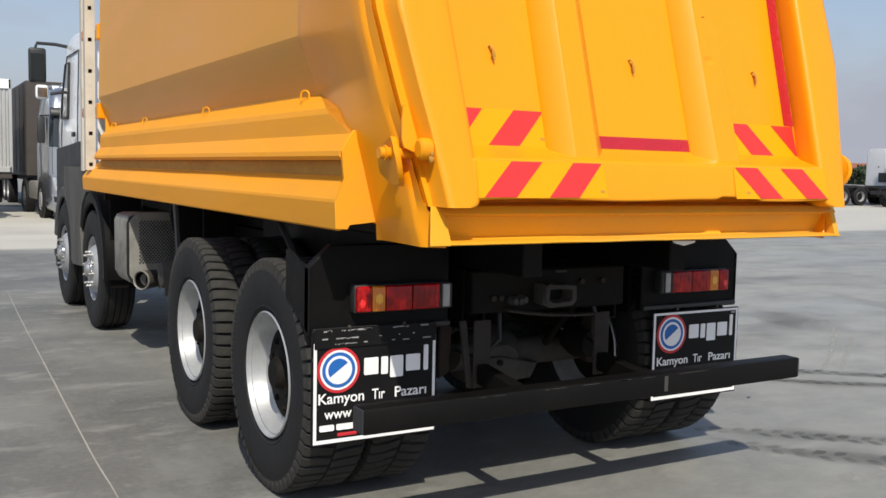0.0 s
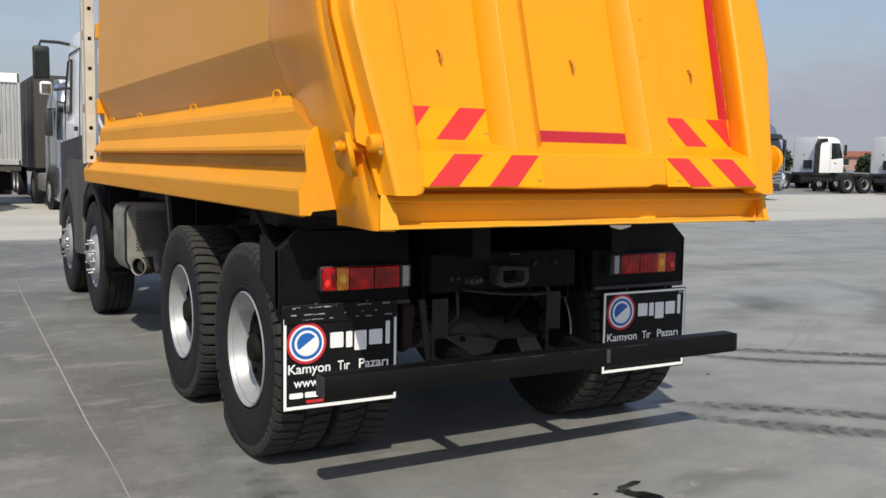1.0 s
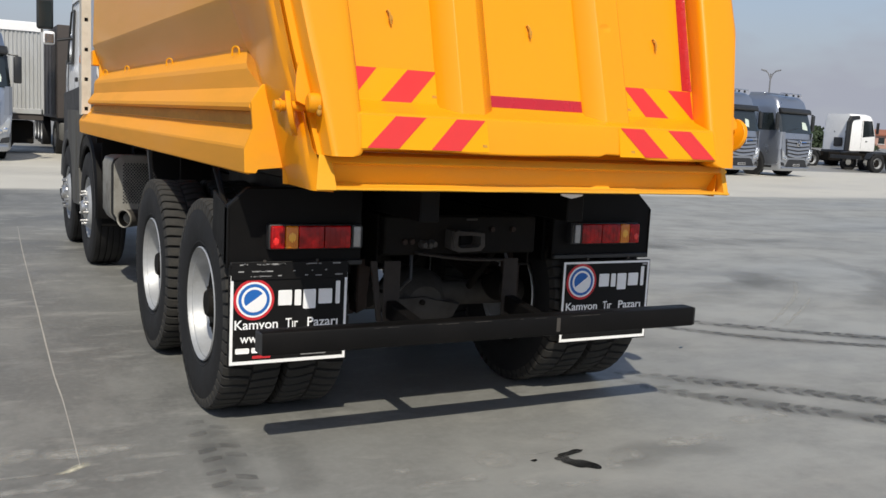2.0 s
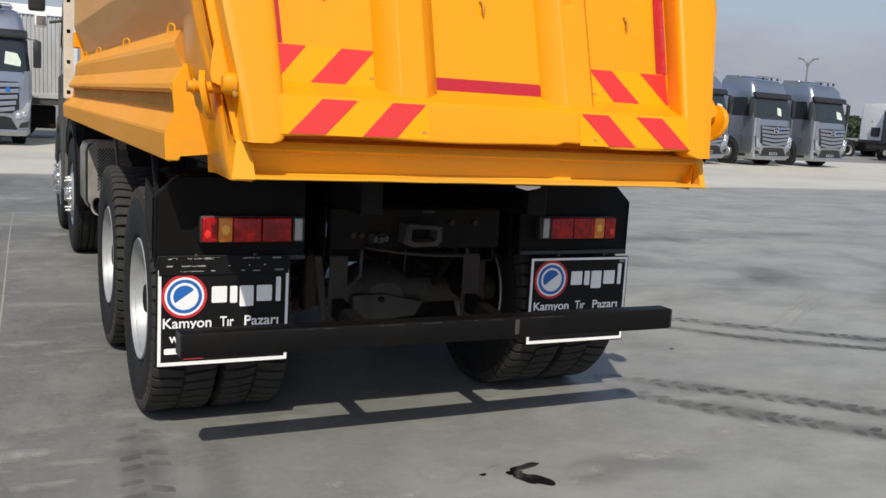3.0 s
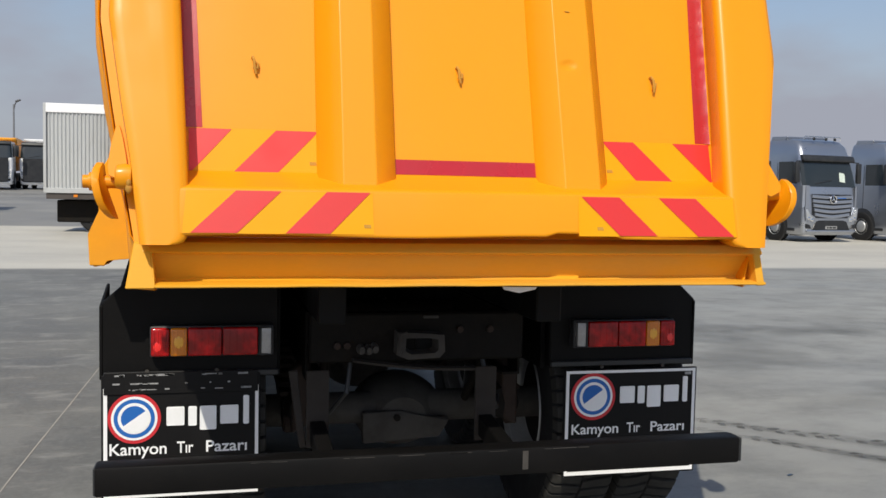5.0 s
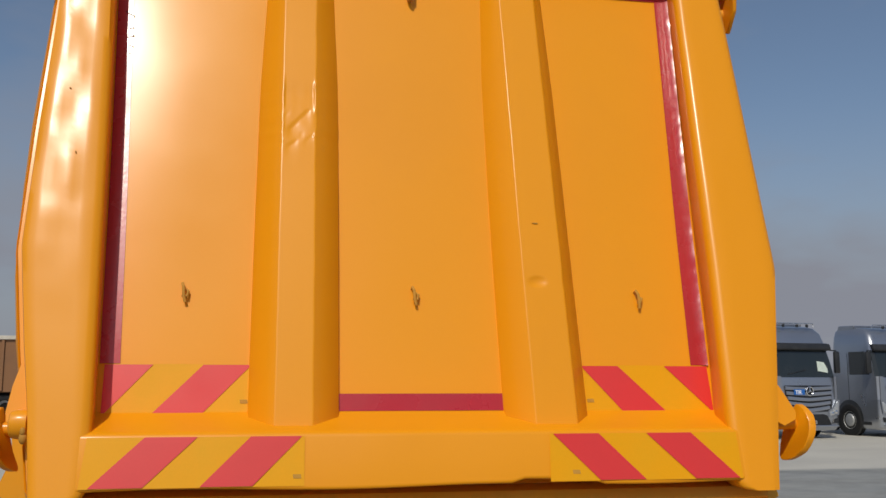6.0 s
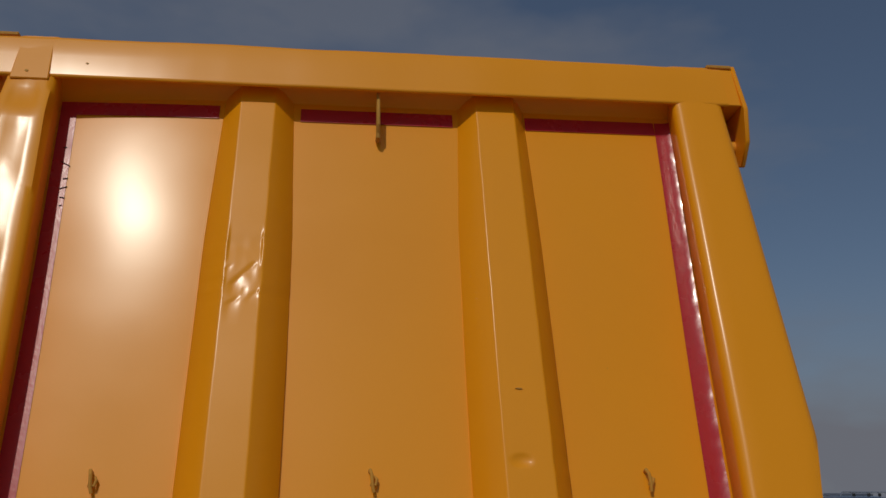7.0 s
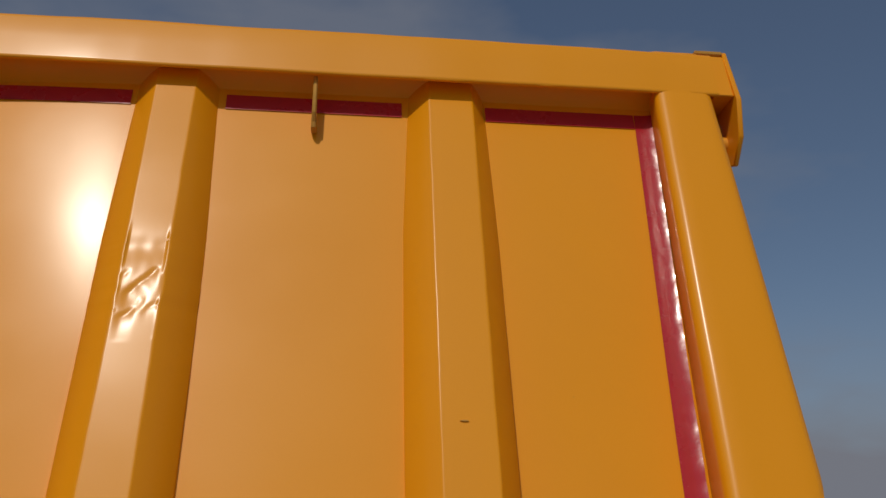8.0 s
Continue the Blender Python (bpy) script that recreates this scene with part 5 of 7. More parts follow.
    part("valve_block", box(-0.885, -0.80, 3.60, 3.68, 0.50, 0.60, 0.02, steps=2), DUSTY_IRON, truck, "dusty valve block")
    part("valve_block", box(-0.90, -0.84, 3.56, 3.62, 0.60, 0.68, 0.015, steps=2), DUSTY_IRON, truck, "dusty valve block")
    for k, (yy, zz, r) in enumerate(((3.50, 0.70, 0.13), (3.08, 0.66, 0.11))):
        tank = lathe([(0.0, -0.30), (r * 0.7, -0.285), (r, -0.22), (r, 0.22), (r * 0.7, 0.285), (0.0, 0.30)], 24, "x")
        part("air_tank", moved(tank, Matrix.Translation((-0.74, yy, zz))), DUSTY_IRON, truck, "dusty air tank")
    part("bracket", box(-0.74, -0.50, 3.36, 3.40, 0.75, 1.24, 0.005), GREASY, truck)
    tank = prism([Vector((1.20, 3.1, z)) for z in (0.55, 1.10)] + [Vector((0.60, 3.1, z)) for z in (1.10, 0.55)], (0, 1.5, 0), 0.05, steps=2)
    part("fuel_tank", tank, GREY_BOX, truck)
    part("stay_plate", prism([Vector((-1.10, 2.85, 1.27)), Vector((-1.10, 2.78, 1.27)), Vector((-1.05, 2.90, 0.90)), Vector((-1.05, 2.94, 0.90))], (0.02, 0, 0)), GREY_PLASTIC, truck)
    # wings over the steering wheels: grey before and dark behind, with a broad filler panel between
    for s in (-1, 1):
        for yc, a0, a1, mat, tone in ((7.17, 10, 170, GREY_PLASTIC, "grey plastic wheel wing"), (5.50, -8, 150, BLACK, "black plastic wheel wing close over the tyre")):
            bm = fresh()
            rings = []
            for k in range(21):
                t = radians(lerp(a0, a1, k / 20))
                rings.append([Vector((s * xx, yc - rr * math.cos(t), 0.60 + rr * math.sin(t))) for xx, rr in ((1.165, 0.545), (1.180, 0.56), (1.185, 0.64), (1.165, 0.665), (0.80, 0.665), (0.80, 0.635), (1.145, 0.625), (1.15, 0.56))])
            poly_faces(bm, rings)
            part("wing", bm, mat, truck, tone)
        arch = [(7.17 - 0.60 * math.cos(radians(q)), 0.60 + 0.60 * math.sin(radians(q))) for q in range(-6, 73, 6)]
        panel = [(5.90, 0.53), (6.46, 0.50)] + arch + [(6.98, 1.48), (5.62, 1.48), (5.66, 1.25), (5.88, 1.13), (6.02, 0.90)]
        bm = fresh()
        poly_faces(bm, [[Vector((s * xx, y, z)) for y, z in panel] for xx in (1.160, 1.194)])
        part("wing_panel", bm, WING_GREY, truck, "broad grey plastic panel between the steering wheels")
        part("wing_fold", box(s * 1.194, s * 1.200, 6.20, 6.23, 0.56, 1.46, 0.002), WING_GREY, truck)
        flap = part("mudflap", box(s * 1.125, s * 0.86, 4.885, 4.900, 0.43, 1.24, 0.004), BLACK, truck, "black rubber mudflap behind the steering wheel")
        part("flap_rail", box(s * 1.17, s * 0.82, 4.875, 4.91, 1.20, 1.26, 0.004), GREASY, flap)
    part("front_axle", rod((-0.9, 7.17, 0.52), (0.9, 7.17, 0.52), 0.06), GREASY, truck)
    part("front_axle", rod((-0.9, 5.50, 0.52), (0.9, 5.50, 0.52), 0.06), GREASY, truck)


def build_cab():
    # outline of the cab from the side, lofted across so that the roof narrows
    side = [(6.62, 1.30), (6.60, 1.80), (6.62, 2.80), (6.80, 2.90), (7.9, 2.92), (8.35, 2.84), (8.62, 2.45), (8.85, 1.95), (8.95, 1.25), (8.95, 0.60), (8.25, 0.55), (8.15, 1.15), (7.9, 1.32), (7.0, 1.32)]
    rings = []
    for x, k in ((-1.19, 0.955), (-1.16, 0.985), (-1.08, 1.0), (1.08, 1.0), (1.16, 0.985), (1.19, 0.955)):
        ring = []
        for y, z in side:
            tuck = 0.04 * max(0.0, (z - 1.95) / 1.2)
            xx = (abs(x) - tuck) * (1 if x > 0 else -1)
            y += {1.19: 0.42, 1.16: 0.17, 1.08: 0.0}[abs(x)] if y < 6.9 else 0.0
            ring.append(Vector((xx, 7.75 + (y - 7.75) * (0.985 + 0.015 * k), 1.8 + (z - 1.8) * k)))
        rings.append(ring)
    bm = fresh()
    poly_faces(bm, rings)
    cab = part("cab", bm, WHITE_CAB, truck, "white day cab behind which the body stands", 40, Matrix.Translation((0, 6.03, -0.05)) @ Matrix.Diagonal((0.94, 0.80, 1, 1)) @ Matrix.Translation((0, -6.6, 0)))
    for s in (-1, 1):
        lx = lambda z: s * (1.192 - 0.04 * max(0.0, (z - 1.95) / 1.2))
        pane = [(8.02, 2.05), (7.98, 2.62), (8.28, 2.62), (8.52, 2.25), (8.54, 2.05)]
        part("side_window", prism([Vector((lx(z) + s * 0.002, y, z)) for y, z in pane], (s * 0.006, 0, 0)), WINDSCREEN, cab)
        trim = tube([Vector((lx(z) + s * 0.006, y, z)) for y, z in pane + pane[:1]], 0.014, 6)
        part("window_seal", trim, DARK_PLASTIC, cab)
        seam = tube([Vector((lx(z) + s * 0.001, y, z)) for y, z in ((7.28, 1.40), (7.26, 2.0), (7.28, 2.70), (8.24, 2.70), (8.52, 2.30), (8.60, 1.80), (8.40, 1.40), (7.28, 1.40))], 0.006, 6)
        part("door_seam", seam, DARK_PLASTIC, cab)
        part("door_handle", box(lx(1.85) - 0.004, lx(1.85) + s * 0.03, 7.36, 7.52, 1.83, 1.88, 0.008), DARK_PLASTIC, cab, "black door handle")
        part("lower_cladding", prism([Vector((s * 1.194, y, z)) for y, z in ((6.60, 1.10), (6.60, 1.70), (7.0, 1.78), (8.90, 1.72), (8.95, 0.60), (8.25, 0.60), (8.10, 1.25))], (s * 0.02, 0, 0), 0.006), CLADDING, cab, "dark grey lower cladding")
        # mirrors on their arm
        arm = tube([Vector((s * 1.06, 8.30, 2.80)), Vector((s * 1.28, 8.32, 2.83)), Vector((s * 1.475, 8.32, 2.83)), Vector((s * 1.495, 8.32, 2.77))], 0.018)
        part("lower_arm", tube([Vector((s * 1.12, 8.32, 2.34)), Vector((s * 1.34, 8.34, 2.30))], 0.016), DARK_PLASTIC, cab)
        mirror = part("mirror_arm", arm, DARK_PLASTIC, cab)
        part("main_mirror", box(s * 1.381, s * 1.566, 8.28, 8.38, 2.41, 2.78, 0.03, steps=3), DARK_PLASTIC, mirror, "black mirror housing")
        part("mirror_glass", box(s * 1.396, s * 1.550, 8.272, 8.279, 2.43, 2.72, 0.004), WINDSCREEN, mirror)
        part("wide_mirror", box(s * 1.365, s * 1.499, 8.26, 8.36, 2.24, 2.39, 0.03, steps=3), WHITE_CAB, mirror, "white lower mirror housing")
        part("wide_mirror_glass", box(s * 1.381, s * 1.483, 8.252, 8.259, 2.26, 2.36, 0.004), CHROME, mirror)
    part("windscreen", prism([Vector((-1.0, 8.44, 2.76)), Vector((1.0, 8.44, 2.76)), Vector((1.08, 8.82, 2.0)), Vector((-1.08, 8.82, 2.0))], (0, 0.03, 0.005), 0.004), WINDSCREEN, cab)
    part("roof_marker", box(-1.08, -0.98, 8.05, 8.2, 2.86, 2.95, 0.02), DARK_PLASTIC, cab)
    part("air_intake", box(-0.95, -0.55, 6.34, 6.58, 1.6, 2.85, 0.03, steps=2), DARK_PLASTIC, cab)
    part("front_step", box(-1.24, -0.9, 8.35, 8.9, 0.38, 0.58, 0.02), DARK_PLASTIC, cab)
    part("hub_pointer", prism([Vector((-1.20, 8.28, 0.50)), Vector((-1.30, 8.30, 0.50)), Vector((-1.30, 8.50, 0.56)), Vector((-1.20, 8.50, 0.60))], (0, 0, 0.05), 0.004), DARK_PLASTIC, cab)


def build_guard_frame():
    """Cream posts with punched holes that stand between cab and load body."""
    for s in (-1, 1):
        bm = fresh()
        x0, x1, xm = s * 1.256, s * 1.172, s * 1.214
        last, top = 1.455, 3.46
        for k in range(7):
            hz = 1.487 + 0.2735 * k
            box(x0, x1, 5.25, 5.262, last, hz, 0, bm)
            box(x0, xm + s * 0.016, 5.25, 5.262, hz, hz + 0.034, 0, bm)
            box(xm - s * 0.016, x1, 5.25, 5.262, hz, hz + 0.034, 0, bm)
            last = hz + 0.034
        box(x0, x1, 5.25, 5.262, last, top, 0, bm)
        box(x0, x0 - s * 0.01, 5.262, 5.33, 1.455, top, 0, bm)
        box(x1, x1 + s * 0.01, 5.262, 5.33, 1.455, top, 0, bm)
        post = part("guard_post", bm, CREAM, truck, "cream steel post with punched holes")
        part("post_back", box(x0, x1, 5.33, 5.336, 1.455, top), DARK_PLASTIC, post)
        front = part("guard_post", box(s * 1.212, s * 1.158, 5.70, 5.80, 1.44, top, 0.004), CREAM, truck, "plain cream steel post")
        for k in range(6):
            gz = 1.60 + 0.30 * k
            part("gusset", prism([Vector((s * 1.19, 5.70, gz)), Vector((s * 1.20, 5.33, gz + 0.10)), Vector((s * 1.20, 5.33, gz + 0.13)), Vector((s * 1.19, 5.70, gz + 0.09))], (-s * 0.02, 0, 0)), CREAM, front)
        for zz in (1.92, 2.60):
            lamp = part("side_marker", box(s * 1.205, s * 1.255, 5.36, 5.46, zz, zz + 0.09, 0.015, steps=2), LENS_AMBER, truck, "amber side marker lamp")
            part("marker_base", box(s * 1.15, s * 1.205, 5.34, 5.48, zz - 0.01, zz + 0.10, 0.006), DARK_PLASTIC, lamp)
            part("body_bracket", box(s * 1.12, s * 1.185, 5.04, 5.16, zz - 0.02, zz + 0.12, 0.01), YELLOW, lamp, "orange bracket at the body's front edge")


build_chassis_sides()
build_cab()
build_guard_frame()

# ---- parked vehicles behind ----
def rounded_plan(half, y0, y1, r, z, n=5):
    """A rounded rectangle in plan, at one height."""
    pts = []
    for cx, cy, a0 in ((half - r, y1 - r, 0), (-half + r, y1 - r, 90), (-half + r, y0 + r, 180), (half - r, y0 + r, 270)):
        for k in range(n):
            a = radians(a0 + 90 * k / (n - 1))
            pts.append(Vector((cx + r * math.cos(a), cy + r * math.sin(a), z)))
    return pts


def simple_wheel(parent, x, y, s, kind="bulged", z=0.52):
    return wheel(parent, x, y, s, kind, z, random.uniform(0, 40), PLAIN_TYRE, False)


def build_road_tractor(paint, name, label, group, front=WINDSCREEN, tall=3.66, extras=True):
    """A cab-over tractor unit that faces -y; its bumper stands at y = 0."""
    t = thing(name, label, "truck", group)
    hs = (tall - 3.05) / 0.33
    levels = [(0.26, 0.08, 1.14), (0.34, 0.02, 1.20), (0.75, 0.0, 1.22), (1.15, 0.0, 1.22), (1.9, 0.05, 1.22), (2.04, 0.09, 1.22), (2.45, 0.20, 1.20), (2.8, 0.31, 1.17), (3.05, 0.38, 1.15), (3.05 + 0.18 * hs, 0.50, 1.10), (3.05 + 0.29 * hs, 0.72, 1.02), (tall, 1.0, 0.90)]
    bm = fresh()
    poly_faces(bm, [rounded_plan(w, y0, 2.30, 0.20, z) for z, y0, w in levels])
    cab = part("cab", bm, paint, t, "", 40)
    # windscreen, wrapped round the cab's rounded corners
    lean, breadth = [(z, y0) for z, y0, w in levels], [(z, w) for z, y0, w in levels]
    bm = fresh()
    rings = []
    for z in (1.965, 2.04, 2.25, 2.45, 2.65, 2.85):
        y0, w = along(lean, z), along(breadth, z)
        row = []
        for k in range(25):
            x = lerp(-w + 0.018, w - 0.018, k / 24)
            row.append((x, y0 + 0.20 - math.sqrt(max(0.0, 0.04 - max(0.0, abs(x) - w + 0.20) ** 2))))
        rings.append([Vector((x * 1.006, y - 0.012, z)) for x, y in row] + [Vector((x * 0.97, y + 0.03, z)) for x, y in row[::-1]])
    poly_faces(bm, rings)
    screen = part("windscreen", bm, front, cab, "dark windscreen")
    part("wiper", rod((-0.7, 0.07, 2.06), (0.05, 0.11, 2.20), 0.012, 6), DARK_PLASTIC, screen)
    part("sun_visor", prism([Vector((-1.16, y, z)) for y, z in ((0.32, 2.83), (0.18, 2.86), (0.19, 2.95), (0.25, 3.06), (0.42, 3.09))], (2.32, 0, 0), 0.03, steps=2), DARK_PLASTIC, cab, "dark sun visor")
    # grille
    part("grille_back", box(-0.90, 0.90, -0.012, 0.05, 0.86, 1.70, 0.01), SILVER_DARK, cab)
    for k in range(5):
        z, half, drop = 0.90 + 0.157 * k, 0.78 + 0.035 * k, 0.085 - 0.012 * k
        bm = fresh()
        rings = []
        for i in range(13):
            x = lerp(-half, half, i / 12)
            dz = -drop * (1 - abs(x / half) ** 1.4)
            rings.append([Vector((x, -0.052, z + 0.045 + dz)), Vector((x, -0.056, z + 0.075 + dz)), Vector((x, -0.044, z + 0.145 + dz)), Vector((x, -0.012, z + 0.155 + dz)), Vector((x, -0.012, z + 0.04 + dz))])
        poly_faces(bm, rings)
        part("grille_slat", bm, paint, cab, "", 40)
    star = lathe([(0.155, -0.075), (0.135, -0.09), (0.118, -0.075), (0.135, -0.06)], 28, "y")
    for a in (90, 210, 330):
        star = join(star, rod((0, -0.075, 0), (0.13 * math.cos(radians(a)), -0.075, 0.13 * math.sin(radians(a))), 0.028, 6, None, 0.006))
    part("badge", moved(star, Matrix.Translation((0, 0, 1.52))), CHROME, cab, "round chrome badge")
    part("badge_back", moved(lathe([(0.0, -0.06), (0.14, -0.06), (0.14, -0.02), (0.0, -0.02)], 24, "y"), Matrix.Translation((0, 0, 1.52))), SILVER_DARK, cab)
    # bumper
    part("bumper_intake", prism([Vector((x, -0.014, z)) for x, z in ((-0.86, 0.44), (0.86, 0.44), (0.70, 0.74), (0.55, 0.78), (-0.55, 0.78), (-0.70, 0.74))], (0, 0.05, 0), 0.012), SILVER_DARK, cab)
    part("bumper_lip", box(-1.10, 1.10, -0.035, 0.06, 0.36, 0.435, 0.02, steps=2), paint, cab)
    part("number_plate", box(-0.26, 0.26, -0.03, -0.012, 0.47, 0.58, 0.004), SIGN_GREY, cab, "dusty plate with dark marks")
    for a, b in ((-0.21, -0.13), (-0.09, 0.03), (0.07, 0.21)):
        part("plate_mark", box(a, b, -0.033, -0.029, 0.495, 0.555), DARK_PLASTIC, cab)
    for s in (-1, 1):
        part("headlamp", prism([Vector((s * x, -0.030, z)) for x, z in ((0.80, 0.72), (1.10, 0.80), (1.17, 1.14), (1.09, 1.18), (0.98, 0.96), (0.80, 0.86))], (0, 0.06, 0), 0.014, steps=2), HEADLAMP, cab, "clear headlamp")
        for lx, lz in ((0.89, 0.795), (1.03, 0.85)):
            part("lamp_lens", moved(lathe([(0.0, -0.040), (0.045, -0.036), (0.060, -0.026), (0.062, 0.0), (0.0, 0.0)], 18, "y"), Matrix.Translation((s * lx, -0.020, lz))), CHROME, cab)
        part("headlamp_surround", prism([Vector((s * x, -0.016, z)) for x, z in ((0.74, 0.68), (1.15, 0.76), (1.205, 1.24), (1.03, 1.24), (0.90, 0.97), (0.74, 0.90))], (0, 0.05, 0)), paint, cab)
        part("fog_lamp", prism([Vector((s * x, -0.012, z)) for x, z in ((0.88, 0.48), (1.12, 0.50), (1.14, 0.66), (0.94, 0.62))], (0, 0.05, 0), 0.01), SILVER_DARK, cab)
        part("corner_deflector", prism([Vector((s * x, y, 1.22)) for x, y in ((1.235, 0.10), (1.235, 0.42), (1.15, 0.02), (1.02, -0.008))], (0, 0, 0.78), 0.008), paint, cab)
        part("side_window", prism([Vector((s * 1.205, y, z)) for y, z in ((0.40, 2.02), (1.36, 2.02), (1.36, 2.84), (0.62, 2.84))], (s * 0.014, 0, 0)), WINDSCREEN, cab)
        part("door_line", box(s * 1.218, s * 1.224, 1.42, 1.44, 0.9, 2.8), DARK_PLASTIC, cab)
        part("wheel_arch", moved(lathe([(0.0, -0.012), (0.62, -0.012), (0.64, 0.0), (0.62, 0.012), (0.0, 0.012)], 28, "x"), Matrix.Translation((s * 1.215, 1.45, 0.58))), DARK_PLASTIC, cab)
        arm = part("mirror_arm", rod((s * 1.18, 0.34, 2.86), (s * 1.42, 0.26, 2.84), 0.02, 8), DARK_PLASTIC, cab)
        part("mirror", box(s * 1.30, s * 1.50, 0.18, 0.30, 2.10, 2.82, 0.04, steps=2), DARK_PLASTIC, arm, "black mirror housing")
        part("step", box(s * 1.0, s * 1.22, 0.45, 0.85, 0.38, 0.50, 0.02), DARK_PLASTIC, cab)
        simple_wheel(t, s * 1.11, 1.45, s)
        simple_wheel(t, s * 1.03, 5.05, s, "deep")
        part("chassis_rail", box(s * 0.36, s * 0.44, 2.2, 6.0, 0.80, 1.02), GREASY, t)
        part("side_tank", box(s * 0.62, s * 1.20, 2.35, 3.9, 0.48, 1.02, 0.06, steps=2), GREY_BOX, t, "dull aluminium tank")
    part("fifth_wheel", box(-0.45, 0.45, 4.6, 5.4, 1.03, 1.14, 0.03), GREASY, t)
    part("rear_axle", rod((-0.9, 5.05, 0.52), (0.9, 5.05, 0.52), 0.07), GREASY, t)
    part("front_axle", rod((-0.9, 1.45, 0.52), (0.9, 1.45, 0.52), 0.06), GREASY, t)
    part("under_tray", box(-1.0, 1.0, 0.4, 2.2, 0.42, 0.60, 0.02), SILVER_DARK, t)
    if extras:
        bar = part("roof_rail", tube([Vector((-0.85, 0.62, tall - 0.02)), Vector((-0.80, 0.58, tall + 0.08)), Vector((0.80, 0.58, tall + 0.08)), Vector((0.85, 0.62, tall - 0.02))], 0.02, 8), CHROME, cab)
        for x in (-0.45, 0.1, 0.5):
            part("horn", box(x, x + 0.08, 0.52, 0.60, tall - 0.05, tall + 0.05, 0.015), DARK_PLASTIC, bar)
        part("roof_deflector", prism([Vector((-0.95, y, z)) for y, z in ((1.35, tall - 0.02), (1.30, tall + 0.10), (2.1, tall + 0.12), (2.28, tall - 0.25))], (1.9, 0, 0), 0.02), paint, cab)
    return t


def windscreen_paper(t, x, z=2.28, w=0.34, h=0.30, tilt=8):
    part("windscreen_paper", moved(box(-w / 2, w / 2, -0.003, 0.003, -h / 2, h / 2), pose(x, 0.115 + 0.29 * (z - 2.2), z, -16, tilt, 0)), PAPER, t, "pale paper notice in the windscreen")


ROW = "row of silver-blue tractor units"
FRONT_Y = 22.5
first = build_road_tractor(SILVER_BLUE, "road_tractor", "silver-blue tractor unit parked on the pale lane", ROW)
spots = [(15.74, 23.7), (19.55, 24.18), (23.40, 24.65), (27.03, 24.9), (30.51, 25.13)]
first.matrix_basis = pose(-2.02, FRONT_Y, 0, 0, 0, 7.5) @ Matrix.Scale(0.96, 4)
tagged(first, "silver-blue tractor unit parked before a white container")
silvers = [copy_thing(first, pose(x, y, 0, 0, 0, 8.5 + 0.6 * (-1) ** k)) for k, (x, y) in enumerate(spots)]
for one in silvers:
    tagged(one, "silver-blue tractor unit parked in a row on the lane")
second = copy_thing(first, pose(1.91, 22.84, 0, 0, 0, 2.0))
tagged(second, "silver-blue tractor unit parked beside the container")
for t, x in ((first, 0.78), (silvers[0], 0.72), (silvers[1], 0.55), (silvers[2], 0.72), (silvers[3], 0.35), (silvers[4], 0.62)):
    windscreen_paper(t, x, 2.30, 0.40 if x > 0.6 else 0.26, 0.34)
sign = part("plate_sign", box(-0.62, -0.20, -0.075, -0.06, 1.40, 1.58, 0.006), SIGN_BLUE, silvers[0], "blue plate with white letters")
lettering("TIR", 0.17, -0.57, -0.077, 1.43, sign, SIGN_WHITE, "lettering", 0.004, 1.0)
for t in silvers[1:]:
    part("plate_sign", box(0.20, 0.60, -0.06, -0.052, 1.555, 1.585, 0.004), SIGN_BLUE, t)
part("plate_sign", box(0.56, 0.68, -0.06, -0.052, 1.42, 1.54, 0.004), SIGN_BLUE, first)
badge = part("number_badge", box(-0.86, -0.74, -0.004, 0.03, 1.80, 1.92, 0.004), SIGN_WHITE, first)
part("badge_mark", box(-0.83, -0.77, -0.007, -0.002, 1.83, 1.89), LEAF, badge)


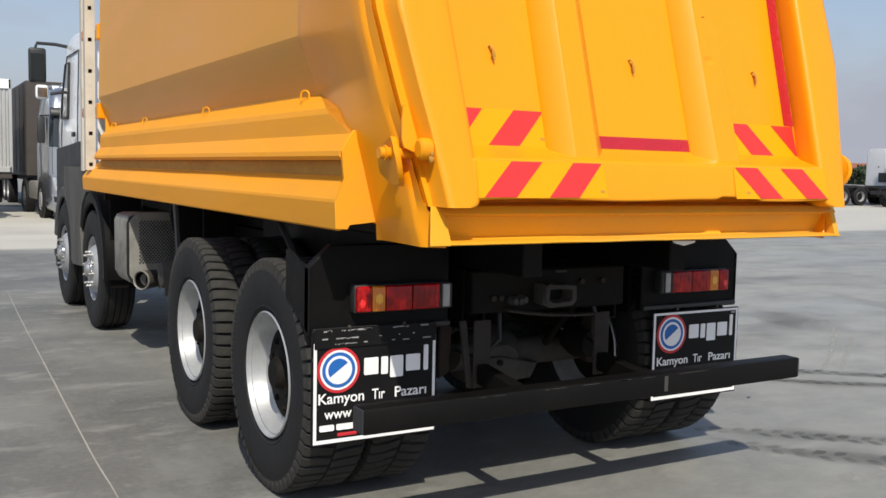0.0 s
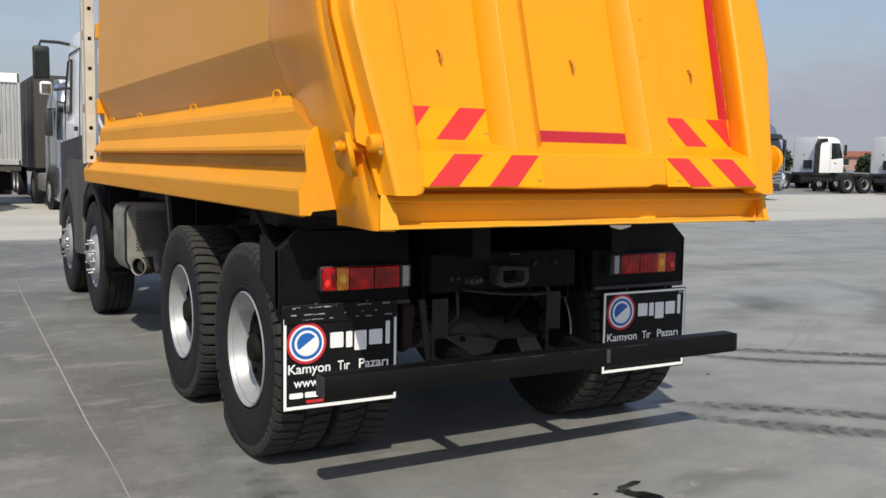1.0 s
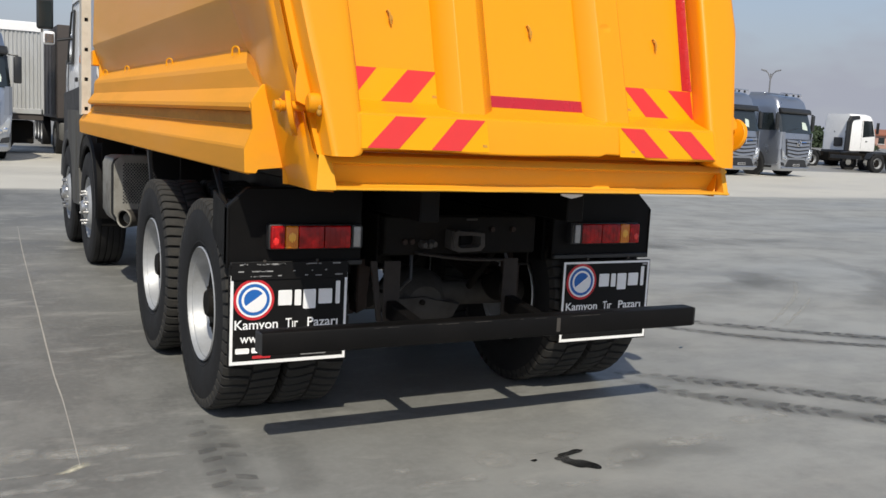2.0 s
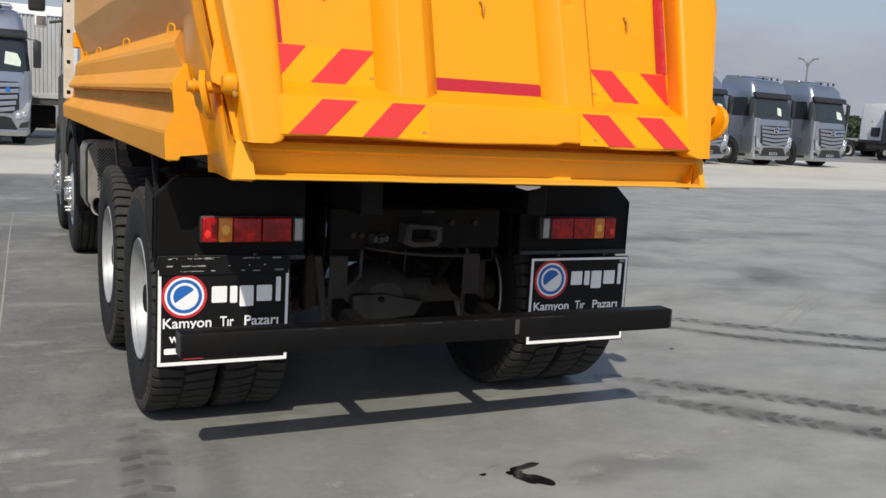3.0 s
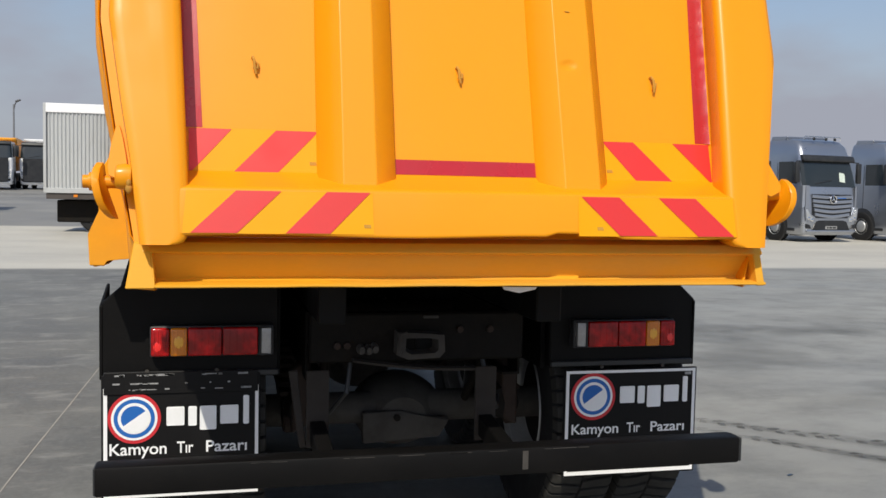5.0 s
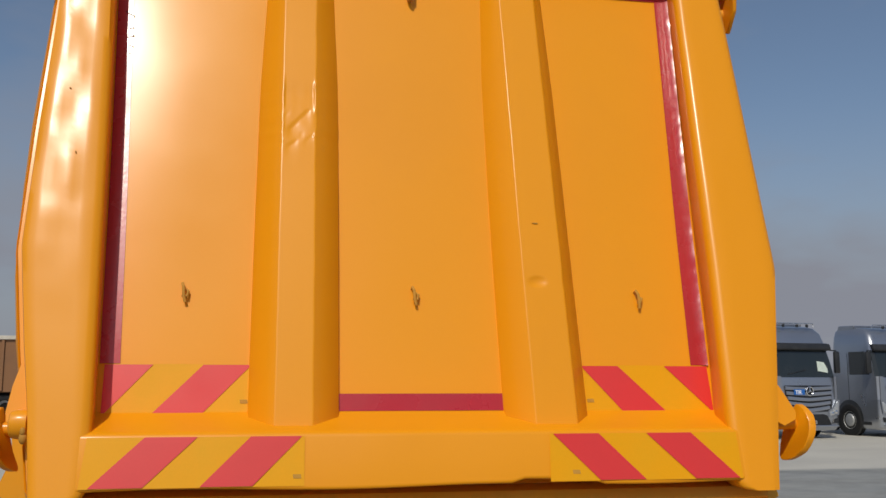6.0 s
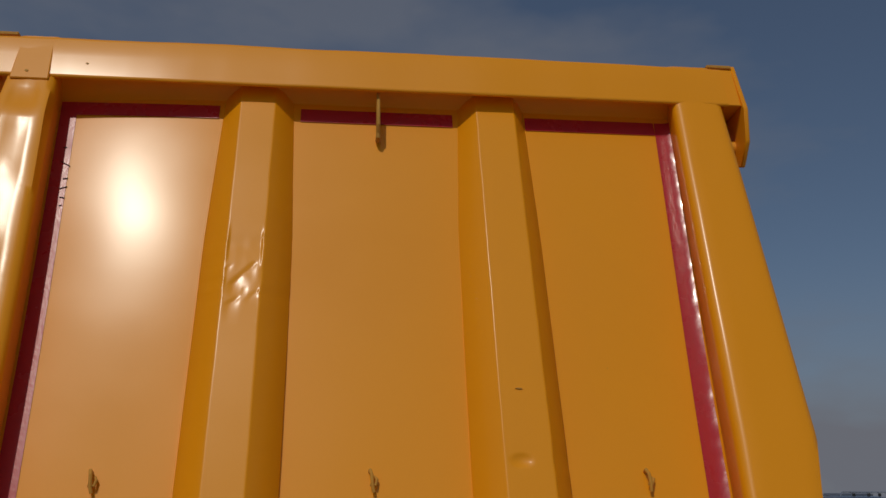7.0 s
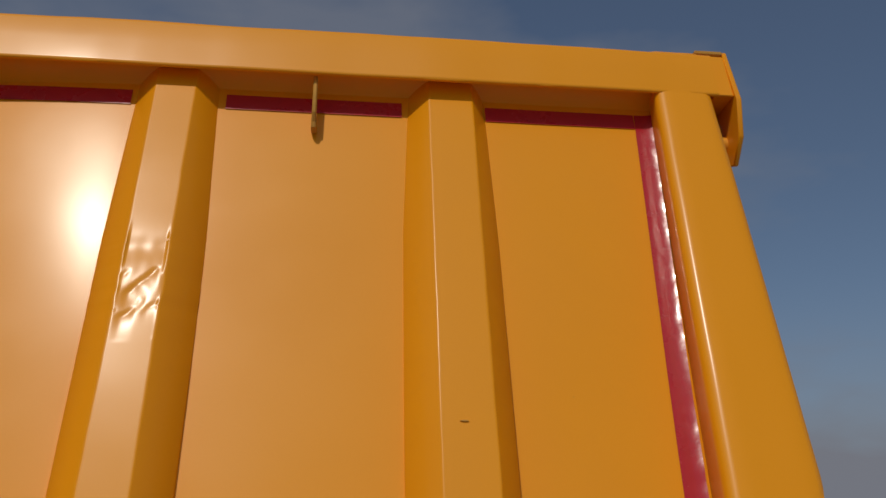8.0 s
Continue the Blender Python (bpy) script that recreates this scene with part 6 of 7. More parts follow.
def build_container():
    """A ribbed white box on a trailer frame, standing broadside behind the first tractor."""
    c = thing("container_trailer", "white ribbed container on a brown trailer frame", "trailer", at=pose(-2.77, 27.9, 0))
    hx, z0, z1 = 2.98, 1.20, 3.90
    bm = fresh()
    n = 52
    top, bottom = [], []
    for i in range(n * 4 + 1):
        x = lerp(-hx + 0.08, hx - 0.08, i / (n * 4))
        y = -1.22 + (0.0 if i % 4 in (0, 1) else 0.035)
        top.append(Vector((x, y, z1 - 0.16)))
        bottom.append(Vector((x, y, z0 + 0.14)))
    poly_faces(bm, [bottom, top], closed=False)
    part("ribbed_side", bm, CORRUGATED, c, "vertically ribbed white sheet", 20)
    part("box_core", box(-hx + 0.02, hx - 0.02, -1.17, 1.22, z0 + 0.02, z1 - 0.03, 0.01), CORRUGATED, c)
    part("top_rail", box(-hx, hx, -1.25, -1.10, z1 - 0.28, z1, 0.012), SIGN_WHITE, c, "white top rail")
    part("bottom_rail", box(-hx, hx, -1.25, -1.10, z0, z0 + 0.16, 0.012), CORRUGATED, c)
    for s in (-1, 1):
        part("corner_post", box(s * hx - 0.07, s * hx + 0.02, -1.25, -1.08, z0, z1, 0.012), CORRUGATED, c)
    frame_bed = part("trailer_frame", box(-hx, hx, -1.20, 1.20, 1.02, z0 - 0.004, 0.01), BROWN_BASE, c)
    # Dark box in place of the shade below the trailer frame.
    part("shade_block", box(-2.75, 2.75, -0.7, 0.9, 0.30, 0.98, 0.03), GREASY, c, "dark box standing in for the shade under the frame")
    for x in (-2.2, -0.6, 1.0):
        part("side_marker", box(x, x + 0.12, -1.225, -1.2, 1.08, 1.16, 0.01), LENS_AMBER, frame_bed)
    for x in (-1.6, -0.4, 1.7):
        for s in (-1, 1):
            w = wheel(c, 0, 0, -1, "deep", 0.52, 0, PLAIN_TYRE, False)
            w.matrix_basis = pose(x, s * 0.50, 0.52, 0, 0, 90 * -s)
    part("landing_leg", box(1.0, 1.12, -0.9, -0.78, 0.02, 1.02, 0.01), GREASY, c)


def build_dark_trailer():
    t = thing("box_trailer", "dark brown curtain-sided trailer behind a tractor unit", "trailer", at=pose(1.91, 27.2, 0))
    part("load_box", box(-1.26, 1.26, 0, 10.2, 1.10, 3.94, 0.02), BROWN_BASE, t)
    for k in range(9):
        part("curtain_strap", box(-1.275, -1.262, 0.5 + k * 1.1, 0.56 + k * 1.1, 1.2, 3.83), DARK_PLASTIC, t)
    part("under_frame", box(-0.9, 0.9, 0.4, 10.0, 0.92, 1.12, 0.02), GREASY, t)
    for k in range(3):
        for s in (-1, 1):
            simple_wheel(t, s * 1.03, 6.6 + 1.3 * k, s, "deep")


build_container()
build_dark_trailer()


def build_chassis_truck():
    """A new white cab on a bare black chassis; it faces -y like the tractors."""
    t = thing("chassis_truck", "white truck cab on a bare black chassis without a body", "truck", "white chassis trucks")
    levels = [(0.95, 0.05, 1.16), (1.15, 0.0, 1.18), (1.9, 0.05, 1.18), (2.05, 0.10, 1.18), (2.9, 0.42, 1.13), (3.12, 0.60, 1.06), (3.22, 0.95, 0.95)]
    bm = fresh()
    poly_faces(bm, [rounded_plan(w, y0 - 0.55, 2.15, 0.16, z) for z, y0, w in levels])
    cab = part("cab", bm, WHITE_CAB, t, "", 40, Matrix.Translation((0, 2.15, 0.19)) @ Matrix.Diagonal((1, 0.78, 1, 1)) @ Matrix.Translation((0, -2.15, 0)))
    bm = fresh()
    poly_faces(bm, [[Vector((-1.0, -0.46, 2.08)), Vector((1.0, -0.46, 2.08)), Vector((1.0, -0.41, 2.08)), Vector((-1.0, -0.41, 2.08))], [Vector((-0.98, -0.15, 2.88)), Vector((0.98, -0.15, 2.88)), Vector((0.98, -0.09, 2.88)), Vector((-0.98, -0.09, 2.88))]])
    part("windscreen", bm, WINDSCREEN, cab)
    part("bumper", box(-1.18, 1.18, -0.60, 2.2, 0.55, 1.16, 0.05, steps=2), DARK_PLASTIC, t)
    for s in (-1, 1):
        pane = [(-0.34, 1.90), (0.92, 1.80), (0.92, 2.84), (0.06, 2.84)]
        part("side_window", prism([Vector((s * 1.155, y, z)) for y, z in pane], (s * 0.03, 0, 0), 0.004), WINDSCREEN, cab)
        part("door_handle", box(s * 1.17, s * 1.20, 0.40, 0.58, 1.52, 1.60, 0.01), DARK_PLASTIC, cab)
        part("door_seam", box(s * 1.17, s * 1.184, 1.04, 1.06, 1.1, 2.85), DARK_PLASTIC, cab)
        part("mirror", box(s * 1.22, s * 1.42, -0.45, -0.33, 2.05, 2.75, 0.04, steps=2), DARK_PLASTIC, cab)
        part("wing", box(s * 0.85, s * 1.19, -0.5, 2.15, 0.95, 1.12, 0.03), DARK_PLASTIC, t)
        for y in (1.35, 5.0, 6.35):
            simple_wheel(t, s * 1.03, y, s, "bulged" if y < 2 else "deep")
        part("chassis_rail", box(s * 0.36, s * 0.44, 1.0, 7.6, 0.78, 1.04), GREASY, t)
        part("battery_box", box(s * 0.60, s * 1.15, 2.6, 3.7, 0.50, 1.02, 0.03), GREASY, t)
        part("mudguard", prism([Vector((s * 0.75, y, z)) for y, z in ((4.35, 0.75), (4.55, 1.10), (5.4, 1.16), (6.0, 1.16), (6.8, 1.10), (7.0, 0.75), (6.7, 1.02), (4.65, 1.02))], (s * 0.42, 0, 0)), DARK_PLASTIC, t)
    part("air_snorkel", prism([Vector((-1.18, y, z)) for y, z in ((2.16, 1.15), (2.50, 1.15), (2.45, 2.9), (2.25, 3.28), (1.55, 3.32), (1.50, 3.12), (2.05, 3.05), (2.16, 2.8))], (0.16, 0, 0), 0.02), DARK_PLASTIC, t, "black air snorkel behind the door")
    part("rear_intake", box(-0.55, 0.10, 2.15, 2.30, 1.20, 1.75, 0.03), DARK_PLASTIC, cab)
    for k in range(2):
        part("rear_window", box(-0.75 + k * 0.9, -0.68 + k * 0.9, 2.15, 2.165, 2.05, 2.16, 0.006), DARK_PLASTIC, cab)
    part("gear_box", box(-0.4, 0.4, 1.2, 3.2, 0.45, 0.95, 0.05), GREASY, t)
    part("fifth_wheel", box(-0.45, 0.45, 5.2, 6.2, 1.05, 1.18, 0.03), GREASY, t)
    part("rear_lamp_bar", box(-1.15, 1.15, 7.55, 7.65, 0.70, 0.90, 0.01), DARK_PLASTIC, t)
    return t


whites = build_chassis_truck()
whites.matrix_basis = pose(49.55, 37.0, 0, 0, 0, 84)
for x, y in ((50.95, 32.3), (51.75, 28.0), (52.55, 23.6)):
    copy_thing(whites, pose(x, y, 0, 0, 0, 84))


def build_site_truck(body_mat, name, label):
    """A white site truck with a tipping body, seen head-on far away; it faces -y."""
    t = build_road_tractor(WHITE_CAB, name, label, "far white trucks", WINDSCREEN, 3.0, False)
    part("load_body", prism([Vector((-1.25, y, z)) for y, z in ((2.5, 1.2), (2.5, 3.15), (2.0, 3.28), (2.0, 3.36), (2.6, 3.38), (7.2, 3.3), (7.2, 1.2))], (2.5, 0, 0), 0.02), body_mat, t, "pressed steel tipping body")
    part("dark_front", box(-1.02, 1.02, -0.13, -0.10, 0.45, 1.98, 0.03), SILVER_DARK, t)
    return t


z_far = ground_height(62)
far_a = build_site_truck(YELLOW_DUSTY, "site_truck", "white site truck with a black grille and yellow body")
far_a.matrix_basis = pose(-14.75, 62, z_far + 0.1, 0, 0, 4)
far_b = build_site_truck(WHITE_CAB, "site_truck", "white site truck with a pale body")
far_b.matrix_basis = pose(-12.1, 63.5, z_far + 0.1, 0, 0, 2)
copy_thing(far_a, pose(-17.6, 63, z_far + 0.1, 0, 0, 3))


def build_orange_tipper():
    t = thing("tipper_trailer", "faded orange tipping trailer standing on the far tarmac", "trailer", at=pose(-12.9, 38, ground_height(38)))
    part("load_body", prism([Vector((x, -0.2, z)) for x, z in ((-2.2, 1.15), (-2.3, 3.40), (2.15, 3.40), (2.05, 1.15))], (0, 2.4, 0), 0.03), ORANGE_BODY, t)
    for k in range(6):
        part("rib", box(-2.0 + k * 0.8, -1.88 + k * 0.8, -0.27, -0.19, 1.2, 3.35, 0.01), ORANGE_BODY, t)
    part("top_rail", box(-2.35, 2.2, -0.30, -0.16, 3.30, 3.46, 0.01), CREAM, t)
    part("under_frame", box(-2.0, 1.9, 0.2, 1.8, 0.75, 1.15, 0.02), GREASY, t)
    for x in (-1.2, 0.1, 1.4):
        for s in (0, 1):
            w = wheel(t, 0, 0, -1, "deep", 0.52, 0, PLAIN_TYRE, False)
            w.matrix_basis = pose(x, 0.1 + 1.8 * s, 0.52, 0, 0, 90 if s == 0 else -90)


build_orange_tipper()


# ---- distance: lamps, trees, a house ----
def build_street_lamp(x, y, h, arms):
    t = thing("street_lamp", "grey street lamp with a forked head on a tall pole" if arms > 1 else "grey street lamp on a tall pole", "street lamp", at=pose(x, y, ground_height(y), 0, 0, -45))
    part("pole", rod((0, 0, 0), (0, 0, h), 0.10, 12, None, 0.06), POLE, t)
    for s in ((-1, 1) if arms > 1 else (1,)):
        arm = part("arm", tube([Vector((0, 0, h - 0.5)), Vector((s * 0.18, 0, h)), Vector((s * 0.42, 0, h + 0.22))], 0.05, 8), POLE, t)
        part("lamp_head", moved(box(-0.26, 0.26, -0.13, 0.13, -0.06, 0.06, 0.03), pose(s * 0.60, 0, h + 0.28, 0, -14 * s, 0)), POLE, arm)


build_street_lamp(62.0, 57.0, 6.6, 2)
build_street_lamp(-17.2, 82.0, 6.9, 1)


def build_tree(kind, seed):
    """Trunk, limbs and a crown of many small leaf clumps with gaps."""
    rr = random.Random(seed)
    t = thing("tree", "slender dark green cypress tree" if kind == "cypress" else "dusty green tree beyond the yard", "tree", "trees behind the yard")
    h = 8.0 if kind == "cypress" else 5.5
    trunk = rod((0, 0, 0), (0.1, 0, h * 0.7), 0.18, 8, None, 0.05)
    if kind != "cypress":
        for k in range(6):
            a = rr.uniform(0, 6.28)
            rod((0.05, 0, h * rr.uniform(0.3, 0.5)), (1.5 * math.cos(a), 1.5 * math.sin(a), h * rr.uniform(0.6, 0.85)), 0.07, 6, trunk, 0.02)
    part("trunk", trunk, BARK, t)
    verts, faces = [], []
    for k in range(1500):
        if kind == "cypress":
            z = h * (0.08 + 0.92 * rr.random() ** 0.8)
            r = 0.85 * (1 - z / h) ** 0.6 * (0.6 + 0.5 * rr.random()) + 0.05
            a = rr.uniform(0, 6.283)
            c = Vector((r * math.cos(a), r * math.sin(a), z))
        else:
            a, b = rr.uniform(0, 6.283), rr.uniform(-0.9, 1.4)
            r = 1.7 + 0.7 * noise.noise(Vector((math.cos(a) * 1.5, math.sin(a) * 1.5, b * 1.5 + seed)))
            r *= rr.uniform(0.6, 1.0)
            c = Vector((r * 1.2 * math.cos(a) * math.cos(b), r * 1.2 * math.sin(a) * math.cos(b), h * 0.68 + r * 0.9 * math.sin(b)))
        size = rr.uniform(0.12, 0.3)
        d1 = Vector((rr.gauss(0, 1), rr.gauss(0, 1), rr.gauss(0, 1))).normalized() * size
        d2 = Vector((rr.gauss(0, 1), rr.gauss(0, 1), rr.gauss(0, 1))).normalized() * size
        i = len(verts)
        verts += [c - d1, c + d2, c + d1, c - d2]
        faces.append((i, i + 1, i + 2, i + 3))
    me = bpy.data.meshes.new("crown")
    me.from_pydata(verts, [], faces)
    mesh_part("crown", me, LEAF, t, "", 30)
    return t


cypress, broad = build_tree("cypress", 3), build_tree("broad", 5)
tr = random.Random(12)
cypress.matrix_basis = pose(-35.5, 152, ground_height(150))
broad.matrix_basis = pose(-33.0, 150, ground_height(150))
for k in range(16):
    base = cypress if k % 5 == 1 else broad
    copy_thing(base, pose(-56 + 3.1 * k + tr.uniform(-1, 1), 150 + tr.uniform(-6, 8), ground_height(150) - tr.uniform(0.2, 1.4), 0, 0, tr.uniform(0, 360)))
for k in range(9):
    copy_thing(broad, pose(66 + 5.2 * k + tr.uniform(-1.5, 1.5), 78 - 3.2 * k + tr.uniform(-2, 2), -1.9 - tr.uniform(0, 0.8), 0, 0, tr.uniform(0, 360)))


def build_house(x, y, turn):
    t = thing("house", "low pink plastered house with a tiled roof", "house", at=pose(x, y, ground_height(y), 0, 0, turn))
    wall = part("wall", box(-6, 6, -3, 3, 0, 2.6), PINK_WALL, t)
    part("roof", prism([Vector((-6.3, yy, z)) for yy, z in ((-3.4, 2.5), (0, 3.5), (3.4, 2.5), (3.4, 2.7), (0, 3.75), (-3.4, 2.7))], (12.6, 0, 0)), ROOF_TILE, t)
    for k in range(4):
        window = part("window", box(-4.8 + k * 2.7, -3.7 + k * 2.7, -3.05, -2.96, 0.9, 2.1, 0.02), WINDSCREEN, wall)
        part("sill", box(-4.9 + k * 2.7, -3.6 + k * 2.7, -3.14, -3.0, 0.80, 0.89), SIGN_WHITE, window)


build_house(164, 118, -52)


# ---- marks on the ground ----
def smooth_line(points, step=0.05):
    """A smooth line through a few plan points, sampled evenly."""
    pts = [Vector((*p, 0)) for p in points]
    out = []
    for i in range(len(pts) - 1):
        p0, p1, p2, p3 = pts[max(i - 1, 0)], pts[i], pts[i + 1], pts[min(i + 2, len(pts) - 1)]
        n = max(2, int((p2 - p1).length / step))
        for k in range(n):
            u = k / n
            out.append(0.5 * ((2 * p1) + (p2 - p0) * u + (2 * p0 - 5 * p1 + 4 * p2 - p3) * u * u + (3 * p1 - p0 - 3 * p2 + p3) * u ** 3))
    return out + [pts[-1]]


def stain_material(name, colour, cover, rough=0.6, scale=6.0):
    m = bpy.data.materials.new(name)
    m.use_nodes = True
    nt = m.node_tree
    b = nt.nodes["Principled BSDF"]
    b.inputs["Base Color"].default_value = (*colour, 1)
    b.inputs["Roughness"].default_value = rough
    patchy = tex(nt, scale, 5, 0.65)
    fade = nt.nodes.new("ShaderNodeAttribute")
    fade.attribute_name = "fade"
    thin_out = nt.nodes.new("ShaderNodeMath")
    thin_out.operation, thin_out.use_clamp = "MULTIPLY", True
    nt.links.new(ramp(nt, patchy, 0.32, 0.68, 0.12 * cover, cover), thin_out.inputs[0])
    nt.links.new(fade.outputs["Fac"], thin_out.inputs[1])
    nt.links.new(thin_out.outputs[0], b.inputs["Alpha"])
    return m


DARK_MARK = stain_material("rubber_mark", (0.085, 0.085, 0.082), 0.75, 0.7, 5.0)
BAND_MARK = stain_material("rubber_band", (0.10, 0.10, 0.097), 0.45, 0.65, 2.2)
FAINT_MARK = stain_material("faint_scuff", (0.10, 0.10, 0.097), 0.32, 0.6, 0.9)
PALE_MARK = stain_material("pale_scuff", (0.42, 0.415, 0.385), 0.85, 0.7, 9.0)
JOINT = material("pale_joint_sealant", (0.42, 0.40, 0.36), 0.7, 0, (0.30, 0.27, 0.24), 0.6, 30, 0.3, 3, 0.001)


def tread_track(points, width, mat, name, label, pitch=0.105, z=0.0022):
    """A tyre's print: rows of slanted lugs along a line."""
    line = smooth_line(points, pitch)
    verts, faces, fades = [], [], []
    rr = random.Random(len(line))
    for i in range(1, len(line) - 1):
        d = (line[i + 1] - line[i - 1]).normalized()
        n = Vector((-d.y, d.x, 0))
        for a, b in ((-0.5, -0.06), (0.06, 0.5)):
            if rr.random() < 0.12:
                continue
            shift = d * pitch * (0.5 if a > 0 else 0.0)
            slant = d * pitch * 0.30 * (1 if a > 0 else -1)
            k = len(verts)
            c = line[i] + shift + Vector((0, 0, z)) + n * width * rr.uniform(-0.03, 0.03)
            outline = ((-0.24, a), (-0.30, lerp(a, b, 0.5)), (-0.22, b), (0.22, b), (0.28, lerp(a, b, 0.5)), (0.20, a))
            for along_d, w in outline:
                verts.append(c + d * pitch * (along_d + rr.uniform(-0.05, 0.05)) + n * width * w + slant * (w - a) / (b - a))
            faces.append(tuple(range(k, k + 6)))
            strength = min(1.0, 0.15 + 0.14 * min(i, len(line) - i)) * rr.uniform(0.55, 1.0)
            fades += [strength * 0.7, strength, strength, strength, strength, strength * 0.7]
    me = bpy.data.meshes.new(name)
    me.from_pydata(verts, [], faces)
    me.attributes.new("fade", "FLOAT", "POINT").data.foreach_set("value", fades)
    ob = mesh_part(name, me, mat)
    return tagged(ob, label, "tyre mark", kind="stuff")


def ribbon(points, width, mat, name, label, category, z=0.0012, wobble=0.0, kind=""):
    line = smooth_line(points, 0.06)
    n_line = len(line)
    rows = [[] for _ in range(7)]
    fades = [[] for _ in range(7)]
    for i, p in enumerate(line):
        d = (line[min(i + 1, n_line - 1)] - line[max(i - 1, 0)]).normalized()
        n = Vector((-d.y, d.x, 0))
        end = min(1.0, min(i, n_line - 1 - i) * 4.0 / n_line + 0.02)
        w = width * 0.5 * (0.4 + 0.6 * end) * (1 + wobble * noise.noise(p * 3))
        shift = n * 0.4 * wobble * width * noise.noise(p * 1.7)
        for q in range(7):
            k = q / 3 - 1
            rows[q].append(p + n * w * k + shift + Vector((0, 0, z)))
            fades[q].append(end * (1 - k * k))
    bm = fresh()
    poly_faces(bm, rows, closed=False)
    ob = part(name, bm, mat)
    ob.data.attributes.new("fade", "FLOAT", "POINT").data.foreach_set("value", [v for row in fades for v in row])
    return tagged(ob, label, category, kind=kind)


ribbon([(-1.90, -0.12), (-1.872, 0.8), (-1.858, 1.6), (-1.78, 4.0), (-1.705, 6.35), (-1.62, 8.5)], 0.009, JOINT, "joint", "thin pale sealed joint in the slab", "joint", 0.002, 0.5, "structure")
ribbon([(-3.2, 2.78), (-2.07, 2.656), (-1.53, 2.575), (-0.9, 2.48)], 0.012, PALE_MARK, "joint", "faint pale scratch across the slab", "joint", 0.0015, 0.6, "structure")
PRINTS = (
    ([(1.38, 0.49), (1.55, 0.32), (1.82, 0.10), (2.09, -0.16), (2.45, -0.47), (3.0, -1.0), (3.8, -1.8)], 0.17),
    ([(1.28, 0.36), (1.41, 0.10), (1.59, -0.21), (1.85, -0.46), (2.16, -0.76), (2.8, -1.4), (3.6, -2.15)], 0.19),
    ([(2.30, 2.30), (2.76, 1.82), (3.16, 1.51), (3.55, 1.18), (3.86, 0.93), (4.8, 0.30), (6.0, -0.4)], 0.16),
    ([(2.25, 2.00), (2.60, 1.58), (2.93, 1.21), (3.30, 0.90), (3.61, 0.68), (4.5, 0.08), (5.6, -0.6)], 0.12))
for pts, w in PRINTS:
    tread_track(pts, w, DARK_MARK, "tyre_mark", "dark lugged tyre print curving over the slab")
    ribbon(pts, w * 1.15, BAND_MARK, "scuff_mark", "dull dark band of rubber along a tyre print", "scuff mark", 0.001, 0.25, "stuff")
    ribbon(pts, w * 1.9, FAINT_MARK, "scuff_mark", "faint dusty edge of a tyre print", "scuff mark", 0.0006, 0.6, "stuff")
tread_track([(-1.24, 0.40), (-1.29, 0.1), (-1.31, -0.25), (-1.34, -0.55), (-1.38, -0.75)], 0.20, DARK_MARK, "tyre_mark", "short lugged tyre print behind the wheel")
ribbon([(-1.24, 0.40), (-1.29, 0.1), (-1.31, -0.25), (-1.34, -0.6), (-1.40, -0.9)], 0.24, BAND_MARK, "scuff_mark", "dull dark band of rubber along a tyre print", "scuff mark", 0.001, 0.3, "stuff")
ribbon([(-0.98, 0.0), (-1.0, -0.2), (-1.05, -0.45), (-1.10, -0.8)], 0.22, FAINT_MARK, "scuff_mark", "faint dusty edge of a tyre print", "scuff mark", 0.0008, 0.5, "stuff")
SWEEPS = (
    ([(3.2, 3.6), (4.0, 4.2), (4.55, 5.0), (4.75, 6.0), (4.6, 7.2)], 1.2),
    ([(3.5, 2.4), (4.3, 2.6), (5.1, 3.0), (5.7, 3.6), (6.0, 4.4)], 0.7),
    ([(4.9, 2.3), (5.4, 2.7), (5.9, 3.2), (6.2, 4.0)], 0.9),
    ([(4.5, 5.4), (6.5, 6.0), (9.5, 6.2)], 0.9),
    ([(5.0, 1.5), (6.4, 2.2), (7.6, 3.4), (8.0, 5.0)], 0.55),
    ([(7.5, 2.2), (9.0, 3.2), (10.8, 3.5)], 0.7),
    ([(0.3, -1.0), (0.7, -0.85), (1.1, -0.95)], 0.26),
    ([(-6.0, 1.4), (-4.4, 1.7), (-2.9, 1.45), (-2.0, 1.55)], 0.6),
    ([(-5.0, 3.6), (-3.6, 3.5), (-2.2, 3.7)], 0.8),
    ([(-4.5, 0.2), (-3.3, 0.35), (-2.3, 0.15)], 0.45))
for k, (pts, w) in enumerate(SWEEPS):
    ribbon(pts, w, FAINT_MARK, "scuff_mark", "faint dark sweep of rubber on the slab", "scuff mark", 0.0012 + 0.00002 * k, 0.7, "stuff")
ribbon([(3.55, 1.22), (4.28, 1.70), (5.19, 2.36), (5.9, 3.0)], 0.07, PALE_MARK, "scuff_mark", "pale scraped line on the slab", "scuff mark", 0.0020, 0.8, "stuff")
ribbon([(3.75, 1.20), (4.45, 1.66), (5.3, 2.25)], 0.05, PALE_MARK, "scuff_mark", "pale scraped line on the slab", "scuff mark", 0.0021, 0.8, "stuff")
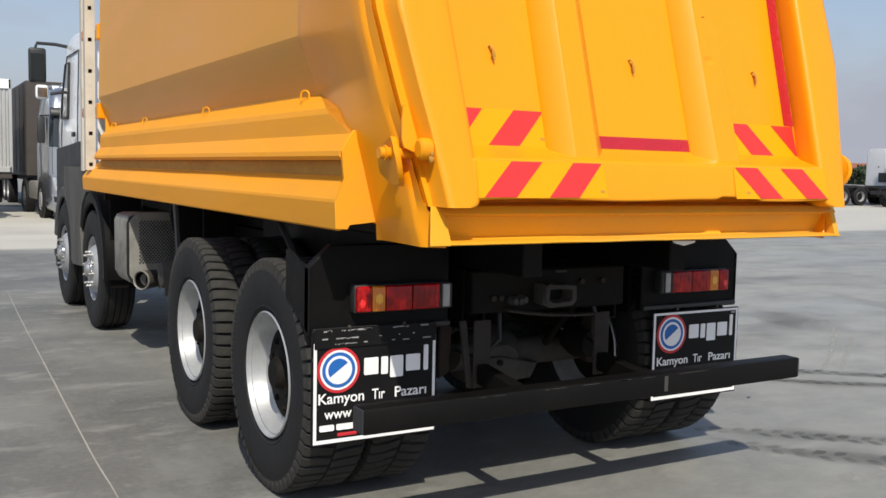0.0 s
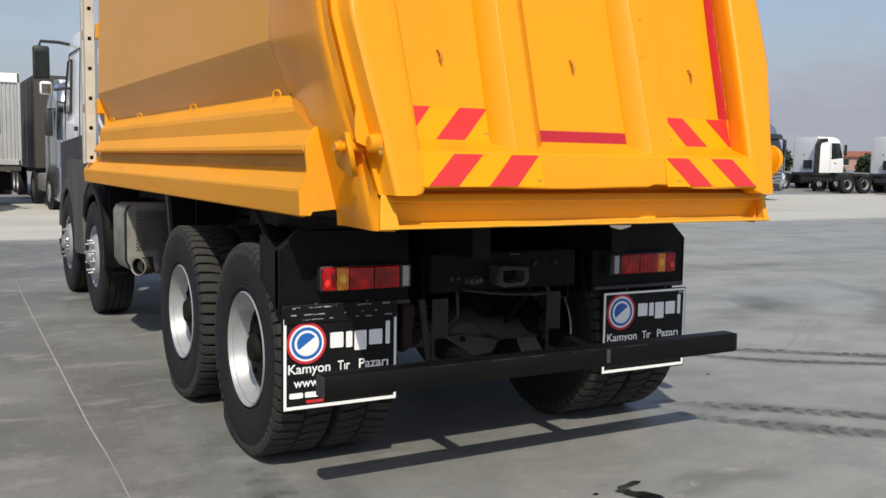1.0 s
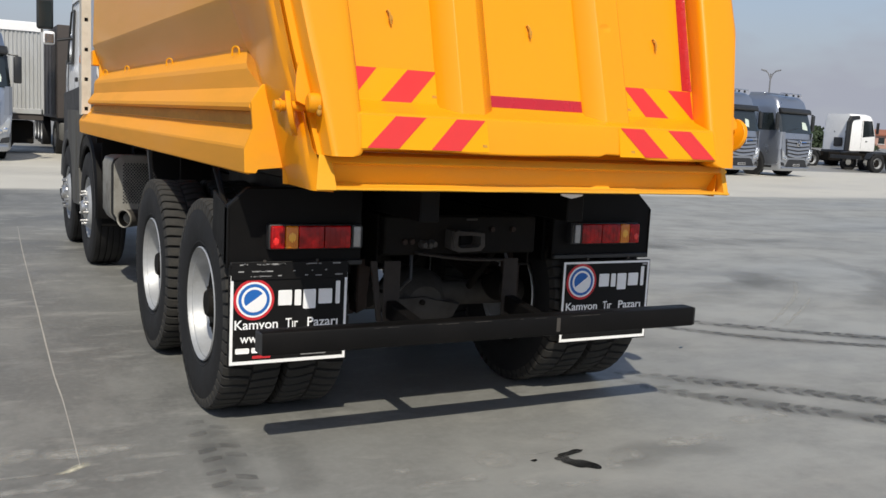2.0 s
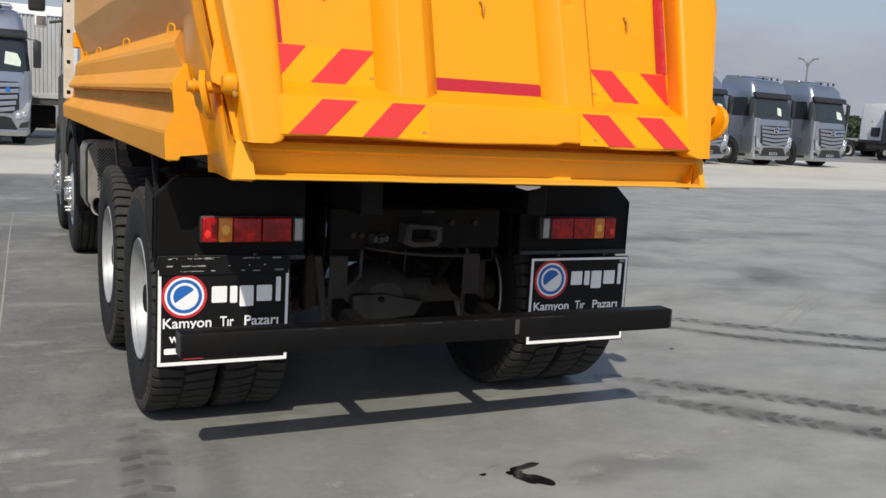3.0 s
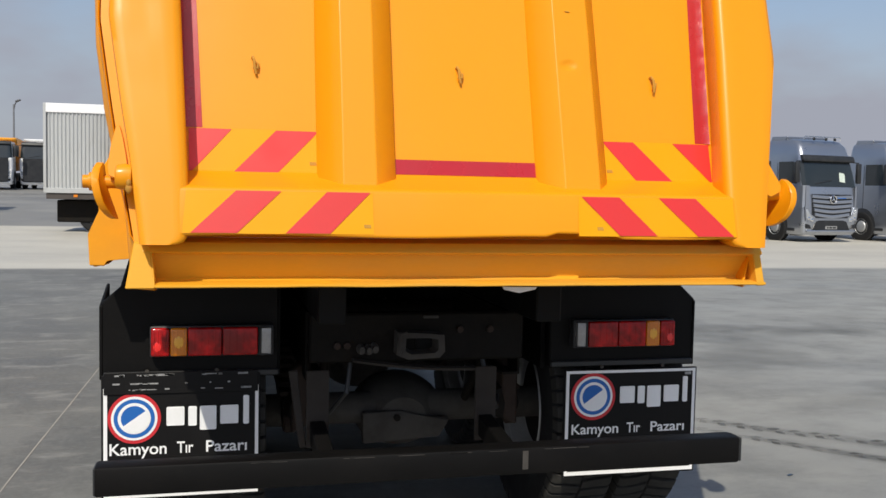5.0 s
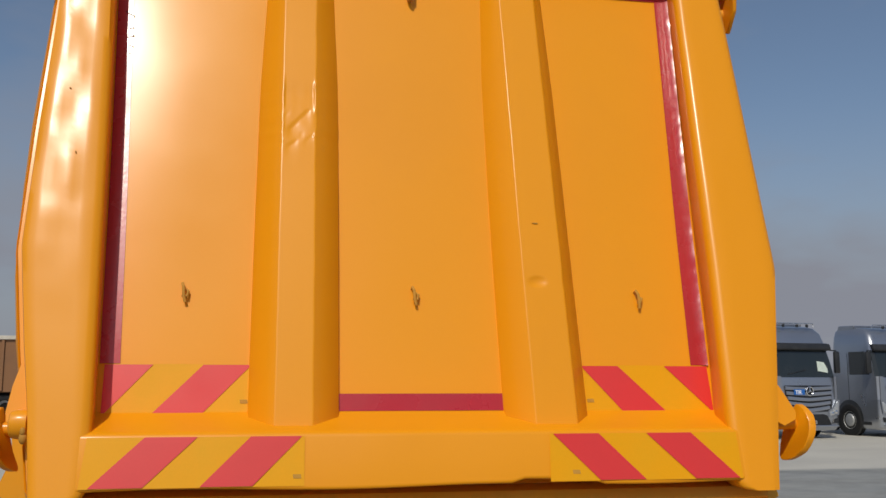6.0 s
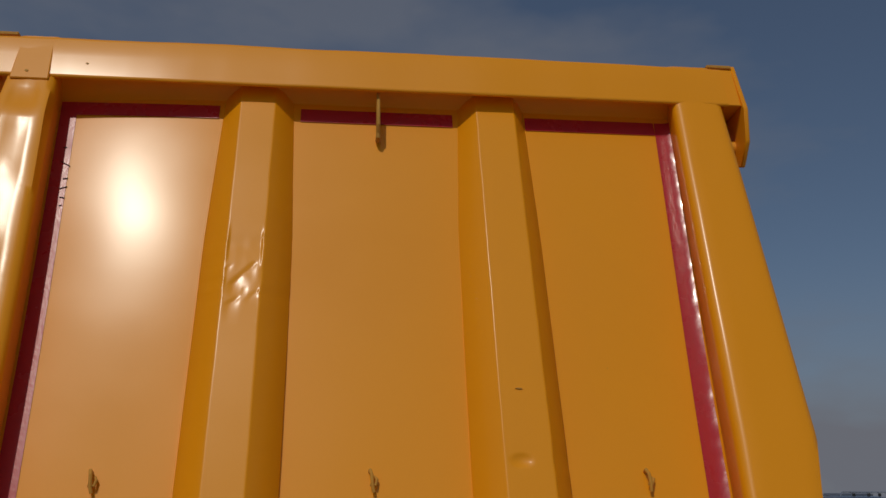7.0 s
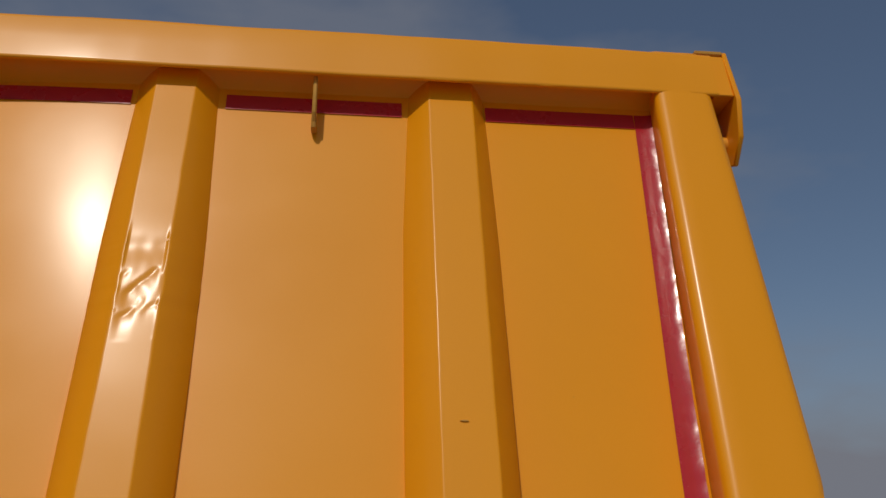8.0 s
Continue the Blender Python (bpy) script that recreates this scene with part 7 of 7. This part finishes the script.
SMEAR = stain_material("chalky_smear", (0.60, 0.57, 0.44), 1.3, 0.7, 14.0)
ribbon([(-2.01, -0.20), (-1.95, -0.19), (-1.90, -0.14), (-1.845, -0.10)], 0.15, SMEAR, "scuff_mark", "chalky smear at the end of the joint", "scuff mark", 0.0016, 1.2, "stuff")
sr = random.Random(31)
for k in range(46):
    cx, cy = (sr.uniform(0.80, 1.12), sr.uniform(-0.80, -0.69)) if k < 7 else (sr.uniform(-2.3, -1.5), sr.uniform(-0.45, 0.15)) if k < 26 else (sr.uniform(-1.4, 1.8), sr.uniform(-1.15, -0.45))
    long, bend = sr.uniform(0.04, 0.16), sr.uniform(-0.03, 0.03)
    ribbon([(cx - long, cy + bend), (cx, cy), (cx + long, cy + bend + sr.uniform(-0.02, 0.02))], sr.uniform(0.05, 0.14), PALE_MARK, "scuff_mark", "pale scraped patch on the slab", "scuff mark", 0.0014 + 0.00001 * k, 1.8, "stuff")


def build_oil():
    """A dark spill with a tail and two drops."""
    for name, cx, cy, rx, ry, turn, seed in (("oil_spill", 0.188, -0.835, 0.090, 0.047, -58, 1), ("oil_spill", 0.150, -0.765, 0.040, 0.028, 20, 5), ("oil_spill", 0.232, -0.718, 0.087, 0.022, 16, 6), ("oil_drop", 0.01, -0.742, 0.018, 0.010, 0, 2), ("oil_drop", 2.33, 0.86, 0.026, 0.010, 20, 4)):
        bm = fresh()
        ring = []
        for k in range(36):
            a = 2 * math.pi * k / 36
            r = 1 + 0.55 * noise.noise(Vector((math.cos(a) * 1.4, math.sin(a) * 1.4, seed * 3.3))) + (0.5 * max(0, math.cos(a)) ** 6 if seed == 1 else 0)
            p = Vector((rx * r * math.cos(a), ry * r * math.sin(a), 0))
            ring.append(Matrix.Rotation(radians(turn), 3, "Z") @ p + Vector((cx, cy, 0.0024 + 0.0003 * seed)))
        poly_faces(bm, [ring, [p + Vector((0, 0, 0.001)) for p in ring]])
        tagged(part(name, bm, OIL), "wet black oil on the concrete", "oil spill", "oil spots")


build_oil()
